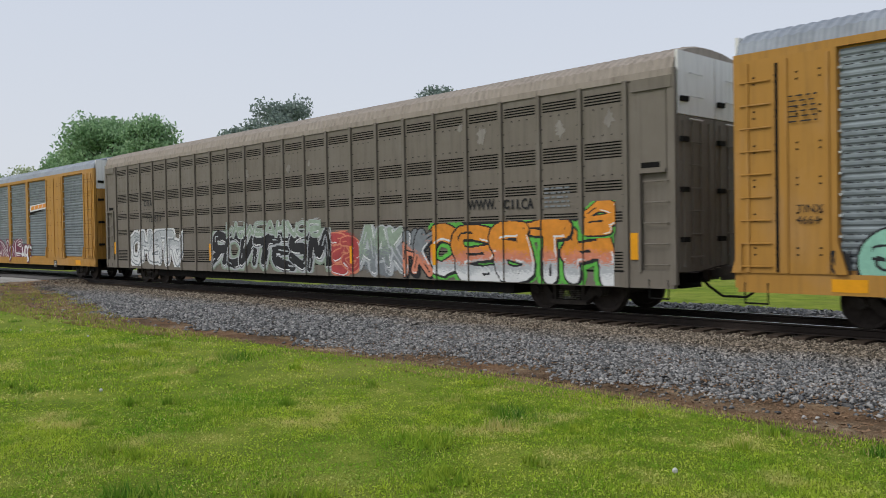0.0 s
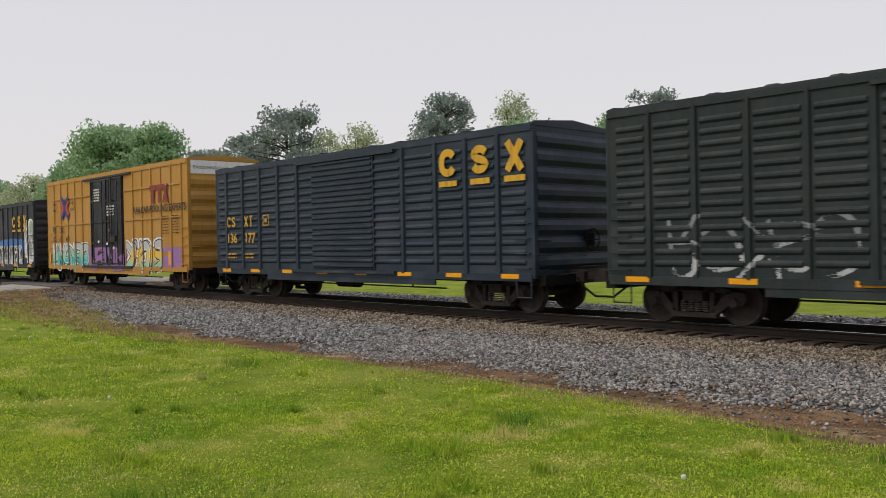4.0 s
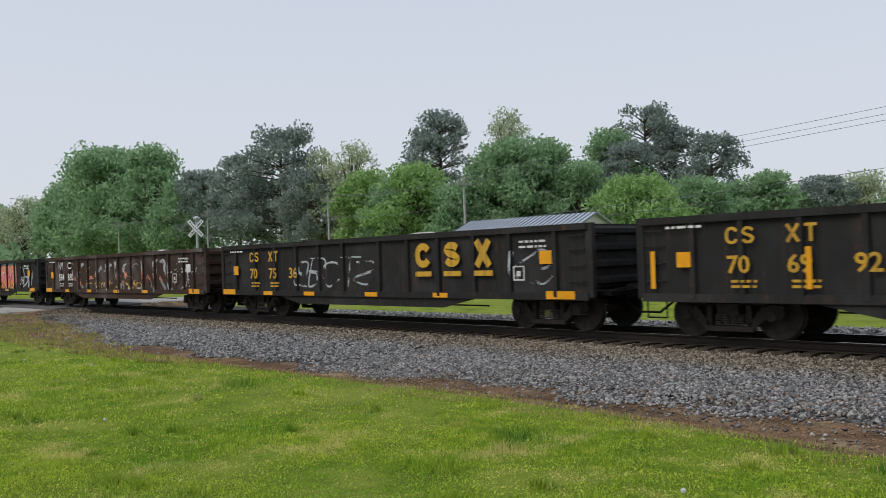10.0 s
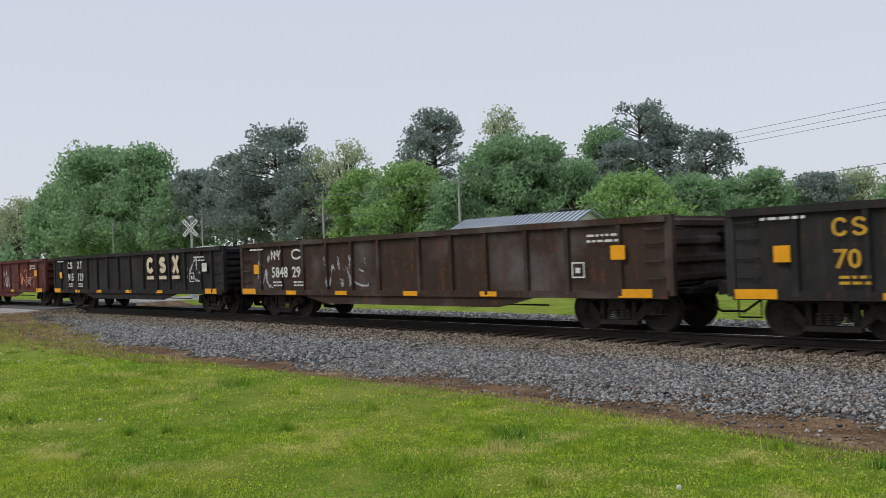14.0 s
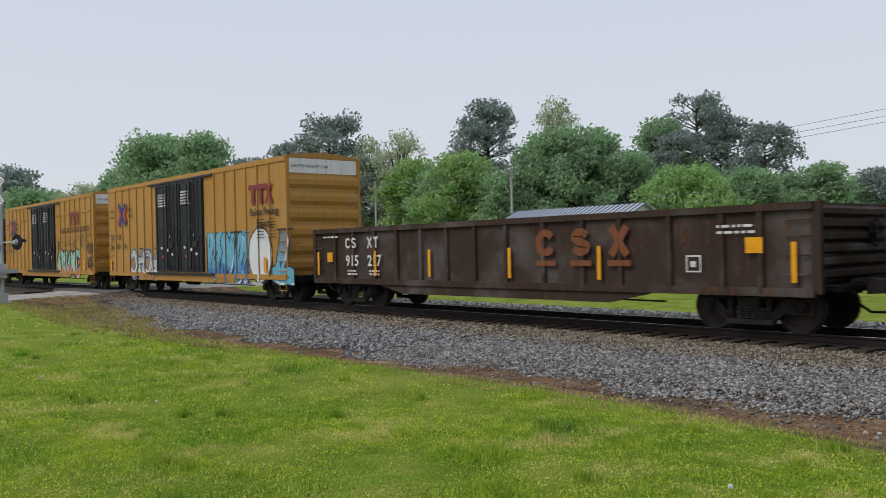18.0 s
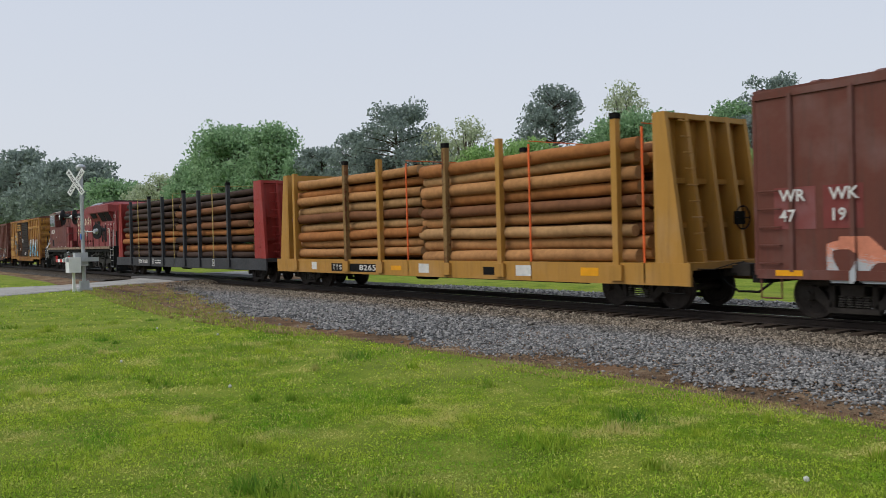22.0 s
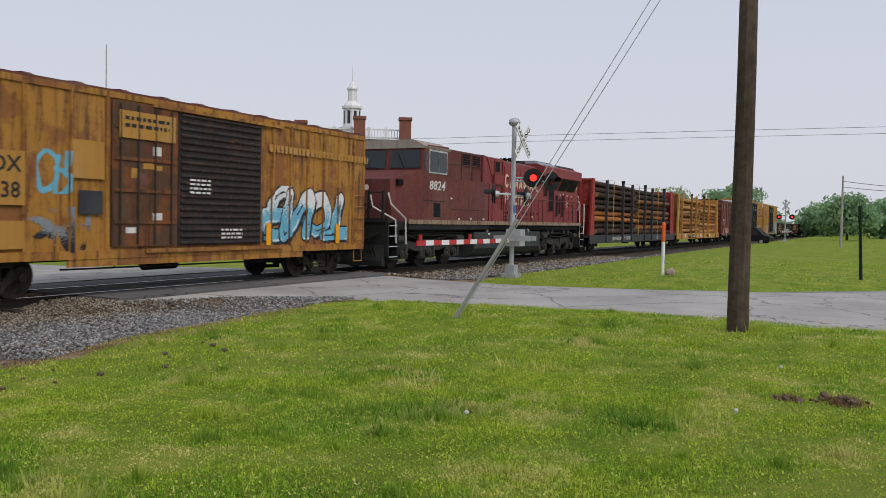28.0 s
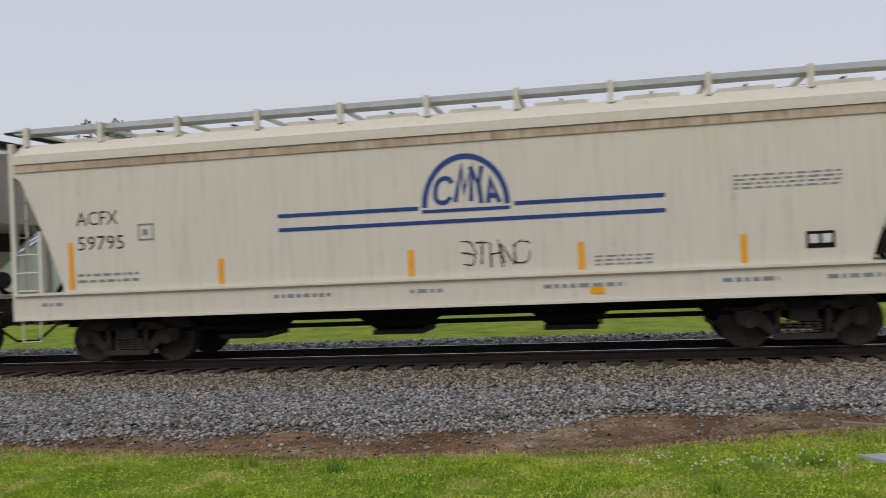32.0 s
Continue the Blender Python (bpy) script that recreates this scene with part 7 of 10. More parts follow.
    part("wing_fascia", extrude_x(bmesh.new(), [(-1.55, 4.10), (-1.56, 4.55), (-1.12, 4.70), (1.12, 4.70), (1.56, 4.55), (1.55, 4.10)], 4.15, 10.1), LOCO_RED, car)
    bm = bmesh.new()
    A = [bm.verts.new((10.1, y, z)) for y, z in ((-1.55, 4.10), (-1.56, 4.55), (-1.12, 4.70), (1.12, 4.70), (1.56, 4.55), (1.55, 4.10))]
    B = [bm.verts.new((10.66, y, z)) for y, z in ((-0.75, 3.95), (-0.75, 4.40), (-0.55, 4.50), (0.55, 4.50), (0.75, 4.40), (0.75, 3.95))]
    for i in range(6):
        bm.faces.new((A[i], A[(i + 1) % 6], B[(i + 1) % 6], B[i]))
    bm.faces.new(B)
    tail = part("wing_tail", bm, LOCO_RED, car)
    for z in (4.08, 4.30):
        bm = tube(bmesh.new(), (10.64, -0.62, z), (10.71, -0.62, z), 0.10, 12)
        hl = part("headlight", bm, BLACK, tail)
        part("headlight_lens", tube(bmesh.new(), (10.71, -0.62, z), (10.72, -0.62, z), 0.07, 12), STEEL_RAIL, hl)
    part("radiator_roof", extrude_x(bmesh.new(), [(-1.3, 4.66), (-0.9, 4.84), (0.9, 4.84), (1.3, 4.66)], 4.4, 7.0), GALV_ROOF, car, "grey sloped radiator roof")
    part("radiator_roof", extrude_x(bmesh.new(), [(-1.15, 4.70), (-1.1, 4.80), (1.1, 4.80), (1.15, 4.70)], 7.1, 9.95), SOOT, car)
    for k in range(13):
        part("roof_hatch", boxes((4.5 + 0.19 * k, 4.64 + 0.19 * k, -0.9, 0.9, 4.84, 4.87)), SOOT, car)
    for a, b, lo, hi in ((5.2, 6.55, 0.45, 0.92), (7.2, 8.42, 0.04, 0.92), (8.55, 9.8, 0.04, 0.92)):
        bm = bmesh.new()
        pt = lambda x, k: (x, -1.185 - 0.325 * k, 3.46 + 0.64 * k)
        v = [bm.verts.new(q) for q in (pt(a + 0.04, lo), pt(b - 0.06, lo), pt(b, hi), pt(a - 0.04, hi))]
        w = [bm.verts.new(q.co + Vector((0, -0.022, -0.01))) for q in v]
        bm.faces.new(w)
        for i in range(4):
            bm.faces.new((v[i], v[(i + 1) % 4], w[(i + 1) % 4], w[i]))
        part("radiator_screen", bm, GRILLE, car)
    for a, b, c, d in ((5.17, 5.61, 3.12, 3.54), (5.85, 6.61, 2.36, 3.56), (6.93, 7.21, 2.10, 3.2), (7.37, 7.64, 2.24, 3.06), (7.81, 8.16, 2.09, 3.22)):
        f = part("louvre_frame", boxes((a - 0.06, b + 0.06, -1.205, -1.18, c - 0.06, d + 0.06)), LOCO_RED, car)
        part("louvre_screen", boxes((a, b, -1.215, -1.205, c, d)), GRILLE, f)
    for a, b in ((8.3, 8.98), (9.04, 9.58)):
        d = part("equipment_door", boxes((a, b, -1.215, -1.18, 1.95, 3.37)), LOCO_RED, car)
        for z in (2.3, 2.66, 3.05):
            part("door_latch", boxes((b - 0.12, b - 0.06, -1.235, -1.215, z, z + 0.09)), BLACK, d)
    ring = [(8.64 + 0.26 * math.cos(a), 2.76 + 0.26 * math.sin(a)) for a in [2 * math.pi * k / 24 for k in range(25)]]
    fan = part("fan_mark", ribbon(bmesh.new(), ring, 0.03, -1.217), T_DKRED, car)
    for k in range(5):
        a = 0.4 + 1.256 * k
        part("fan_blade", ribbon(bmesh.new(), [(8.64 + 0.05 * math.cos(a), 2.76 + 0.05 * math.sin(a)), (8.64 + 0.2 * math.cos(a + 0.3), 2.76 + 0.2 * math.sin(a + 0.3))], 0.05, -1.218), T_CREAM, fan)
    part("rear_wall", boxes((10.55, 10.62, -1.1, 1.1, 1.76, 4.1)), LOCO_DULL, car)
    part("rear_grab", path_rod(0.025, [(10.35, -1.22, 3.3), (10.35, -1.3, 3.28), (10.35, -1.3, 2.5), (10.35, -1.22, 2.48)]), STEEL_RAIL, car)
    # cab and nose
    part("cab", extrude_y(bmesh.new(), [(-8.3, 1.62), (-8.3, 3.6), (-8.2, 4.40), (-7.9, 4.56), (-6.2, 4.60), (-6.2, 1.62)], -1.5, 1.5), LOCO_DULL, car)
    part("cab_roof", extrude_x(bmesh.new(), [(-1.54, 4.50), (-1.05, 4.74), (1.05, 4.74), (1.54, 4.50), (1.5, 4.42), (-1.5, 4.42)], -8.25, -6.1), RACK_ROOF, car, "sun-bleached cab roof")
    bm = bmesh.new()
    A = [bm.verts.new(p) for p in ((-8.3, -1.5, 1.5), (-8.3, 1.5, 1.5), (-8.3, 1.5, 3.62), (-8.3, -1.5, 3.62))]
    B = [bm.verts.new(p) for p in ((-9.97, -1.2, 1.5), (-9.97, 1.2, 1.5), (-9.97, 1.1, 3.2), (-9.97, -1.1, 3.2))]
    for i in range(4):
        bm.faces.new((A[i], A[(i + 1) % 4], B[(i + 1) % 4], B[i]))
    bm.faces.new(A)
    bm.faces.new(B[::-1])
    part("nose", bm, LOCO_DULL, car)
    part("nose_headlight", rods(0.1, ((-10.0, -0.14, 2.9), (-9.95, -0.14, 2.9)), seg=12), STEEL_RAIL, car)
    part("nose_headlight", rods(0.1, ((-10.0, 0.14, 2.9), (-9.95, 0.14, 2.9)), seg=12), STEEL_RAIL, car)
    for y0, y1 in ((-1.35, -0.12), (0.12, 1.35)):
        bm = bmesh.new()
        v = [bm.verts.new(p) for p in ((-8.31, y0, 3.68), (-8.31, y1, 3.68), (-8.22, y1, 4.34), (-8.22, y0, 4.34))]
        w = [bm.verts.new(p.co + Vector((-0.02, 0, 0.005))) for p in v]
        bm.faces.new(w)
        for i in range(4):
            bm.faces.new((v[i], v[(i + 1) % 4], w[(i + 1) % 4], w[i]))
        g = part("windscreen", bm, GLASS, car)
        part("wiper", rods(0.012, ((-8.35, (y0 + y1) / 2, 3.68), (-8.27, (y0 + y1) / 2 + 0.3, 4.2))), BLACK, g)
    for a, b in ((-7.8, -7.15), (-7.08, -6.45)):
        f = part("cab_window", boxes((a - 0.05, b + 0.05, -1.53, -1.5, 3.52, 4.40)), SPRAY["silver"], car)
        part("window_pane", boxes((a, b, -1.54, -1.53, 3.58, 4.34)), GLASS, f)
    part("front_side_window", boxes((-8.16, -7.95, -1.52, -1.5, 3.62, 4.28)), GLASS, car)
    part("cab_door", boxes((-6.14, -5.62, -1.08, -1.05, 3.55, 4.35)), BLACK, car, "dark cab doorway with a rounded window")
    part("cab_side", boxes((-6.2, -2.4, -1.5, 1.5, 1.62, 3.40)), LOCO_DULL, car)
    part("side_skirt", boxes((-9.3, -2.4, -1.52, 1.52, 1.42, 1.64)), LOCO_GREY, car)
    part("cab_lower_grille", boxes((-7.4, -6.9, -1.52, -1.5, 1.9, 2.42)), GRILLE, car)
    part("cab_seam", boxes((-8.2, -6.3, -1.512, -1.5, 2.48, 2.51)), SOOT, car)
    part("cab_seam", boxes((-5.9, -2.5, -1.512, -1.5, 2.20, 2.22)), SOOT, car)
    part("blower_housing", boxes((-6.2, -2.25, -1.05, 1.05, 3.40, 4.62)), LOCO_DULL, car)
    for a, b in ((-4.2, -3.42), (-3.2, -2.42)):
        fr = part("air_intake", boxes((a, b, -1.08, -1.05, 4.0, 4.56)), LOCO_DULL, car)
        for k in range(5):
            part("intake_louvre", boxes((a + 0.05, b - 0.05, -1.10, -1.08, 4.05 + 0.1 * k, 4.12 + 0.1 * k)), GRILLE, fr)
    part("upper_handrail", path_rod(0.022, [(-6.2, -1.46, 4.42), (-2.9, -1.46, 4.55), (-2.5, -1.44, 4.5), (-1.75, -1.4, 3.5), (-1.5, -1.4, 3.3), (-0.7, -1.4, 3.3), (-0.65, -1.4, 2.9)]), RAIL_DARK, car)
    part("upper_handrail", path_rod(0.022, [(-6.2, -1.46, 3.98), (-3.2, -1.46, 4.02), (-2.9, -1.44, 3.95)]), RAIL_DARK, car)
    for x in (-5.0, -4.0, -3.0):
        part("rail_stanchion", rods(0.022, ((x, -1.46, 3.40), (x, -1.46, 4.0 if x != -5.0 else 4.46))), RAIL_DARK, car)
    for i in range(9):
        x = -2.0 + i * 1.55
        part("rail_stanchion", rods(0.024, ((x, -1.5, 1.74), (x, -1.5, 2.86))), RAIL_DARK, car)
    part("walkway_handrail", path_rod(0.022, [(-2.4, -1.5, 2.7), (-1.0, -1.5, 2.84), (9.5, -1.5, 2.9), (9.7, -1.5, 2.94)]), RAIL_DARK, car)
    part("end_handrail", path_rod(0.03, [(9.7, -1.5, 2.94), (9.95, -1.5, 2.95), (10.06, -1.5, 2.8), (10.08, -1.5, 1.8), (10.07, -1.5, 0.98)]), STEEL_RAIL, car)
    part("step_handrail", path_rod(0.03, [(10.95, -1.45, 2.85), (10.88, -1.48, 2.8), (10.85, -1.5, 1.95), (10.78, -1.5, 1.15)]), STEEL_RAIL, car)
    part("nose_handrail", path_rod(0.03, [(-10.05, -1.1, 2.7), (-10.1, -1.25, 2.3), (-9.5, -1.5, 1.8), (-9.45, -1.5, 0.9)]), STEEL_RAIL, car)
    part("nose_handrail", path_rod(0.03, [(-10.9, -0.9, 2.6), (-10.9, -1.0, 2.2), (-10.2, -1.5, 1.75), (-10.15, -1.5, 0.95)]), STEEL_RAIL, car)
    # both ends: steps, platforms, pilots, hoses and cables
    for s in (-1, 1):
        e = 10.15 if s > 0 else 10.0
        for k in range(4):
            part("entry_step", boxes((*sorted((s * (e + 0.08), s * (e + 0.62))), -1.5, -1.05, 0.45 + k * 0.36, 0.49 + k * 0.36)), LOCO_GREY, car)
            part("step_nosing", boxes((*sorted((s * (e + 0.08), s * (e + 0.62))), -1.52, -1.5, 0.46 + k * 0.36, 0.49 + k * 0.36)), SPRAY["silver"], car)
        part("step_well", boxes((*sorted((s * (e - 0.05), s * (e + 0.06))), -1.5, -0.9, 0.4, 1.72)), LOCO_GREY, car)
        part("pilot_plate", boxes((*sorted((s * (e + 0.62), s * (e + 0.7))), -1.5, 1.5, 0.45, 1.80)), LOCO_GREY, car)
        part("end_platform", boxes((*sorted((s * e, s * (e + 0.75))), -1.45, 1.45, 1.66, 1.74)), LOCO_GREY, car)
        part("plow", extrude_y(bmesh.new(), [(s * (e + 0.68), 0.95), (s * (e + 0.85), 0.35), (s * (e + 0.82), 0.16), (s * (e + 0.62), 0.16)], -1.35, 1.35), LOCO_GREY, car)
        for k, y in enumerate((-1.2, -1.05, -0.9, -0.72, -0.55, -0.4)):
            part("air_hose", path_rod(0.026, [(s * (e + 0.7), y, 1.35 - 0.06 * k), (s * (e + 0.95), y + 0.04, 1.2 - 0.05 * k), (s * (e + 1.02), y + 0.1, 0.75), (s * (e + 0.85), y + 0.12, 0.5 + 0.05 * (k % 3))]), BLACK, car)
        for k, y in enumerate((-0.95, -0.6, 0.5)):
            part("jumper_cable", path_rod(0.03, [(s * (e + 0.72), y, 2.3), (s * (e + 1.0), y + 0.1, 2.1), (s * (e + 1.12), y + 0.25, 1.7), (s * (e + 0.95), y + 0.4, 1.45), (s * (e + 0.75), y + 0.45, 1.6)]), BLACK, car)
        for y in (-1.25, -0.68, 0.66, 1.25):
            part("end_rail_post", boxes((*sorted((s * (e + 0.6), s * (e + 0.68))), y - 0.04, y + 0.04, 1.74, 2.75)), LOCO_GREY, car)
        part("end_chain_rail", rods(0.02, ((s * (e + 0.64), -1.25, 2.7), (s * (e + 0.64), -0.68, 2.7)), ((s * (e + 0.64), 0.66, 2.7), (s * (e + 0.64), 1.25, 2.7))), LOCO_GREY, car)
    tank = extrude_x(bmesh.new(), [(-1.45, 0.62), (-1.46, 1.32), (1.46, 1.32), (1.45, 0.62), (1.3, 0.38), (1.05, 0.24), (-1.05, 0.24), (-1.3, 0.38)], -3.7, 4.0)
    part("fuel_tank", tank, paint("tank_grey_green", (0.035, 0.042, 0.038), 0.5, 0.1, 0.6, fade=0.03), car)
    for x in (-2.4, 2.4):
        part("fuel_filler", rods(0.07, ((x, -1.48, 1.34), (x + 0.1, -1.3, 1.45))), SPRAY["silver"], car)
    part("sight_glass", boxes((-0.9, -0.84, -1.475, -1.45, 0.75, 1.22)), T_DKRED, car)
    part("tank_plate", boxes((-2.3, -2.1, -1.475, -1.46, 1.2, 1.27)), T_WHITE, car)
    part("air_hose", path_rod(0.05, [(4.1, -1.3, 0.6), (4.25, -1.35, 1.0), (4.6, -1.3, 1.3), (5.2, -1.25, 1.4)]), BLACK, car)
    for k, z in enumerate((1.22, 1.30, 1.38)):
        part("under_pipe", path_rod(0.025, [(4.0, -1.25 + 0.06 * k, z), (5.5, -1.28 + 0.06 * k, z + 0.03), (7.2, -1.25 + 0.06 * k, z - 0.05), (9.6, -1.2 + 0.06 * k, z + 0.02)]), LOCO_GEAR, car)
        part("under_pipe", path_rod(0.025, [(-9.2, -1.25 + 0.06 * k, z), (-7.2, -1.28 + 0.06 * k, z - 0.03), (-4.2, -1.25 + 0.06 * k, z)]), LOCO_GEAR, car)
    for x in (5.4, 6.1, 7.9, 8.6):
        part("underframe_box", boxes((x, x + 0.35, -1.3, -1.0, 1.18, 1.42)), LOCO_GEAR, car)
    for x in (5.9, 7.0):
        part("walkway_brace", rods(0.025, ((x, -1.5, 1.66), (x - 0.25, -1.1, 1.25))), LOCO_GEAR, car)
    part("air_tank", rods(0.2, ((-3.2, 0.9, 1.2), (2.5, 0.9, 1.2)), seg=12), LOCO_GREY, car)
    # the owner's two words as plain cream shapes, and the running number
    y = -1.20
    x = 0.05
    for i, (k, q) in enumerate((("open_ring", 0.46), ("wedge", 0.44), ("zigzag", 0.40), ("wedge", 0.44), ("bow", 0.40), ("upright", 0.14), ("wedge", 0.44), ("zigzag", 0.40))):
        plain_shape(car, "owner_name", k, x, 3.34, q, 0.62 if i == 0 else 0.50, y, T_CREAM, 0.115)
        x += q + 0.13
    x = 0.07
    for i, (k, q) in enumerate((("flag", 0.44), ("wedge", 0.44), ("open_ring", 0.40), ("upright", 0.14), ("comb", 0.36), ("upright", 0.14), ("open_ring", 0.40))):
        plain_shape(car, "owner_name", k, x, 2.55, q, 0.56 if i == 0 else 0.45, y, T_CREAM, 0.11)
        x += q + 0.12
    lettering(car, "8824", -7.8, 2.92, 0.33, T_WHITE, -1.504, 1.3, True, 0.15)
    lettering(car, "8824", 9.75, 3.66, 0.2, T_WHITE, -1.184, 0.65, True, 0.15)
    part("number_board", boxes((-9.7, -9.4, -1.32, -1.2, 3.0, 3.2)), BLACK, car)
    for a, z in ((-6.0, 2.6), (-5.3, 1.8), (-4.2, 1.82), (-2.95, 1.82), (0.9, 3.25), (4.0, 3.3), (3.4, 2.0), (8.6, 3.2), (9.3, 3.2), (7.5, 3.2), (7.95, 3.28), (1.3, 2.1)):
        plates(car, "small_label", T_WHITE, [(a, a + 0.15, z, z + 0.07)], -1.505 if a < -2.4 else -1.217)


# ---- the consist, from the leading car back ----
def build_train():
    yellow_rack("yellow autorack wagon with galvanised corrugated panels", False)
    taupe_rack()
    yellow_rack("yellow autorack wagon with galvanised panels and maroon graffiti", True)
    L = 7.8
    ps = [-6.6, -5.57, -4.48, -3.37, -2.25, 2.6, 3.4, 4.2, 5.2, 6.2]
    car, L, rng, rel = boxcar("boxcar", "dark green boxcar with a ribbed sliding door and gold blocks", GREEN_DARK, 4.42, (-1.5, 1.5), ps, door_style="slats", ribs=8, wall_ribs=True)
    block_mark(car, 3.9, 3.2, 2.4, 0.9, -SIDE - 0.066, T_CREAM)
    graffiti(car, rel, -6.2, -2.5, 0.95, 2.2, 5, ("silver", "grey"), "", "", "", 41, 0.04, worn=0.4)
    ps = [-6.65, -5.57, -4.48, -3.37, -2.25, 2.8, 4.1, 5.2, 6.3]
    car, L, rng, rel = boxcar("boxcar", "dark navy boxcar with ribbed walls and gold lettering", NAVY, 4.42, (-1.45, 1.6), ps, door_style="slats", ribs=8, wall_ribs=True, post_w=0.16, sill_stripes=8)
    y = -SIDE - 0.066
    block_mark(car, 4.3, 3.15, 2.9, 0.95, y, T_YELLOW)
    code_bars(car, -6.55, 2.4, 0.62, 0.36, ("open_ring", "snake"), y, T_YELLOW)
    code_bars(car, -5.4, 2.4, 0.62, 0.36, ("cross", "post"), y, T_YELLOW)
    lettering(car, "136", -6.58, 1.86, 0.32, T_YELLOW, y, 0, True)
    lettering(car, "177", -5.4, 1.86, 0.32, T_YELLOW, y, 0, True)
    bars(car, -6.5, 1.45, 0.55, 2, T_YELLOW, rng, 0.05, 0.12, y)
    bars(car, -5.35, 1.45, 0.55, 2, T_YELLOW, rng, 0.05, 0.12, y)
    route_sign(car, -4.2, 2.4, 0.36, y, T_YELLOW)
    yellow_boxcar("boxcar", "yellow high-cube boxcar with a black door and teal graffiti", (-1.8, 1.75), 51, ("FB", "OX"), ("50", "67", "47"), ["RAILCAR POOLING EXPERTS"], 2.83, 3.17, 0.27, 4.7,
                  [(-7.0, -2.3, 0.68, 2.06, 6, ("teal", "teal", "mint", "silver"), "black", "white", "", 0.13), (-2.3, 1.95, 0.76, 1.8, 4, ("purple", "purple"), "", "", "", 0.14), (1.9, 5.45, 0.72, 2.15, 5, ("mint", "yellow", "silver"), "black", "white", "", 0.12), (5.4, 7.1, 0.9, 1.75, 1, ("purple",), "", "", "", 0.2)])
    ps = [-6.65, -5.38, -4.52, -3.54, -2.61, 2.45, 3.32, 4.18, 5.0, 5.86, 6.68]
    car, L, rng, rel = boxcar("boxcar", "weathered slate boxcar with blue fading and pale graffiti", SLATE, 4.25, (-1.73, 1.13), ps, door_style="slats", ribs=8, sill_stripes=7)
    y = -SIDE - 0.066
    block_mark(car, 4.25, 2.75, 2.35, 0.85, y, T_YELLOW)
    code_bars(car, -6.9, 2.75, 0.6, 0.3, ("open_ring", "snake"), y, T_YELLOW)
    code_bars(car, -5.3, 2.75, 0.6, 0.3, ("cross", "post"), y, T_YELLOW)
    for i, q in enumerate(("13", "41", "54")):
        lettering(car, q, -7.0 + i * 1.3, 2.2, 0.3, T_CREAM, y, 0, True)
    for g in ((1.6, 6.5, 1.55, 2.4, 5, ("blue",), "", "", "blue", 0.12, 61), (1.2, 5.7, 0.8, 2.0, 7, ("grey", "black"), "white", "silver", "", 0.12, 62), (-1.65, 1.1, 0.9, 2.0, 4, ("white",), "black", "", "", 0.15, 63), (6.1, 7.5, 0.9, 3.4, 3, ("silver", "grey", "sage"), "white", "black", "", 0.09, 64), (-6.6, -5.9, 2.75, 3.75, 4, ("white",), "", "", "", 0.035, 65), (-5.6, -2.8, 1.0, 1.7, 7, ("silver",), "", "", "", 0.05, 66)):
        graffiti(car, rel, *g[:9], g[10], g[9])
    yellow_boxcar("boxcar", "yellow high-cube boxcar with a black door and grey graffiti", (-1.7, 1.95), 71, ("FB", "OX"), ("50", "52", "98"), ["Railcar Pooling Experts"], 3.03, 3.13, 0.33, 4.35,
                  [(-6.0, -1.2, 0.7, 2.2, 5, ("silver", "silver", "grey"), "black", "grey", "", 0.16), (2.1, 6.6, 0.62, 2.2, 6, ("white", "white"), "black", "", "", 0.15)], mark_x=4.35, mark_w=1.8)
    ps = [-7.7, -6.7, -5.7, -4.6, -3.5, -2.4, 3.2, 4.4, 5.5, 6.6, 7.6]
    car, L, rng, rel = boxcar("boxcar", "mineral-red boxcar with a panelled door and pink graffiti", BROWN_RED, 4.98, (-1.45, 1.75), ps, BROWN_RED, WHITE, None, "panel", (), 9, BROWN_RED, 6)
    y = -SIDE - 0.066
    for i, k in enumerate(("double_bow", "zigzag", "snake", "comb")):
        x = 3.3 + i * 1.08
        plain_shape(car, "owner_mark", k, x, 3.1, 0.6, 0.34, y, T_WHITE, 0.085, 0.35)
        poly_plate(car, "mark_underline", T_WHITE, [[(x - 0.1, 2.96), (x + 0.66, 2.96), (x + 0.69, 3.03), (x - 0.07, 3.03)]], y)
    code_bars(car, -7.1, 2.6, 0.6, 0.3, ("double_bow", "zigzag"), y, T_WHITE)
    code_bars(car, -5.92, 2.6, 0.6, 0.3, ("snake", "comb"), y, T_WHITE)
    lettering(car, "726", -7.2, 2.05, 0.32, T_WHITE, y, 0, True)
    lettering(car, "222", -5.97, 2.05, 0.32, T_WHITE, y, 0, True)
    bars(car, -7.2, 1.8, 0.7, 2, T_WHITE, rng, 0.06, 0.13, y)
    route_sign(car, -4.7, 2.1, 0.34, y)
    route_sign(car, 6.5, 1.75, 0.4, y)
    bars(car, -0.9, 4.05, 0.9, 2, T_WHITE, rng, 0.08, 0.14, -SIDE - 0.1)
    plates(car, "label_square", AMBER, [(-7.0, -6.6, 1.15, 1.4), (6.5, 7.1, 1.15, 1.4)], y)
    graffiti(car, rel, -6.1, -1.3, 0.66, 2.05, 5, ("pink", "pink", "coral"), "black", "sky", "", 81, 0.17)
    g = [-7.1, -6.1, -5.0, -3.9, -2.8, -1.7, -0.6, 0.55, 1.8, 3.0, 4.05, 5.3, 6.5, 7.3]
    gn = [-6.9, -5.7, -4.5, -3.3, -2.1, -0.9, 0.75, 1.94, 3.13, 4.4, 5.57, 6.93]
    tag = lambda a, b, c: (a, b, 1.0, 1.9, c, ("silver",), "", "", "", 0.035)
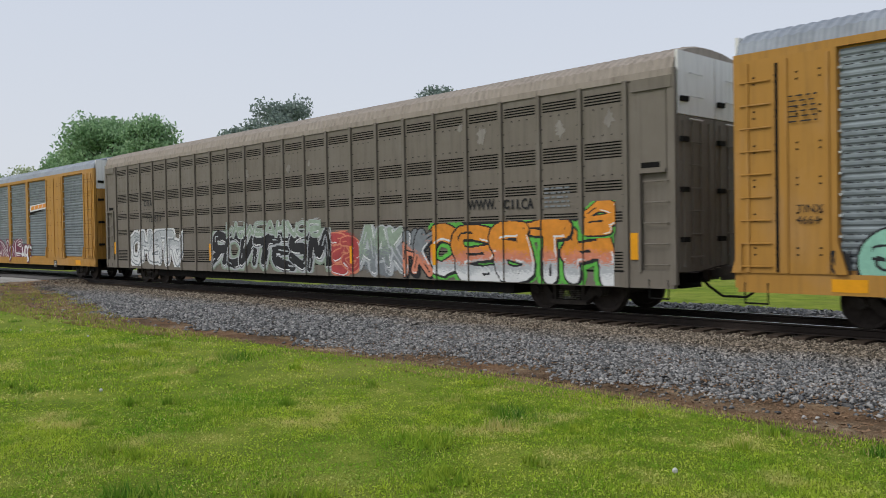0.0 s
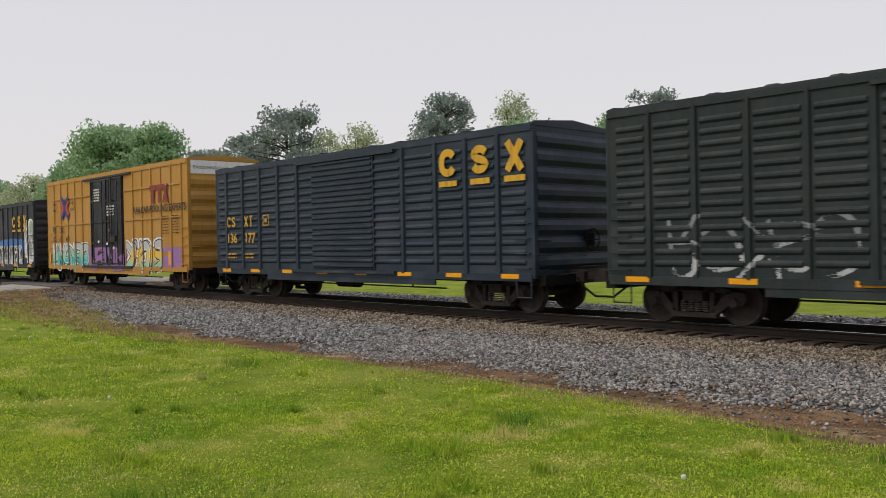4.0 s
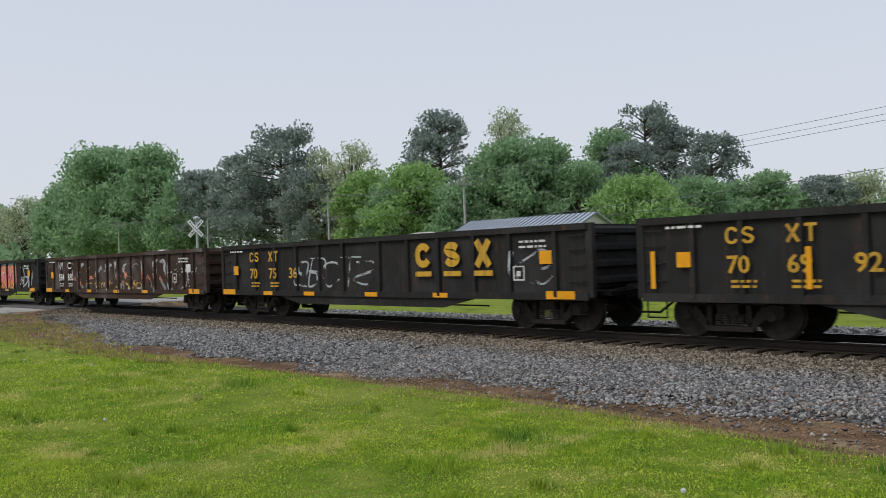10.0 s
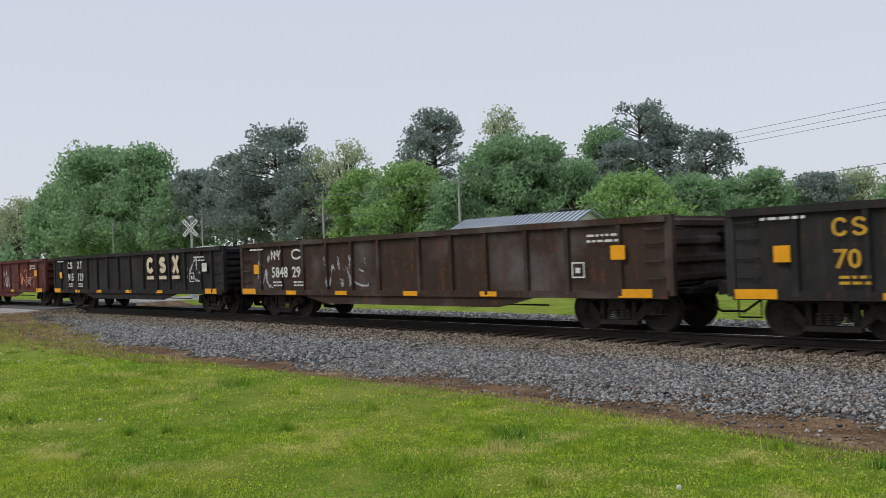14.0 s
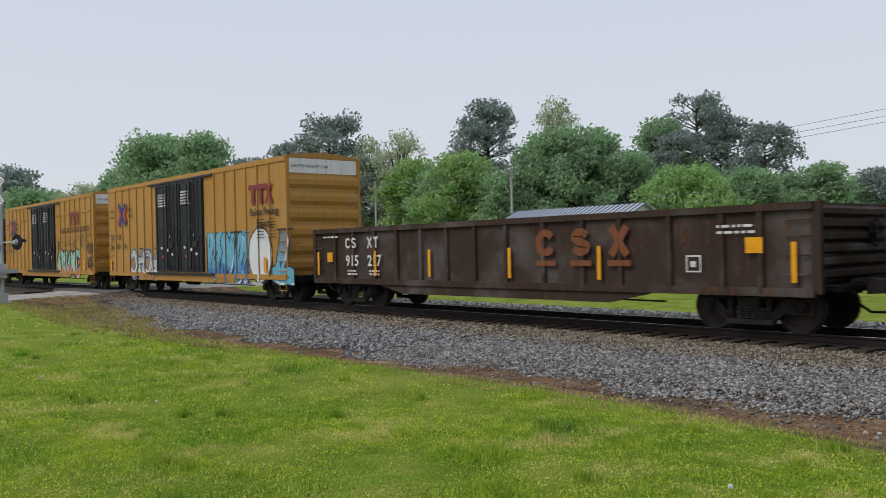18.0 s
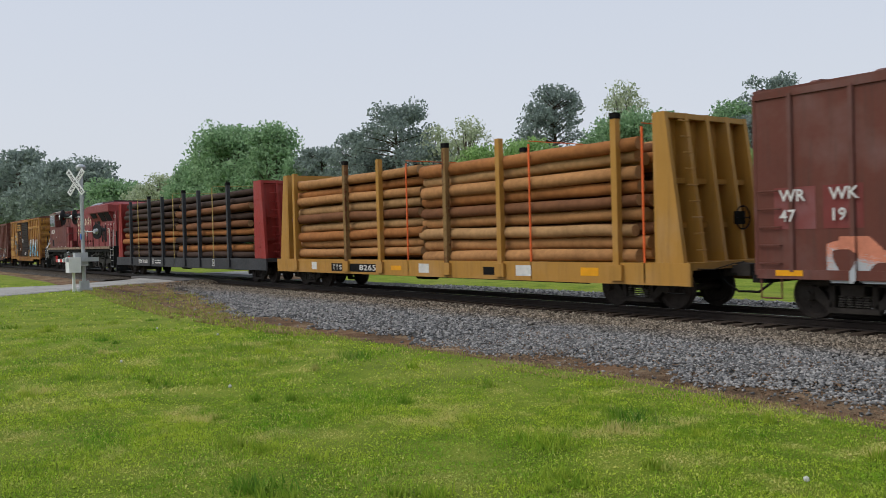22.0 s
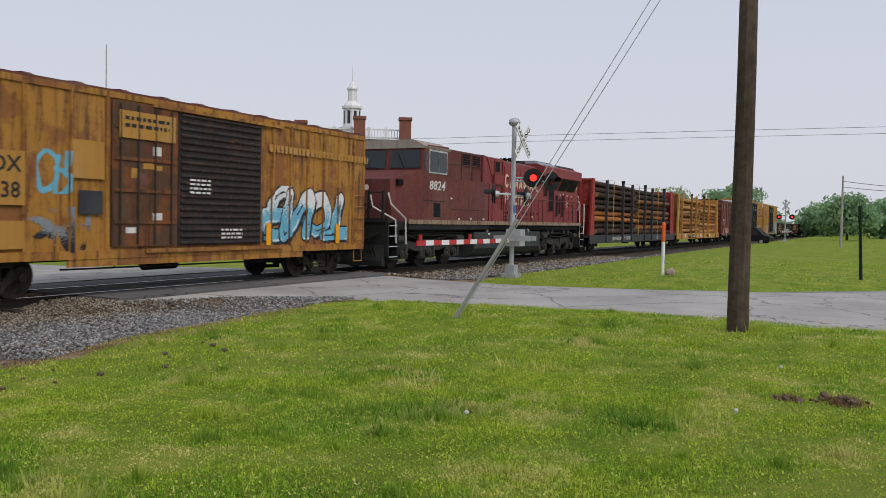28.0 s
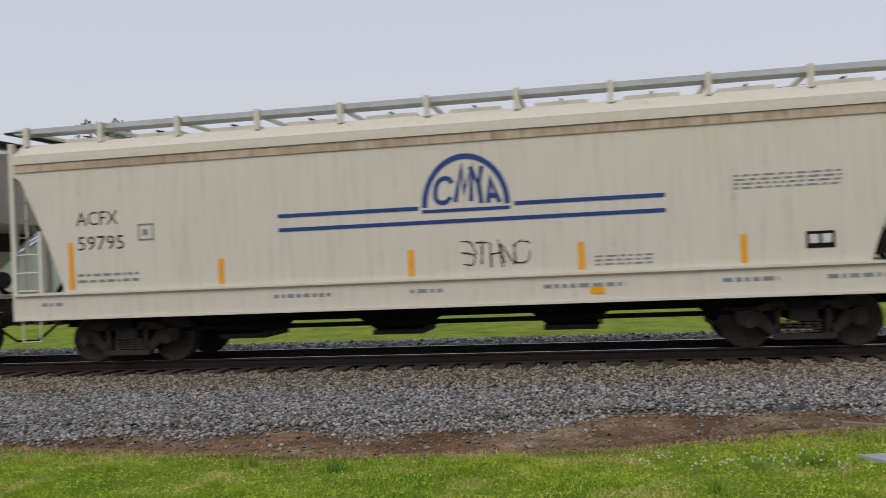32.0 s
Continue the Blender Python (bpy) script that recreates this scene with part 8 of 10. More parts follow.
    gondola("black gondola with worn gold lettering and scrap load", GON_BLACK, ("70", "69", "92"), "", g, 2.3, T_YELLOW, None, [tag(-3.3, -2.0, 2)], [(3.5, 4.5, 1, True), (-7, -6, 1, True)], "tall", seed=0)
    gondola("black gondola with gold lettering and loaded with scrap", GON_BLACK, ("70", "75", "36"), "", gn, 2.3, T_YELLOW, None, [tag(-3.5, 0.5, 5), tag(5.5, 6.9, 2)], [(3, 4.2, 2, True), (0.5, 1.5, 1, True)], seed=1)
    gondola("rusty brown gondola with faded graffiti all along its side", GON_RUST, ("584", "880"), (("zigzag", "fork"), ("open_ring",)), g, None, None, T_WHITE, [(-4.8, 5.0, 0.8, 2.1, 10, ("grey", "coral", "silver"), "", "", "", 0.07), (5.2, 7.5, 0.9, 2.1, 3, ("silver",), "", "", "", 0.03), (-3.0, 3.0, 0.78, 1.2, 8, ("silver", "yellow"), "", "", "", 0.10)], [(-1, 2.5, 2, True), (6.5, 7.2, 1, True)], seed=2)
    gondola("black gondola painted with bright pink and green graffiti", GON_BLACK, ("70", "18", "05"), "", gn, None, None, None, [(-4.7, 4.65, 0.72, 2.25, 10, ("orange", "pink", "coral"), "maroon", "teal", "teal", 0.16), (5.2, 7.3, 0.95, 2.2, 3, ("silver",), "", "", "", 0.035), (-7.2, -5.9, 1.0, 1.6, 2, ("red",), "white", "white", "", 0.15)], [(-5.5, 0.5, 9, False), (5.5, 7.5, 1, True)], seed=3)
    gondola("black gondola with gold lettering and a white outline tag", GON_BLACK, ("70", "66", "52"), "", gn, 2.35, T_YELLOW, None, [(-3.2, 0.2, 0.75, 2.2, 4, ("silver",), "", "", "", 0.022)], [(5.5, 6.5, 1, True)], seed=4)
    gondola("brown-black gondola with white numbers on its side", GON_RUST, ("5848", "29"), (("zigzag", "fork"), ("open_ring",)), gn, None, None, T_WHITE, [(-7.2, -5.9, 0.95, 2.2, 2, ("silver",), "", "", "", 0.035), tag(-3.4, -1.4, 3)], [(1, 5, 4, True)], seed=5)
    gondola("black gondola with worn gold lettering and white tags", GON_BLACK, ("915", "129"), "", g, 2.2, T_CREAM, T_WHITE, [(5.4, 6.6, 1.1, 2.1, 2, ("silver",), "", "", "", 0.04)], [(4.0, 5, 1, True)], seed=6, end_ribs=6)
    gondola("red-brown gondola with white tags and a worn rim", GON_RED, ("50", "320"), "", [-7.0, -5.6, -4.2, -2.8, -1.4, 0.0, 1.4, 2.8, 4.2, 5.6, 7.0], None, None, T_WHITE, [tag(-0.4, 0.9, 2), tag(1.6, 2.6, 2), (4, 6.5, 1.0, 2.1, 4, ("coral",), "", "", "", 0.03)], [(-6, 3, 2, False)], seed=7)
    gondola("black gondola with gold lettering and brown tagging", GON_BLACK, ("9160", "28"), "", gn, 2.2, T_YELLOW, T_WHITE, [(-4.6, -0.6, 0.9, 1.9, 7, ("coral", "sage"), "", "", "", 0.03), (5.3, 7.0, 1.0, 2.2, 3, ("coral", "silver"), "", "", "", 0.03)], [], seed=8)
    gondola("grimy black gondola with rust-coloured faded lettering", GON_RUST, ("915", "217"), "", g, 1.6, paint("faded_rust_mark", (0.20, 0.075, 0.035), 0.9, 0.6, 0.75, fade=0.02), T_WHITE, [], [], "tall", seed=9, end_ribs=6, z1=2.45)
    yellow_boxcar("boxcar", "long yellow boxcar with black double doors and blue graffiti", (-2.6, 2.25), 91, ("TB", "OX"), ("66", "68", "24"), ["Railcar Pooling", "Experts"], 6.2, 3.12, 0.26, 2.05,
                  [(2.4, 6.0, 0.62, 2.6, 5, ("blue", "sky", "sky"), "black", "sky", "", 0.16), (5.95, 7.75, 0.66, 2.7, 0, ("white", "white"), "black", "", "", 0.05), (7.7, 9.2, 0.62, 2.6, 1, ("sky", "grey"), "black", "", "", 0.16), (-5.9, -2.6, 0.62, 2.1, 4, ("white", "silver"), "black", "grey", "", 0.10)], 2, 6.15, (), 1.75, -6.8)
    yellow_boxcar("boxcar", "long yellow boxcar with black double doors and mint graffiti", (-2.45, 2.35), 95, ("TB", "OX"), ("66", "45", "61"), ["RAILCAR POOLING EXPERTS"], 3.6, 3.12, 0.27, 4.75,
                  [(2.55, 6.8, 0.6, 2.15, 5, ("pink", "mint", "mint"), "black", "black", "", 0.14), (3.2, 6.5, 2.1, 2.75, 4, ("black",), "", "", "", 0.04), (7.9, 8.8, 1.9, 2.5, 4, ("black",), "", "", "", 0.06), (7.9, 8.8, 1.1, 1.8, 4, ("black",), "", "", "", 0.06), (2.7, 3.3, 2.2, 2.7, 3, ("black",), "", "", "", 0.06)], 2, 5.05, (2.93, 4.19), 1.75, -6.9)
    ps = [-6.58, -5.39, -4.27, -3.05, 2.21, 3.14, 4.02, 4.94, 5.8, 6.6]
    car, L, rng, rel = boxcar("boxcar", "oxide-brown boxcar with a ribbed door and pale graffiti", OXIDE, 4.42, (-2.0, 1.17), ps, door_style="wide", ribs=6, sill_stripes=2)
    y = -SIDE - 0.066
    plates(car, "repainted_patch", paint("patch_red", (0.19, 0.042, 0.036), 0.3, 0.08, 0.6), [(-6.95, -6.1, 1.75, 2.55), (-5.95, -5.2, 1.75, 2.55)], -SIDE - 0.003)
    lettering(car, "WR", -6.8, 2.28, 0.22, T_WHITE, y, 0, True)
    lettering(car, "WK", -5.8, 2.28, 0.22, T_WHITE, y, 0, True)
    lettering(car, "47", -6.8, 1.9, 0.22, T_WHITE, y, 0, True)
    lettering(car, "19", -5.8, 1.9, 0.22, T_WHITE, y, 0, True)
    graffiti(car, rel, 1.6, 4.5, 0.75, 2.15, 4, ("silver", "coral", "white"), "black", "", "", 101, 0.13)
    graffiti(car, rel, -5.9, -2.6, 0.75, 1.6, 5, ("silver", "coral"), "", "", "", 102, 0.14)
    graffiti(car, rel, -1.6, 1.0, 1.1, 1.75, 4, ("silver",), "", "", "", 103, 0.04, 0.02)
    graffiti(car, rel, 5.4, 6.6, 1.6, 2.3, 2, ("silver",), "", "", "", 104, 0.05, 0.02)
    route_sign(car, 5.1, 1.25, 0.4, y)
    c, L, r = log_flat("yellow bulkhead flatcar stacked with peeled timber poles", YELLOW, YELLOW, [-8.5, -4.5, -2.23, 1.51, 3.99, 8.2], [YELLOW, STAKE_WORN, YELLOW, STAKE_WORN, YELLOW, YELLOW], -9.3, 9.3, 1, (-0.6, 5.2, 9.0), False, STRAP_O, 4.1, rib=(0.3, 0.75))
    plates(c, "number_board", BLACK, [(-5.65, -2.2, 0.66, 0.94), (3.2, 4.1, 0.7, 0.92)], -SIDE - 0.022)
    lettering(c, "82650", -3.65, 0.72, 0.18, T_WHITE, -SIDE - 0.028, 1.4, True)
    code_bars(c, -5.55, 0.72, 0.95, 0.17, ("post", "post", "snake", "cross"), -SIDE - 0.027, T_WHITE)
    plates(c, "white_placard", T_WHITE, [(0.0, 0.55, 0.70, 0.98), (4.6, 5.2, 0.70, 0.98), (-7.2, -6.8, 0.7, 0.98)], -SIDE - 0.022)
    plates(c, "reflector_strip", AMBER, [(7.0, 7.6, 0.75, 0.95), (-1.6, -1.0, 0.75, 0.9)], -SIDE - 0.022)
    c, L, r = log_flat("black bulkhead flatcar with red ends stacked with dark poles", DECK_GREY, BULK_RED, [-8.1, -4.45, -2.1, 1.4, 3.55, 7.35], [DECK_GREY], -10.65, 10.75, 1, (-6.6, -0.3, 5.4), True, STRAP_Y, 4.38, (0.3, 0.7))
    lettering(c, "JTSX 900028", -6.7, 0.75, 0.2, T_WHITE, -SIDE - 0.024, 2.0, True)
    route_sign(c, -4.1, 0.7, 0.3, -SIDE - 0.024)
    bars(c, -3.6, 0.88, 1.1, 2, T_WHITE, r, 0.06, 0.13, -SIDE - 0.024)
    route_sign(c, 5.2, 0.7, 0.32, -SIDE - 0.024)
    locomotive()
    ps = [-6.9, -6.0, -5.0, -3.9, -3.0, 2.6, 3.4, 4.2, 5.0, 5.8, 6.6]
    car, L, rng, rel = boxcar("boxcar", "rust-streaked yellow boxcar with a black slatted door", YELLOW_OLD, 4.42, (-0.95, 2.1), ps, YELLOW_OLD, None, paint("rusty_black_door", (0.030, 0.027, 0.026), 0.6, 0.5, 0.7, fade=0.04, dirt_color=(0.10, 0.055, 0.035)), "slats", (), 6, OXIDE, 0)
    dirty = part("plug_door", boxes((-2.9, -0.98, -SIDE - 0.07, -SIDE + 0.01, 1.05, 4.25)), GRIME, car, "grimy plug door with lock rods")
    for i in range(4):
        part("lock_rod", rods(0.025, ((-2.7 + 0.5 * i, -SIDE - 0.1, 1.1), (-2.7 + 0.5 * i, -SIDE - 0.1, 4.2))), IRON, dirty)
    for z in (1.6, 2.3, 3.0, 3.7):
        part("door_rib", boxes((-2.85, -1.02, -SIDE - 0.1, -SIDE - 0.07, z - 0.04, z + 0.04)), GRIME, dirty)
    rel.append((-2.9, -0.98, 0.07))
    y = -SIDE - 0.066
    for q, z in (("AB", 2.55), ("50", 2.05)):
        lettering(car, q, -6.6, z, 0.3, T_BLACK, y, 0, True)
    for q, z in (("OX", 2.55), ("138", 2.05)):
        lettering(car, q, -5.75, z, 0.3, T_BLACK, y, 0, True)
    bars(car, -0.6, 2.6, 0.7, 4, T_WHITE, rng, 0.05, 0.1, -SIDE - 0.1)
    bars(car, 0.5, 1.4, 0.8, 3, T_WHITE, rng, 0.05, 0.1, -SIDE - 0.1)
    bars(car, 2.4, 3.55, 5.0, 1, YELLOW, rng, 0.2, 0.3, y)
    graffiti(car, rel, 2.2, 6.3, 0.95, 2.65, 4, ("sky", "sky", "white"), "black", "", "", 111, 0.12, wild=0.10)
    graffiti(car, rel, -4.7, -3.9, 2.15, 3.05, 2, ("sky",), "", "", "", 112, 0.07)
    graffiti(car, rel, -4.9, -3.4, 0.95, 1.9, 3, ("black", "grey"), "", "", "", 113, 0.09, worn=0.35)
    plates(car, "repainted_patch", YELLOW, [(-6.75, -5.0, 1.9, 2.95), (-6.75, -5.0, 1.05, 1.6), (-3.9, -3.1, 2.5, 3.3)], -SIDE - 0.061, 0.002)
    plates(car, "label_square", SLATE, [(-3.75, -3.15, 1.75, 2.25)], y)
    plates(car, "notice_panel", YELLOW, [(-2.75, -1.1, 3.45, 4.05)], -SIDE - 0.11)
    bars(car, -2.6, 3.85, 1.3, 2, T_BLACK, rng, 0.08, 0.16, -SIDE - 0.116)
    for i in range(9):
        q, z = rng.uniform(-2.75, -1.4), rng.uniform(1.2, 3.2)
        plates(car, "peeling_patch", (T_WHITE, YELLOW, OXIDE)[i % 3], [(q, q + rng.uniform(0.12, 0.4), z, z + rng.uniform(0.08, 0.3))], -SIDE - 0.072)
    plates(car, "reflector_strip", AMBER, [(2.3, 2.5, 1.0, 1.6), (5.6, 5.8, 1.0, 1.6)], y)
    ps = [-6.3, -5.4, -4.5, -3.6, -2.7, -1.8, 3.0, 3.8, 4.6, 5.4, 6.2]
    car, L, rng, rel = boxcar("boxcar", "plain oxide-red boxcar with a ribbed door and outlined graffiti", OXIDE, 4.35, (-0.85, 2.19), ps, door_style="wide", ribs=6, sill_stripes=6, roof=OXIDE)
    y = -SIDE - 0.066
    for q, x, z in (("AT", -5.95, 2.14), ("W", -5.09, 2.14), ("92", -6.0, 1.73), ("43", -5.09, 1.73)):
        lettering(car, q, x, z, 0.26, T_WHITE, y, 0, True)
    bars(car, -5.95, 1.33, 0.5, 2, T_WHITE, rng, 0.06, 0.13, y)
    route_sign(car, -3.34, 1.9, 0.27, y)
    route_sign(car, 5.6, 1.35, 0.32, y)
    plates(car, "repainted_patch", GRIME, [(-1.8, -1.25, 1.16, 1.55)], -SIDE - 0.012)
    for z in (1.62, 2.15, 2.28, 2.8):
        bars(car, -1.85, z, 0.55, 1, T_WHITE, rng, 0.05, 0.1, -SIDE - 0.012)
    graffiti(car, rel, 0.9, 6.2, 0.62, 2.05, 7, ("grey", "silver", "sage"), "black", "", "", 121, 0.045, worn=0.3)
    graffiti(car, rel, 2.3, 5.6, 0.75, 1.95, 4, ("silver", "coral"), "", "", "", 122, 0.03, 0.02, worn=0.25)
    hopper("pale grey covered hopper with slanted ends", HOP_PALE, HOP_PALE, "395375", "DAKX", (-4.4, -1.5, 1.5, 4.4), (1.15, False), (1.02, 1.42), eave=4.02, top=4.42, seed=1)
    sc = ("coral",)
    hs = [-7.05, -4.2, -1.45, 1.6, 4.5, 7.05]
    hopper("steel-grey covered hopper with red scrapes near its roof", HOP_GREY, HOP_GREY, "66595", "ACFX", (-4.6, -1.5, 1.5, 4.6), (1.0, True), (0.95, 1.45), ribs=True, gr=[(-5.0, -3.4, 1.5, 2.3, 5, ("silver",), "", "", "", 0.03), (-4.6, 6.6, 3.3, 4.0, 6, ("red",), "", "", "", 0.008)], seed=2, strips=hs)
    k = ("black",)
    car, L, r = hopper("steel-grey covered hopper with black tags along its sill", HOP_GREY, HOP_GREY, "66590", "ACFX", (-4.6, -1.5, 1.5, 4.6), (1.0, True), (0.95, 1.45), ribs=True, gr=[
        (-4.95, -3.75, 1.52, 1.98, 6, k, "", "", "", 0.05), (-3.5, -2.1, 1.42, 2.35, 5, k, "", "", "", 0.022), (-2.6, -1.7, 1.8, 2.3, 2, ("coral",), "", "", "", 0.10), (-2.3, -0.7, 1.45, 1.95, 6, k, "", "", "", 0.03), (-1.75, -0.85, 1.4, 2.35, 3, k, "", "", "", 0.05), (-0.7, 0.0, 1.2, 2.2, 1, k, "", "", "", 0.02),
        (-0.2, 1.7, 1.3, 2.0, 7, k, "", "", "", 0.05), (0.6, 1.4, 1.95, 2.5, 4, k, "", "", "", 0.05), (2.3, 4.1, 1.5, 2.25, 7, ("coral", "grey"), "", "", "", 0.07), (2.4, 3.9, 1.5, 2.3, 5, ("grey",), "", "", "", 0.03), (4.0, 5.0, 1.45, 1.9, 3, k, "", "", "", 0.02),
        (5.0, 5.95, 1.45, 2.2, 5, k, "", "", "", 0.045), (6.2, 7.0, 1.6, 1.95, 5, ("pink",), "", "", "", 0.06)], seed=3, strips=hs)
    plates(car, "repainted_patch", GALV, [(3.6, 5.2, 1.46, 2.42)], -SIDE - 0.001, 0.002)
    hopper("cream covered hopper with a blue dome emblem and stripes", HOP_WHITE, HOP_WHITE, "59795", "ACFX", (-4.1, -0.9, 2.4, 5.4), (1.1, False), (0.92, 1.46), logo=True, eave=4.1, top=4.5, gr=[(0.55, 1.8, 1.6, 2.1, 5, k, "", "", "", 0.03)], seed=4, strips=[-7.19, -4.04, -0.36, 2.68, 5.37, 8.0])
    hopper("cream covered hopper at the tail of the view", HOP_WHITE, HOP_WHITE, "59788", "ACFX", (-3.4, -0.8, 2.4, 4.8), (1.9, False), (0.98, 1.46), eave=4.12, top=4.5, seed=5)


build_train()


# ---- trees ----
BARK = plain("tree_bark", (0.10, 0.08, 0.062), 0.9, 0, 0.4, 6, 0.5)


def leaf_mat(name, stops):
    m, n, l, b = node_mat(name, 0.7)
    g = n.new("ShaderNodeNewGeometry")
    c = ramp(n, l, g.outputs["Random Per Island"], stops)
    l.new(c, b.inputs["Base Color"])
    thin_leaf(m, n, l, b, c, 0.55)
    return m


# far foliage lightened and greyed: the air's haze is put into these colours
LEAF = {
    "decid": leaf_mat("hazed_oak_leaves", [(0.0, (0.17, 0.28, 0.14)), (0.5, (0.28, 0.43, 0.23)), (1.0, (0.40, 0.55, 0.32))]),
    "bright": leaf_mat("hazed_spring_leaves", [(0.0, (0.19, 0.32, 0.10)), (0.5, (0.31, 0.48, 0.17)), (1.0, (0.44, 0.60, 0.26))]),
    "pale": leaf_mat("hazed_young_leaves", [(0.0, (0.30, 0.36, 0.22)), (0.5, (0.45, 0.51, 0.32)), (1.0, (0.58, 0.62, 0.44))]),
    "pine": leaf_mat("hazed_pine_needles", [(0.0, (0.17, 0.215, 0.19)), (0.6, (0.27, 0.33, 0.29)), (1.0, (0.38, 0.45, 0.39))]),
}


def leaf_cloud(rng, centres, radii, per, size):
    """Leaf clumps in uneven balls: small leaf sprays turned every way."""
    C, R = np.asarray(centres), np.asarray(radii)
    V = []
    for c, r in zip(C, R):
        n = max(6, int(per * (r.mean() ** 2)))
        d = rng.normal(size=(n, 3))
        d /= np.linalg.norm(d, axis=1)[:, None]
        p = c + d * r * (rng.uniform(0.15, 1.25, (n, 1)) ** 0.7)
        a, b = rng.normal(size=(n, 3)), rng.normal(size=(n, 3))
        a /= np.linalg.norm(a, axis=1)[:, None]
        b -= a * (a * b).sum(1)[:, None]
        b /= np.linalg.norm(b, axis=1)[:, None]
        s = size * rng.uniform(0.5, 1.3, (n, 1))
        V.append(np.stack([p - a * s, p + a * s + b * s * 0.4, p + b * s * 1.3], 1))
    V = np.concatenate(V)
    return V.reshape(-1, 3), np.arange(len(V) * 3).reshape(-1, 3)


def tree(az, dist, el, width, kind, seed, base_el=None):
    """A tree at that bearing and distance whose top stands at the elevation el (degrees)."""
    rng = np.random.RandomState(seed)
    a = radians(az)
    if 0 < az and math.cos(a) * dist < 60:
        width, dist = width * 60 / (math.cos(a) * dist), 60 / math.cos(a)
    x, y = -math.sin(a) * dist, math.cos(a) * dist
    g = float(ground_z(x, y))
    H = 1.77 + dist * math.tan(radians(el)) - g
    W = width * 0.5
    ob = empty("pine_tree" if kind == "pine" else "broadleaf_tree", x, y, g)
    tagged(ob, {"pine": "tall dark pine with an open irregular crown", "decid": "full green broadleaf tree beyond the track", "bright": "fresh spring-green broadleaf tree", "pale": "airy tree with pale young leaves"}[kind], "tree", "trees beyond the railway")
    bm = bmesh.new()
    tr = 0.018 * H + 0.08
    tube(bm, (0, 0, -0.2), (0.1, 0, H * 0.45), tr, 8, tr * 0.7)
    tube(bm, (0.1, 0, H * 0.45), (0, 0.1, H * 0.92), tr * 0.7, 8, tr * 0.2)
    cs, rs = [], []
    if kind == "pine":
        n = 85
        for i in range(n):
            f = rng.uniform(0.36, 0.97)
            q = W * (0.55 + 0.75 * math.sin(math.pi * min(1, (f - 0.25) / 0.8))) * rng.uniform(0.35, 0.95) * (1.15 - f * 0.55)
            b = rng.uniform(0, 6.28)
            c = (math.cos(b) * q, math.sin(b) * q, H * f)
            tube(bm, (0, 0, H * f * 0.93), c, tr * 0.22, 5, tr * 0.06)
            cs.append(c)
            k = W * rng.uniform(0.14, 0.28)
            rs.append((k, k, k * rng.uniform(0.5, 0.85)))
        cs.append((0, 0, H * 0.96))
        rs.append((W * 0.28, W * 0.28, H * 0.035))
        per, size = 130, 0.20
    else:
        n = 95
        for i in range(n):
            f = rng.uniform(0.22, 0.93)
            prof = math.sin(math.pi * (0.12 + 0.80 * (f - 0.12) / 0.85)) ** 0.7
            q = W * prof * rng.uniform(0.15, 0.80)
            b = rng.uniform(0, 6.28)
            c = (math.cos(b) * q, math.sin(b) * q, H * f)
            tube(bm, (0, 0, H * f * 0.7), c, tr * 0.25, 5, tr * 0.06)
            cs.append(c)
            k = W * rng.uniform(0.14, 0.30)
            rs.append((k, k, k * rng.uniform(0.6, 0.9)))
        cs.append((0, 0, H * 0.95))
        rs.append((W * 0.3, W * 0.3, H * 0.05))
        per, size = (90, 0.17) if kind == "pale" else (135, 0.21)
    part("trunk", bm, BARK, ob)
    V, F = leaf_cloud(rng, cs, rs, per * (85 / dist) ** 2, size * dist / 85)
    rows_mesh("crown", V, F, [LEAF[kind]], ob)


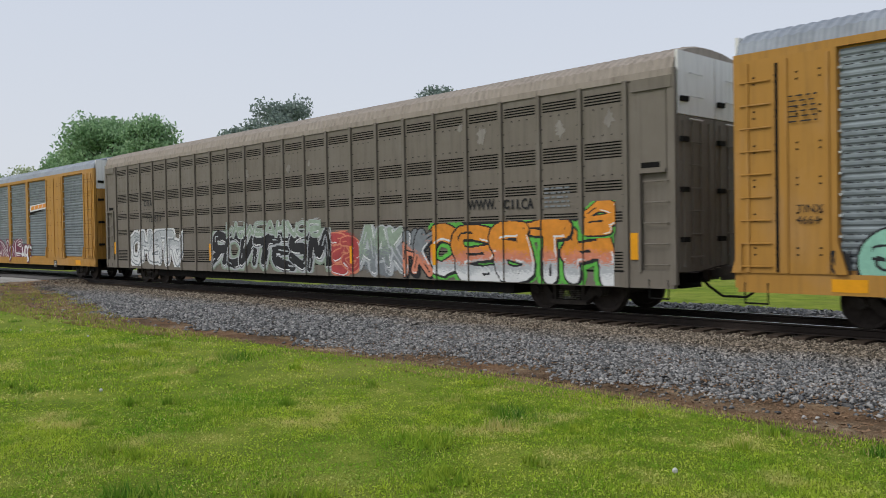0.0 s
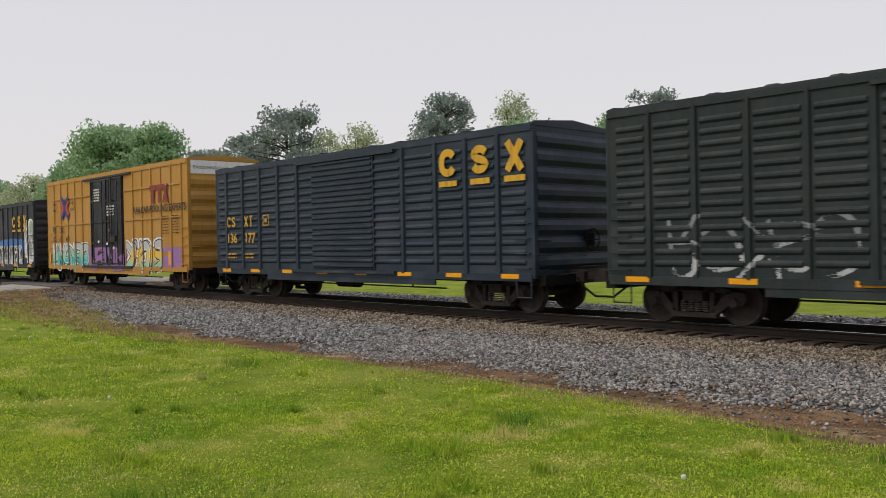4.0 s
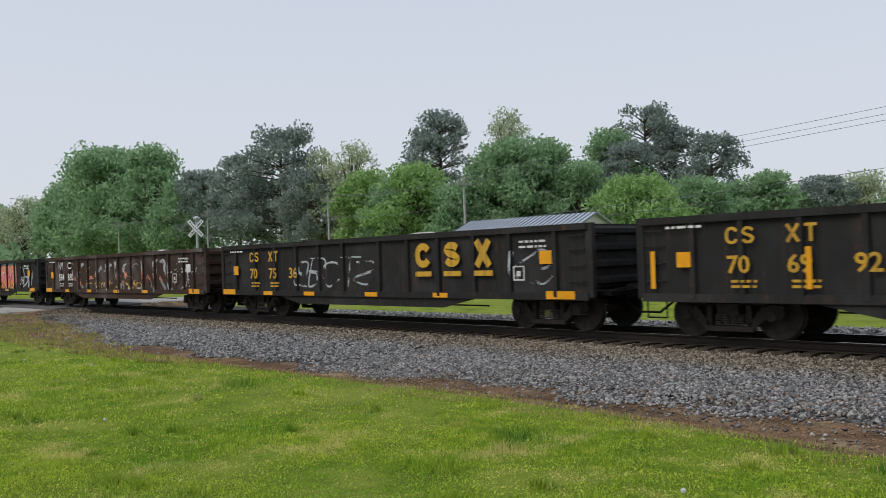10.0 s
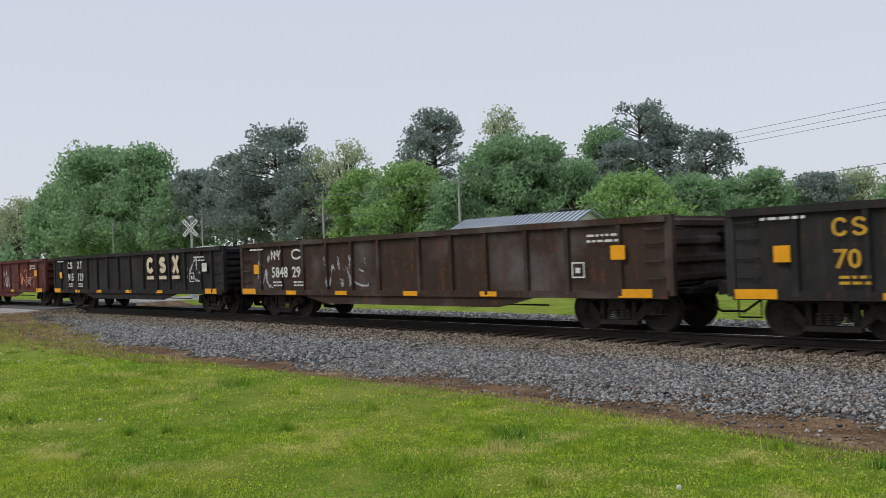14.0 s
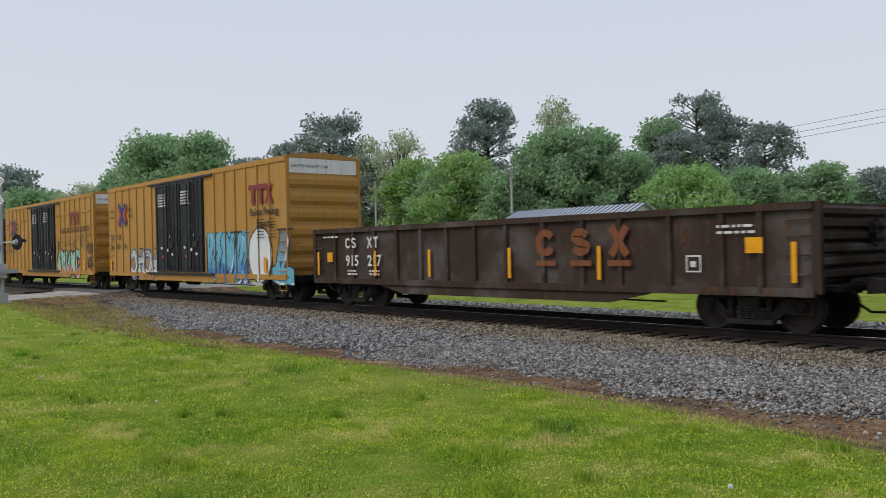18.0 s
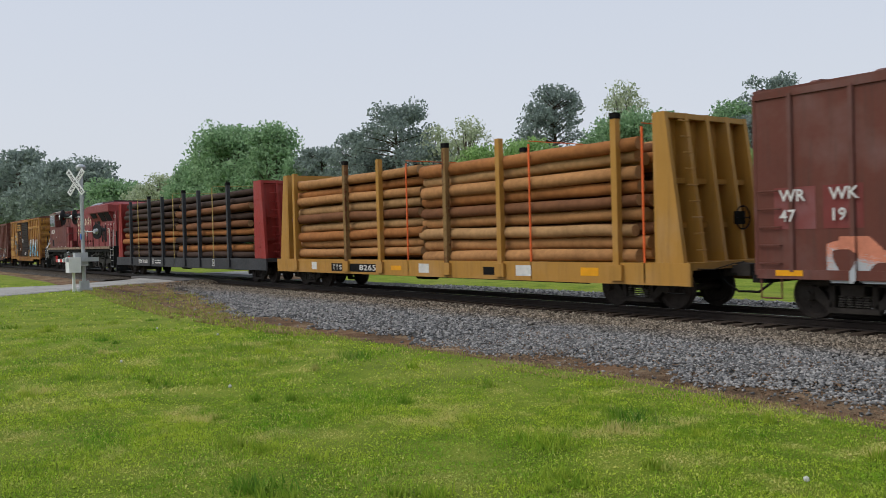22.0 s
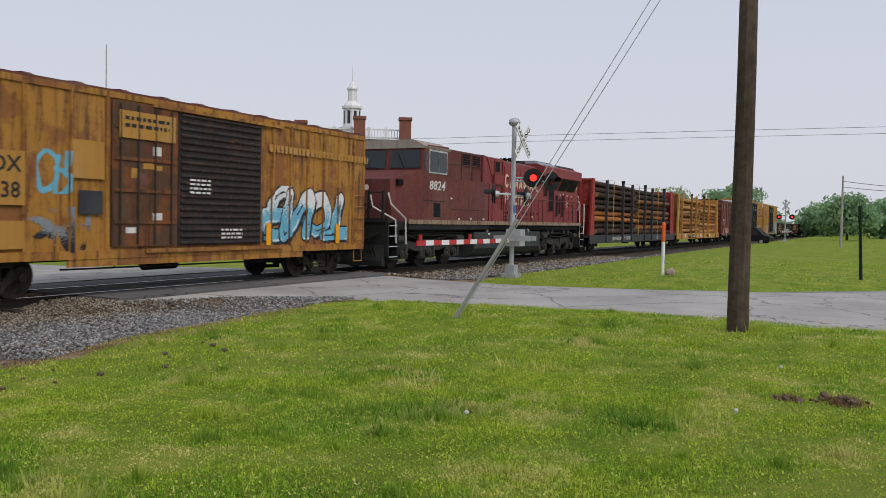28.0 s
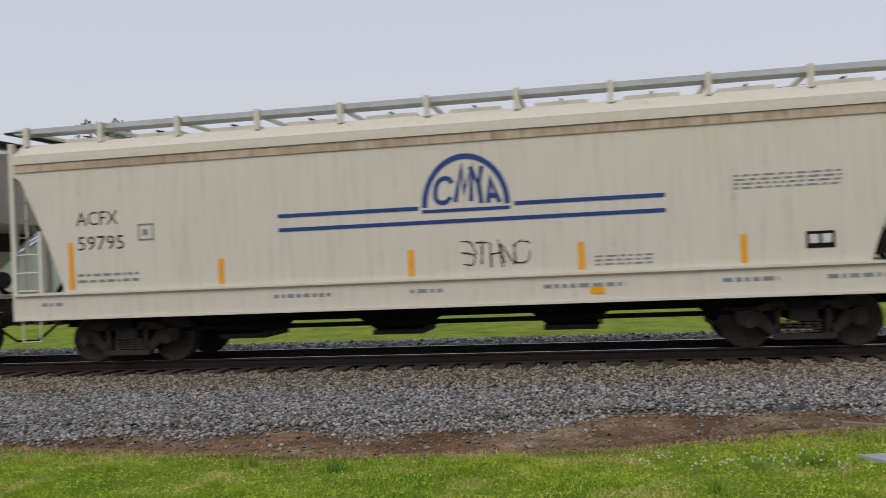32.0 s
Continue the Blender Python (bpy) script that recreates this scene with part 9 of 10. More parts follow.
TREES = [
    (72.6, 118, 4.6, 9, "pale"), (70.5, 112, 5.2, 9, "decid"), (67.4, 88, 7.7, 13, "decid"), (65.2, 92, 8.0, 11, "decid"), (69.5, 92, 5.8, 9, "decid"), (63.0, 84, 5.6, 9, "decid"), (62.0, 98, 6.3, 8, "pine"), (59.8, 98, 7.2, 8, "pine"), (57.0, 92, 8.9, 11, "pine"), (58.2, 84, 5.6, 9, "pine"), (54.8, 86, 6.2, 8, "pine"),
    (54.2, 104, 7.7, 8, "pale"), (52.3, 100, 8.1, 9, "pale"), (51.3, 76, 6.2, 8, "bright"), (48.2, 76, 6.4, 10, "bright"), (49.6, 90, 5.6, 9, "decid"), (46.3, 104, 10.0, 10, "pine"), (45.0, 84, 5.2, 9, "decid"), (41.9, 110, 10.1, 11, "pale"), (41.2, 86, 8.1, 13, "decid"), (39.0, 88, 7.8, 10, "decid"), (43.2, 88, 6.6, 8, "decid"), (35.2, 96, 8.3, 11, "decid"), (36.9, 84, 6.2, 9, "decid"),
    (32.6, 100, 9.5, 10, "pine"), (30.8, 100, 8.2, 8, "pine"), (33.8, 92, 7.4, 8, "pine"), (28.5, 96, 7.4, 9, "pine"), (32.9, 70, 4.9, 11, "bright"), (29.6, 82, 4.6, 9, "decid"), (25.4, 92, 4.7, 9, "decid"), (27.2, 90, 4.2, 8, "decid"), (21.8, 120, 4.2, 9, "pine"), (19.6, 125, 4.2, 14, "pale"), (23.6, 120, 3.2, 10, "decid"), (16.8, 95, 3.9, 9, "decid"), (14.8, 92, 4.8, 11, "decid"), (12.0, 98, 4.0, 10, "decid"), (8.1, 74, 6.9, 8, "decid"), (5.5, 110, 3.4, 9, "decid"), (1.0, 115, 3.2, 10, "decid"), (-12, 120, 2.6, 10, "decid"),
    (80.5, 92, 5.9, 10, "pine"), (78.8, 98, 5.2, 9, "pine"), (77.0, 98, 5.3, 11, "pine"), (81.2, 76, 3.6, 9, "decid"), (83.5, 90, 5.6, 11, "pine"), (75.2, 96, 4.2, 9, "decid"), (73.4, 110, 3.9, 8, "pale"), (86.5, 88, 4.9, 12, "decid"),
    (-81.9, 235, 2.5, 18, "decid"), (-80.8, 150, 2.2, 11, "decid"), (-77.8, 170, 2.5, 11, "pale"), (-88.3, 125, 1.9, 9, "decid"), (-87.2, 190, 1.4, 12, "decid"), (-90.6, 160, 1.6, 14, "decid"), (-72, 190, 1.6, 14, "decid"),
]
for i, (az, d, el, w, k) in enumerate(TREES):
    tree(az, d, el, w, k, 500 + i)


def far_woods():
    rng = np.random.RandomState(77)
    cs, rs = [], []
    for i in range(230):
        az = radians(rng.uniform(-93, 95))
        d = rng.uniform(185, 240)
        h = rng.uniform(2.5, 4.5)
        cs.append((-math.sin(az) * d, math.cos(az) * d, 1.4 + h * 0.5))
        rs.append((rng.uniform(4, 8), rng.uniform(4, 8), h))
    V, F = leaf_cloud(rng, cs, rs, 9, 0.9)
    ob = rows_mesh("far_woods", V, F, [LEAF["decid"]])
    tagged(ob, "low line of distant green woods on the horizon", "woods", kind="stuff")


far_woods()

# ---- poles and wires ----
POLE_WOOD = plain("weathered_pole_wood", (0.085, 0.062, 0.047), 0.9, 0, 0.5, 7, 0.7)
WIRE = plain("overhead_wire", (0.14, 0.14, 0.15), 0.6, 0, 0.1, 1, 0)
GALV_POST = plain("galvanised_mast", (0.42, 0.44, 0.45), 0.45, 0.4, 0.2)


def wire(points, r, label="thin dark overhead wire", sag=0.0):
    pts = []
    for a, b in zip(points, points[1:]):
        for i in range(10):
            t = i / 10
            p = Vector(a).lerp(Vector(b), t)
            p.z -= sag * 4 * t * (1 - t)
            pts.append(p)
    pts.append(Vector(points[-1]))
    tagged(mesh_ob("overhead_wire", path_rod(r, pts, 4), WIRE), label, "wire", "overhead wires")


def utility_pole(x, y, h, r, lean=0.0, arm=True, wood=None):
    g = float(ground_z(x, y))
    ob = empty("utility_pole", x, y, g)
    tagged(ob, "weathered brown wooden utility pole", "utility pole", "utility poles")
    bm = bmesh.new()
    seg, rings = 14, []
    for i in range(13):
        t = i / 12
        q = r * (1 - 0.35 * t)
        rings.append([bm.verts.new((lean * h * t + q * (1 + 0.05 * math.sin(3 * j + i)) * math.cos(2 * math.pi * j / seg), q * (1 + 0.05 * math.cos(5 * j - i)) * math.sin(2 * math.pi * j / seg), -0.3 + (h + 0.3) * t)) for j in range(seg)])
    for A, B in zip(rings, rings[1:]):
        for j in range(seg):
            bm.faces.new((A[j], A[(j + 1) % seg], B[(j + 1) % seg], B[j]))
    bm.faces.new(rings[-1])
    part("pole_shaft", bm, wood or POLE_WOOD, ob)
    if arm:
        part("crossarm", boxes((-0.06, 0.06, -0.9, 0.9, h - 0.75, h - 0.62)), wood or POLE_WOOD, ob)
        for y2 in (-0.8, 0.8):
            part("insulator", rods(0.06, ((0, y2, h - 0.62), (0, y2, h - 0.45)), seg=8), GALV_POST, ob)
    return ob


POLE_GREY = plain("bleached_pole_wood", (0.34, 0.33, 0.31), 0.9, 0, 0.2, 7, 0.4)
LINE = [(-160, 53), (-126.5, 53), (-98.9, 53), (-72.8, 53), (-52.5, 53)]
for x, y in LINE[1:]:
    utility_pole(x, y, 9.4, 0.14, wood=POLE_GREY)
for dy, z in ((-0.8, 8.8), (0.8, 8.8), (0, 6.6)):
    wire([(x, y + dy, z) for x, y in LINE], 0.016, sag=0.5)
for dz in (0, -0.42, -0.78):
    wire([(-52.5, 53, 9.35 + dz), (-27, 53, 9.15 + dz), (-11.2, 53, 10.1 + dz), (14, 53, 11.3 + dz)], 0.013)
for z0, z1 in ((5.6, 6.5), (4.9, 5.8)):
    wire([(-52.5, 53, z0 - 1.0), (-27, 53, z0), (-11.5, 53, z1), (14, 53, z1 + 1.2)], 0.017)
utility_pole(13.8, 1.9, 10.2, 0.165, 0.012, False)
guy_top = Vector((13.9, 1.9, 7.7))
for d in (-0.04, 0.04):
    tagged(mesh_ob("guy_wire", rods(0.008, ((12.98, 6.48 + d, -0.02), tuple(guy_top + Vector((0, 0, d * 4)))), seg=5), GALV_POST), "galvanised guy wire from the pole to its ground anchor", "guy wire", "guy wires")
bm = bmesh.new()
tube(bm, (12.98, 6.48, 0.02), tuple(Vector((12.98, 6.48, 0)).lerp(guy_top, 0.235)), 0.034, 8)
tagged(mesh_ob("guy_guard", bm, plain("grey_plastic", (0.30, 0.30, 0.285), 0.5, 0, 0.15)), "pale grey guard tube round the guy wires", "guy guard")
for dz in (0, -0.42):
    wire([(40, 46, 7.0 + dz), (52.8, 28.4, 7.55 + dz), (55.8, 22.1, 7.88 + dz), (60, -0.2, 8.2 + dz), (60, -30, 8.3 + dz)], 0.013)
utility_pole(82, 2.9, 6.2, 0.12, arm=False, wood=POLE_GREY)
wire([(82, 2.9, 5.9), (96, -9, 5.6)], 0.025, sag=0.2)
wire([(82, 2.9, 5.4), (96, -9, 5.3)], 0.025, sag=0.2)
m0 = mesh_ob("radio_mast", rods(0.05, ((45.5, 52.5, 0), (45.5, 52.5, 14.6)), seg=5), GALV_POST)
tagged(m0, "thin grey radio mast behind the railway", "mast")

# ---- crossing signals ----
SIGN_WHITE = plain("sign_white", (0.72, 0.72, 0.70), 0.5, 0, 0.08)
LAMP_RED = plain("lit_red_lens", (0.9, 0.03, 0.02), 0.3, 0, 0.02, 5, 0, 2.2)
LAMP_DARK = plain("unlit_red_lens", (0.10, 0.012, 0.012), 0.2, 0, 0.1, 5, 0)
SIG_BLACK = plain("signal_black", (0.012, 0.012, 0.013), 0.6, 0, 0.2)
SIG_RED = plain("gate_red", (0.45, 0.03, 0.03), 0.5, 0, 0.1)


def signal_head(ob, x, y, z, ang, lit):
    """One flasher: round black target, hood and lens, facing the given bearing."""
    m = Matrix.Translation((x, y, z)) @ Matrix.Rotation(radians(ang), 4, "Z")
    bm = bmesh.new()
    tube(bm, (0, -0.02, 0), (0, 0.02, 0), 0.30, 24)
    hd = part("flasher_target", bm, SIG_BLACK, ob)
    hd.matrix_local = m
    bm = bmesh.new()
    tube(bm, (0, -0.05, 0), (0, -0.02, 0), 0.11, 18)
    part("flasher_lens", bm, LAMP_RED if lit else LAMP_DARK, hd)
    bm = bmesh.new()
    for i in range(9):
        a, b = math.pi * (0.0 + i / 9), math.pi * (i + 1) / 9
        v = [bm.verts.new(p) for p in ((0.14 * math.cos(a), -0.02, 0.14 * math.sin(a)), (0.14 * math.cos(b), -0.02, 0.14 * math.sin(b)), (0.14 * math.cos(b), -0.30, 0.14 * math.sin(b)), (0.14 * math.cos(a), -0.30, 0.14 * math.sin(a)))]
        bm.faces.new(v)
    part("flasher_hood", bm, SIG_BLACK, hd)
    bm = bmesh.new()
    tube(bm, (0, 0.02, 0), (0, 0.14, 0), 0.12, 14, 0.08)
    part("lamp_housing", bm, GALV_POST, hd)


def crossing_signal(x, y, label, buck, heads, gate=None, height=4.9, box_z=1.25):
    g = float(ground_z(x, y))
    ob = empty("crossing_signal", x, y, g)
    tagged(ob, label, "crossing signal", "level crossing signals")
    bm = bmesh.new()
    tube(bm, (0, 0, 0.2), (0, 0, height), 0.075, 12)
    part("mast", bm, GALV_POST, ob)
    part("base", boxes((-0.25, 0.25, -0.25, 0.25, -0.05, 0.12), (-0.16, 0.16, -0.16, 0.16, 0.12, 0.4)), GALV_POST, ob)
    bm = bmesh.new()
    bmesh.ops.create_uvsphere(bm, u_segments=14, v_segments=8, radius=0.19, matrix=Matrix.Translation((0, 0, height)) @ Matrix.Diagonal((1, 1, 0.75, 1)))
    part("bell", bm, GALV_POST, ob)
    for s in (-1, 1):
        bm = boxes((-0.62, 0.62, -0.012, 0.012, -0.11, 0.11))
        cb = part("crossbuck_blade", bm, SIGN_WHITE, ob)
        cb.matrix_local = Matrix.Translation((0, 0, height - 0.6)) @ Matrix.Rotation(radians(buck), 4, "Z") @ Matrix.Translation((0.05, -0.3 - 0.015 * s, 0)) @ Matrix.Rotation(s * radians(48), 4, "Y")
        w = "RAILROAD" if s > 0 else "CROSSING"
        t = lettering(cb, w, -0.55, -0.06, 0.12, T_BLACK, -0.014, 1.1, True)
    z = height - 1.95
    part("lamp_arm", boxes((-0.06, 0.06, -0.06, 0.06, z - 0.05, z + 0.05)), GALV_POST, ob)
    for hx, hy, hz, ang, lit in heads:
        part("lamp_arm", rods(0.03, ((0, 0, hz), (hx, hy, hz))), GALV_POST, ob)
        signal_head(ob, hx, hy, hz, ang, lit)
    part("gate_mechanism", boxes((-0.22, 0.22, -0.35, 0.12, box_z - 0.25, box_z + 0.28)), GALV_POST, ob)
    for s in (-1, 1):
        part("counterweight_arm", boxes((*sorted((s * 0.26, s * 0.31)), -0.7, 0.5, box_z - 0.08, box_z + 0.08)), GALV_POST, ob)
    part("label_plate", boxes((-0.075, 0.075, -0.085, -0.07, 2.05, 2.28)), plain("plate_blue", (0.03, 0.12, 0.45), 0.5, 0, 0.1), ob)
    if gate:
        gx, n = gate
        for i in range(n):
            a, b = gx * i / n, gx * (i + 1) / n
            part("gate_stripe", boxes((*sorted((a, b)), -0.02, 0.02, box_z - 0.14, box_z - 0.01)), SIG_RED if i % 2 else SIGN_WHITE, ob)
        for f in (0.5, 0.97):
            bm = bmesh.new()
            tube(bm, (gx * f, 0, box_z - 0.01), (gx * f, 0, box_z + 0.14), 0.05, 8)
            part("gate_lamp", bm, SIG_RED, ob)


crossing_signal(24.75, 10.3, "grey crossing signal with a lit red lamp and lowered gate", -8, [(0.12, -0.62, 3.15, -60, True), (0.36, -1.15, 3.05, -30, False), (-0.5, 0.4, 2.62, 203, False), (-0.1, 0.62, 2.65, 195, False), (0.65, -0.2, 2.6, 190, False)], (-6.2, 14))
crossing_signal(-35.5, 8.15, "grey crossing signal with two flashers and a white box", 28, [(-0.75, -0.55, 2.95, 150, False), (-0.35, -0.2, 2.95, 150, False), (0.4, 0.45, 2.35, 200, False)], (-5.0, 12))
crossing_signal(-46.5, 24.2, "crossing signal standing beyond the track", 40, [(-0.6, 0.2, 2.8, 40, False), (0.6, -0.2, 2.8, 40, False)], None, 4.9)
crossing_signal(105, 9.6, "distant crossing signal with lit red lamps", 80, [(-0.2, -0.7, 2.9, -80, True), (0.2, 0.7, 2.9, -80, True)], (-4.0, 8), 4.8)
bx = mesh_ob("signal_cabinet", boxes((-0.32, 0.32, -0.22, 0.22, 0.75, 1.35), (-0.05, 0.05, -0.05, 0.05, 0.0, 0.75)), SIGN_WHITE)
bx.location = (-35.45, 7.75, float(ground_z(-35.45, 7.75)))
tagged(bx, "white metal signal cabinet on a post", "signal cabinet")

# ---- posts, lids and clutter on the verge ----
ORANGE = plain("marker_orange", (0.72, 0.14, 0.03), 0.5, 0, 0.12)


def marker_post(x, y, h, label, r=0.055, lean=(0, 0)):
    g = float(ground_z(x, y)) - 0.03
    ob = empty("marker_post", x, y, g)
    tagged(ob, label, "marker post", "cable marker posts")
    ob.rotation_euler = (lean[0], lean[1], 0)
    bm = bmesh.new()
    tube(bm, (0, 0, 0), (0, 0, h * 0.66), r, 14)
    part("post", bm, SIGN_WHITE, ob)
    bm = bmesh.new()
    tube(bm, (0, 0, h * 0.64), (0, 0, h - 0.05), r * 1.12, 14)
    bmesh.ops.create_uvsphere(bm, u_segments=14, v_segments=8, radius=r * 1.12, matrix=Matrix.Translation((0, 0, h - 0.05)))
    part("cap", bm, ORANGE, ob, "orange marker cap")
    part("warning_label", boxes(*[(-0.03 + 0.0, 0.03, -r * 1.12 - 0.004, -r * 1.12, h * 0.92 - 0.05 * i, h * 0.92 - 0.05 * i + 0.028) for i in range(8)]), SIG_RED, ob)
    part("cable_tag", boxes((-0.02, 0.02, -r - 0.012, -r, h * 0.22, h * 0.3)), plain("tag_green", (0.20, 0.33, 0.25), 0.6, 0, 0.2), ob)


marker_post(3.92, 8.66, 1.70, "white cable marker post with an orange cap", lean=(0.0, -0.02))
marker_post(27.9, 6.25, 1.75, "white marker post with an orange cap by the road")
sp = mesh_ob("sign_post", boxes((-0.04, 0.04, -0.015, 0.015, -0.2, 2.35), (-0.04, -0.03, -0.045, 0.015, -0.2, 2.35), (0.03, 0.04, -0.045, 0.015, -0.2, 2.35)), plain("post_green", (0.02, 0.035, 0.028), 0.7, 0, 0.2))
sp.location, sp.rotation_euler = (29.9, 0.45, float(ground_z(29.9, 0.45))), (0, 0.05, radians(60))
tagged(sp, "dark green steel channel post without a sign", "post")
lp = mesh_ob("white_post", boxes((-0.05, 0.05, -0.05, 0.05, 0, 1.5)), SIGN_WHITE)
lp.location = (-37.0, 5.3, float(ground_z(-37, 5.3)))
tagged(lp, "plain white post beside the road", "post")
st = mesh_ob("field_stone", bmesh.new(), plain("pinkish_stone", (0.38, 0.28, 0.23), 0.9, 0, 0.3))
bm = bmesh.new()
bmesh.ops.create_icosphere(bm, subdivisions=2, radius=0.16)
for v in bm.verts:
    v.co *= 1 + 0.3 * noise.noise(v.co * 9)
bm.to_mesh(st.data)
bm.free()
st.location = (27.95, 6.0, float(ground_z(27.95, 6.0)) + 0.07)
tagged(st, "small pinkish stone at the foot of a post", "stone")


def lid(quad, mat, label):
    bm = bmesh.new()
    top = [bm.verts.new((x, y, float(ground_z(x, y)) + 0.035)) for x, y in quad]
    bot = [bm.verts.new((x, y, float(ground_z(x, y)) - 0.1)) for x, y in quad]
    bm.faces.new(top)
    for i in range(4):
        bm.faces.new((top[i], top[(i + 1) % 4], bot[(i + 1) % 4], bot[i]))
    ob = mesh_ob("ground_vault", bm, mat)
    tagged(ob, label, "utility cover", "utility covers in the lawn")


lid([(1.88, 7.22), (2.30, 6.42), (2.84, 6.42), (2.42, 7.34)], plain("lid_concrete", (0.30, 0.32, 0.33), 0.85, 0, 0.2, 12), "flat grey concrete utility cover set in the grass")
lid([(2.46, 7.34), (2.88, 6.42), (3.42, 6.42), (2.92, 7.46)], plain("lid_brown", (0.20, 0.15, 0.115), 0.9, 0, 0.3, 8), "flat brown weathered utility cover beside the grey one")
PLANK = plain("grey_plank", (0.20, 0.15, 0.11), 0.9, 0, 0.35, 10)
for i, (x, y, ln, a) in enumerate(((1.95, 9.05, 0.55, 8), (2.45, 8.95, 0.5, -14), (2.2, 9.15, 0.35, 40))):
    p = mesh_ob("wood_scrap", boxes((-ln / 2, ln / 2, -0.05, 0.05, 0, 0.035)), PLANK)
    p.location, p.rotation_euler = (x, y, float(ground_z(x, y)) + 0.01), (0, 0.03, radians(a))
    tagged(p, "weathered scrap of wood lying on the verge", "wood scrap", "wood scraps on the verge")
bm = bmesh.new()
rr = random.Random(9)
for i in range(46):
    q = i % 4
    x, y = (rr.gauss(8.55, 0.07), rr.gauss(0.70, 0.06)) if q == 0 else (rr.gauss(8.62, 0.10), rr.gauss(0.22, 0.08))
    bmesh.ops.create_icosphere(bm, subdivisions=1, radius=rr.uniform(0.015, 0.05), matrix=Matrix.Translation((x, y, float(ground_z(x, y)) + rr.uniform(0, 0.03 if q == 0 else 0.06))) @ Matrix.Diagonal((1.3, 1, 0.6, 1)))
for v in bm.verts:
    v.co += Vector((0.03, 0.03, 0.03)) * noise.noise(v.co * 14)
tagged(mesh_ob("soil_heap", bm, plain("red_soil", (0.12, 0.085, 0.055), 0.95, 0, 0.4, 9)), "small heap of reddish dug-up soil on the lawn", "soil heap", kind="stuff")
bm = bmesh.new()
for i in range(14):
    x, y = rr.uniform(5.0, 8.6), rr.uniform(7.0, 8.2)
    bmesh.ops.create_icosphere(bm, subdivisions=1, radius=rr.uniform(0.02, 0.045), matrix=Matrix.Translation((x, y, float(ground_z(x, y)) + 0.02)) @ Matrix.Diagonal((1.2, 1, 0.6, 1)))
tagged(mesh_ob("soil_clods", bm, MATS["red_soil"]), "dark clods of earth scattered on the grass", "clods", kind="stuff")

rng = np.random.RandomState(77)
k = rng.rand(620) < 0.25
x, y = np.where(k, rng.normal(8.55, 0.05, 620), rng.normal(8.62, 0.09, 620)), np.where(k, rng.normal(0.70, 0.05, 620), rng.normal(0.22, 0.08, 620))
blades("dead_grass_heap", x, y, rng.uniform(0.03, 0.09, 620), np.full(620, 0.007), plain("raked_dead_grass", (0.26, 0.165, 0.085), 0.95, 0, 0.6, 4, 0), "heaps of brown raked-up dead grass on the lawn", 78)

# ---- buildings beyond the track ----
SIDING = plain("white_siding", (0.62, 0.62, 0.60), 0.7, 0, 0.1, 3)
METAL_ROOF = plain("blue_grey_metal_roof", (0.36, 0.40, 0.45), 0.5, 0.1, 0.15, 2)
ROOF_SEAM = plain("dark_roof_seam", (0.10, 0.115, 0.14), 0.5, 0.1, 0.2, 2)
BRICK = plain("red_brick", (0.22, 0.09, 0.065), 0.9, 0, 0.3, 8)
STUCCO = plain("white_wall_paint", (0.66, 0.66, 0.65), 0.8, 0, 0.08, 2)
PANE = plain("dark_window_pane", (0.03, 0.035, 0.04), 0.1, 0, 0.2, 2, 0)


def house():
    ob = empty("house", -41.2, 48.5, -0.42)
    tagged(ob, "low white house with a pale blue-grey metal roof", "house")
    part("wall", boxes((-5.8, 5.8, -4, 4, 0, 3.2)), SIDING, ob)
    bm = bmesh.new()
    for s in (-1, 1):
        v = [bm.verts.new(p) for p in ((-6.2, s * 4.5, 3.0), (6.2, s * 4.5, 3.0), (6.2, 0, 4.95), (-6.2, 0, 4.95))]
        w = [bm.verts.new(p.co + Vector((0, 0, 0.08))) for p in v]
        bm.faces.new(v)
        bm.faces.new(w)
        for i in range(4):
            bm.faces.new((v[i], v[(i + 1) % 4], w[(i + 1) % 4], w[i]))
    rf = part("roof", bm, METAL_ROOF, ob)
    for i in range(29):
        x = -6.2 + 12.4 * i / 28
        bm = bmesh.new()
        tube(bm, (x, -4.5, 3.1), (x, 0, 5.05), 0.04, 4)
        part("roof_seam", bm, ROOF_SEAM, rf)
    for s in (-1, 1):
        part("gable", extrude_x(bmesh.new(), [(-4.0, 3.2), (4.0, 3.2), (0, 4.92)], *sorted((s * 5.8, s * 5.72))), SIDING, ob)
    for x in (-3.4, -0.6, 2.6):
        f = part("window", boxes((x - 0.5, x + 0.5, -4.06, -4.0, 1.0, 2.3)), SIGN_WHITE, ob)
        part("pane", boxes((x - 0.42, x + 0.42, -4.08, -4.06, 1.08, 2.22)), PANE, f)


house()


def warehouse():
    ob = empty("commercial_building", -7.4, 50, -0.45)
    tagged(ob, "flat white commercial building with a red stripe", "building")
    part("wall", boxes((-4.8, 4.8, 0, 9, 0, 4.55)), STUCCO, ob)
    part("red_band", boxes((-4.84, 4.84, -0.04, 0, 3.1, 3.35)), SIG_RED, ob)
    part("parapet", boxes((-4.95, 4.95, -0.1, 9.1, 4.55, 4.75)), STUCCO, ob)
    for x in (-3.0, 0.5, 3.2):
        f = part("window", boxes((x - 0.7, x + 0.7, -0.05, 0, 0.9, 2.2)), SIGN_WHITE, ob)
        part("pane", boxes((x - 0.62, x + 0.62, -0.07, -0.05, 0.98, 2.12)), PANE, f)


warehouse()


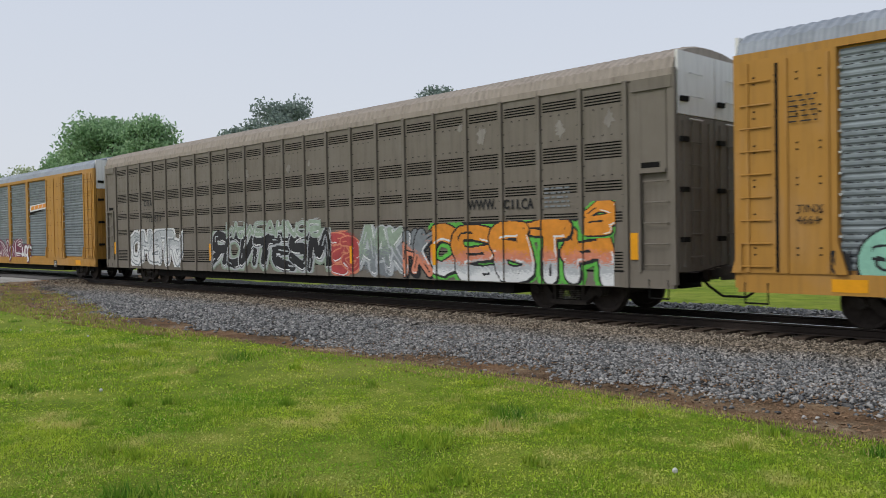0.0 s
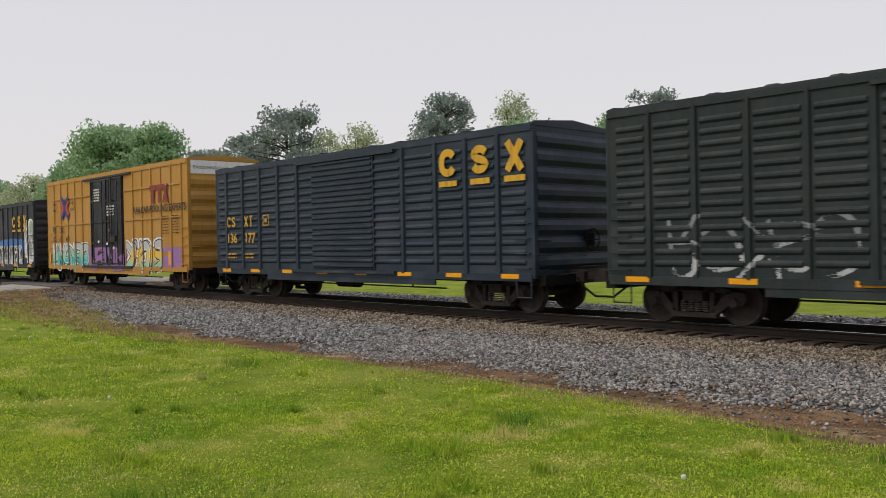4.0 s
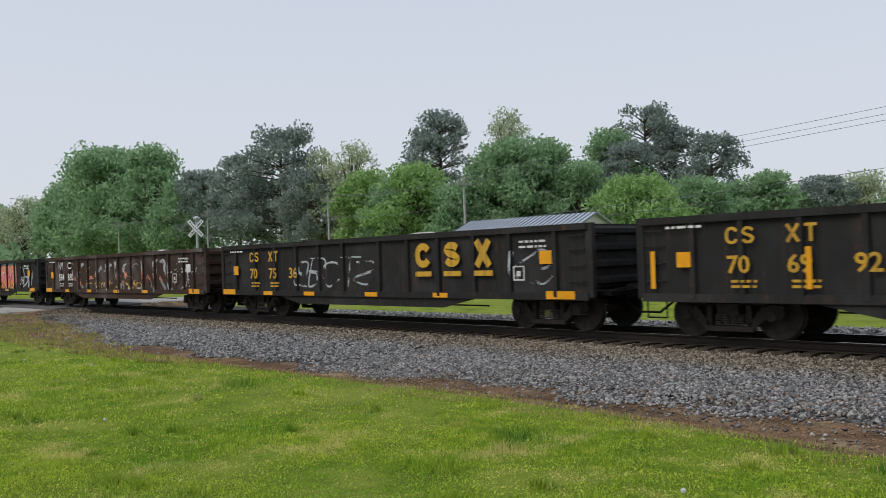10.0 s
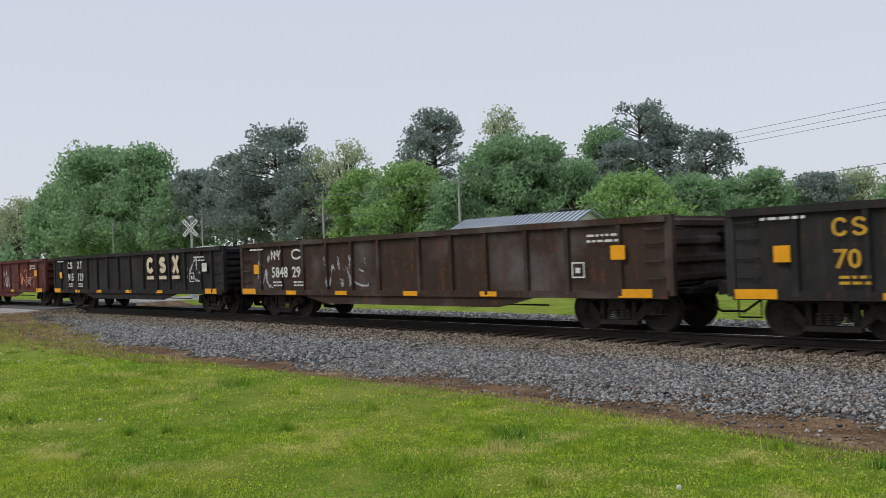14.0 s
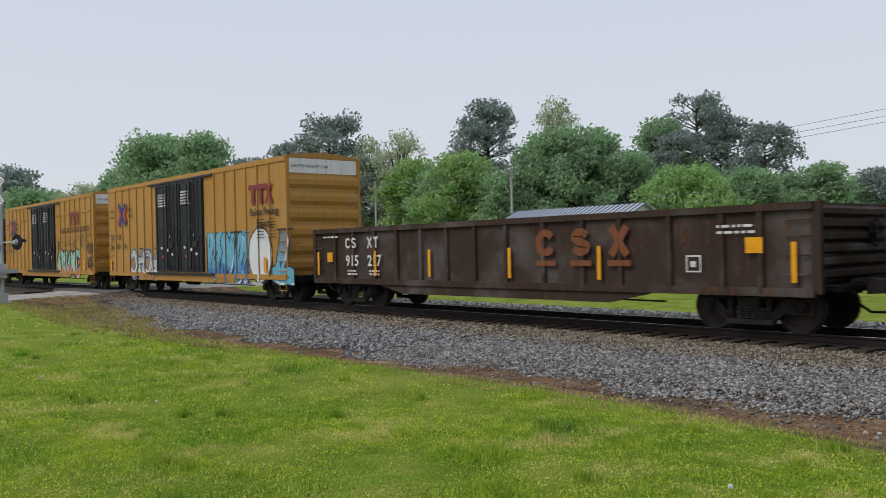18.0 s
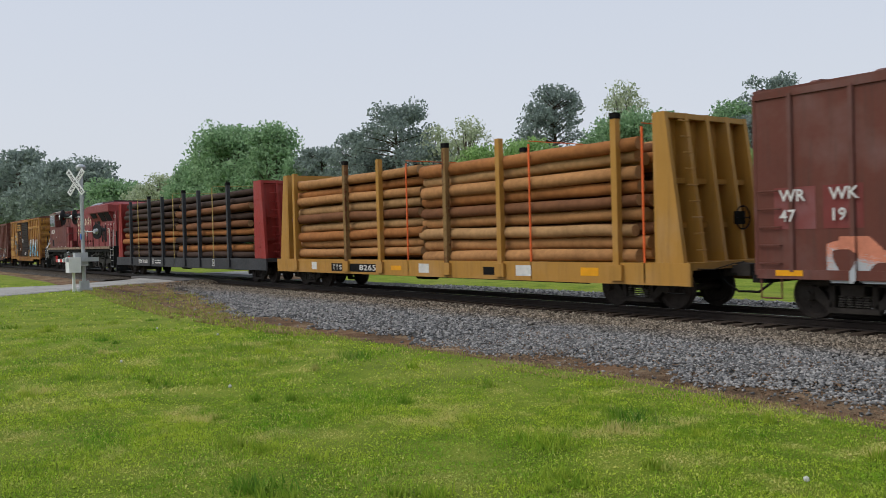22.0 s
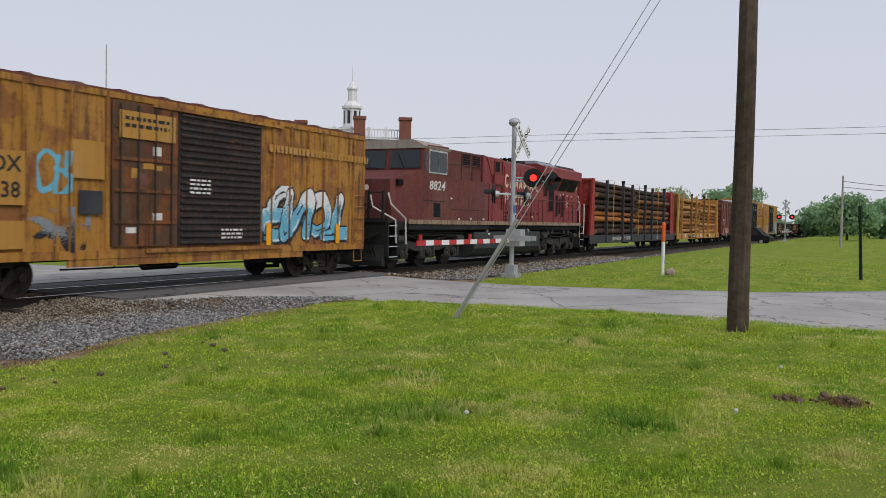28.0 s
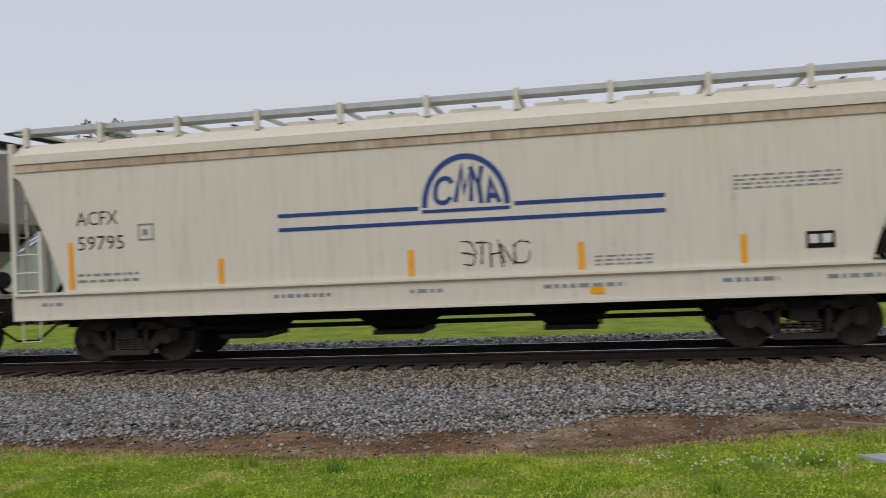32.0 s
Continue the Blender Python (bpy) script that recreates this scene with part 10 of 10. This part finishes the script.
def courthouse():
    d = 92.0
    a = radians(-56.45)
    ob = empty("brick_courthouse", -math.sin(a) * d, math.cos(a) * d, -0.4)
    ob.rotation_euler.z = a
    tagged(ob, "brick civic building with a white cupola, balustrade and chimneys", "building")
    part("wall", boxes((-7.5, 7.5, -5, 9, 0, 8.4)), BRICK, ob)
    part("cornice", boxes((-7.9, 7.9, -5.4, 9.4, 8.4, 8.9)), SIGN_WHITE, ob)
    bm = bmesh.new()
    A = [bm.verts.new(p) for p in ((-7.9, -5.4, 8.9), (7.9, -5.4, 8.9), (7.9, 9.4, 8.9), (-7.9, 9.4, 8.9))]
    B = [bm.verts.new(p) for p in ((-5.4, -2.2, 10.6), (5.4, -2.2, 10.6), (5.4, 6.2, 10.6), (-5.4, 6.2, 10.6))]
    for i in range(4):
        bm.faces.new((A[i], A[(i + 1) % 4], B[(i + 1) % 4], B[i]))
    bm.faces.new(B)
    part("roof", bm, plain("slate_roof", (0.09, 0.09, 0.10), 0.8, 0, 0.25), ob)
    rail = part("balustrade", boxes((-5.4, 5.4, -2.25, -2.15, 11.55, 11.68), (-5.4, 5.4, -2.25, -2.15, 10.7, 10.8), (-5.4, 5.4, 6.1, 6.2, 11.55, 11.68)), SIGN_WHITE, ob)
    for i in range(37):
        x = -5.4 + 10.8 * i / 36
        part("baluster", boxes((x - 0.04, x + 0.04, -2.24, -2.16, 10.6, 11.6)) if i % 6 else boxes((x - 0.14, x + 0.14, -2.34, -2.06, 10.6, 11.85)), SIGN_WHITE, rail)
    for x, y in ((-5.6, 3), (0.8, -2.6), (5.6, -2.6)):
        c = part("chimney", boxes((x - 0.6, x + 0.6, y - 0.5, y + 0.5, 8.9, 12.6)), BRICK, ob)
        part("chimney_cap", boxes((x - 0.7, x + 0.7, y - 0.6, y + 0.6, 12.6, 12.9)), BRICK, c)
    cu = None
    for z0, z1, r0, r1 in ((10.6, 11.6, 1.25, 1.25), (11.6, 11.8, 1.4, 1.4), (11.8, 13.4, 0.95, 0.95), (13.4, 13.6, 1.12, 1.12), (13.6, 14.0, 1.0, 0.62), (14.0, 15.0, 0.5, 0.5), (15.0, 15.15, 0.6, 0.6), (15.15, 15.8, 0.5, 0.08), (15.8, 17.2, 0.04, 0.02)):
        bm = bmesh.new()
        tube(bm, (0, 1.5, 10.6 + 1.28 * (z0 - 10.6)), (0, 1.5, 10.6 + 1.28 * (z1 - 10.6)), r0, 8, r1)
        if cu:
            part("cupola_tier", bm, SIGN_WHITE, cu)
        else:
            cu = part("cupola", bm, SIGN_WHITE, ob, "white octagonal cupola with a spire")
    for i in range(8):
        q = math.pi / 8 + math.pi * i / 4
        part("louvre", boxes((-0.16, 0.16, -0.02, 0.02, 12.5, 13.9)), PANE, cu).matrix_local = Matrix.Translation((math.sin(q) * 0.89, 1.5 - math.cos(q) * 0.89, 0)) @ Matrix.Rotation(q, 4, "Z")
    for x in (-5.5, -2.8, 0, 2.8, 5.5):
        for z in (1.5, 5.2):
            f = part("window", boxes((x - 0.6, x + 0.6, -5.08, -5.0, z, z + 2.0)), SIGN_WHITE, ob)
            part("pane", boxes((x - 0.5, x + 0.5, -5.1, -5.08, z + 0.1, z + 1.9)), PANE, f)


courthouse()


# ---- parked vehicles far behind the train ----
def parked_car(x, y, rz, mat, label, tall=False):
    ob = empty("parked_car", x, y, float(ground_z(x, y)) + 0.02)
    ob.rotation_euler.z = radians(rz)
    tagged(ob, label, "car", "parked vehicles")
    h = 1.75 if tall else 1.45
    bm = extrude_y(bmesh.new(), [(-2.2, 0.35), (-2.25, 0.75), (-2.1, 0.95), (-1.5, 1.0), (-0.9, h - 0.05), (-0.6, h), (0.9, h), (1.5, 1.02), (2.15, 0.92), (2.25, 0.6), (2.2, 0.35)], -0.85, 0.85)
    bmesh.ops.bevel(bm, geom=list(bm.edges), offset=0.05, segments=2, affect="EDGES")
    part("body", bm, mat, ob)
    part("side_glass", extrude_y(bmesh.new(), [(-1.3, 1.03), (-0.8, h - 0.12), (0.8, h - 0.12), (1.25, 1.03)], -0.862, 0.862), PANE, ob)
    for wx in (-1.4, 1.4):
        for s in (-1, 1):
            bm = bmesh.new()
            tube(bm, (wx, s * 0.7, 0.32), (wx, s * 0.88, 0.32), 0.32, 16)
            w = part("wheel", bm, SIG_BLACK, ob)
            bm = bmesh.new()
            tube(bm, (wx, s * 0.88, 0.32), (wx, s * 0.895, 0.32), 0.18, 12)
            part("rim", bm, GALV_POST, w)
    for s in (-1, 1):
        part("headlight", boxes((2.18, 2.27, s * 0.6 - 0.15, s * 0.6 + 0.15, 0.65, 0.8)), SIGN_WHITE, ob)


parked_car(16.5, 40.5, 20, SIGN_WHITE, "white pickup-like car parked beyond the track", True)
parked_car(-6.6, 43.5, 170, SIG_BLACK, "black car parked before the white building")
parked_car(94, 12.0, 80, SIG_BLACK, "dark car waiting at the distant crossing", True)
parked_car(9.5, 46, 10, SIGN_WHITE, "white car parked beyond the railway")


# ---- what moves ----
def travel(t):
    """How far the train has come along the track, in metres."""
    u = t / 16 - 1
    return 16 * (17.817 * (u + 1) - 0.2896 * (u * u - 1) - 0.2950 * (u ** 3 + 1))


def motions():
    for car, u in CARS:
        walk(car, [(t, pose(u + travel(t), TRACK_Y, 0)) for t in range(0, 33, 2)])
    # every wheelset of one size and place in its truck turns alike, so they share their keys
    shared = {}
    for ob, x, r in WHEELS:
        if (x, r) not in shared:
            walk(ob, [(i / 30, pose(x, 0, r) @ Matrix.Rotation(travel(i / 30) / r, 4, "Y")) for i in range(0, 961)])
            shared[x, r] = ob.animation_data
        else:
            k = shared[x, r]
            ob.rotation_mode = "QUATERNION"
            ob.animation_data_create()
            ob.animation_data.action = k.action
            ob.animation_data.action_slot = k.action_slot


motions()
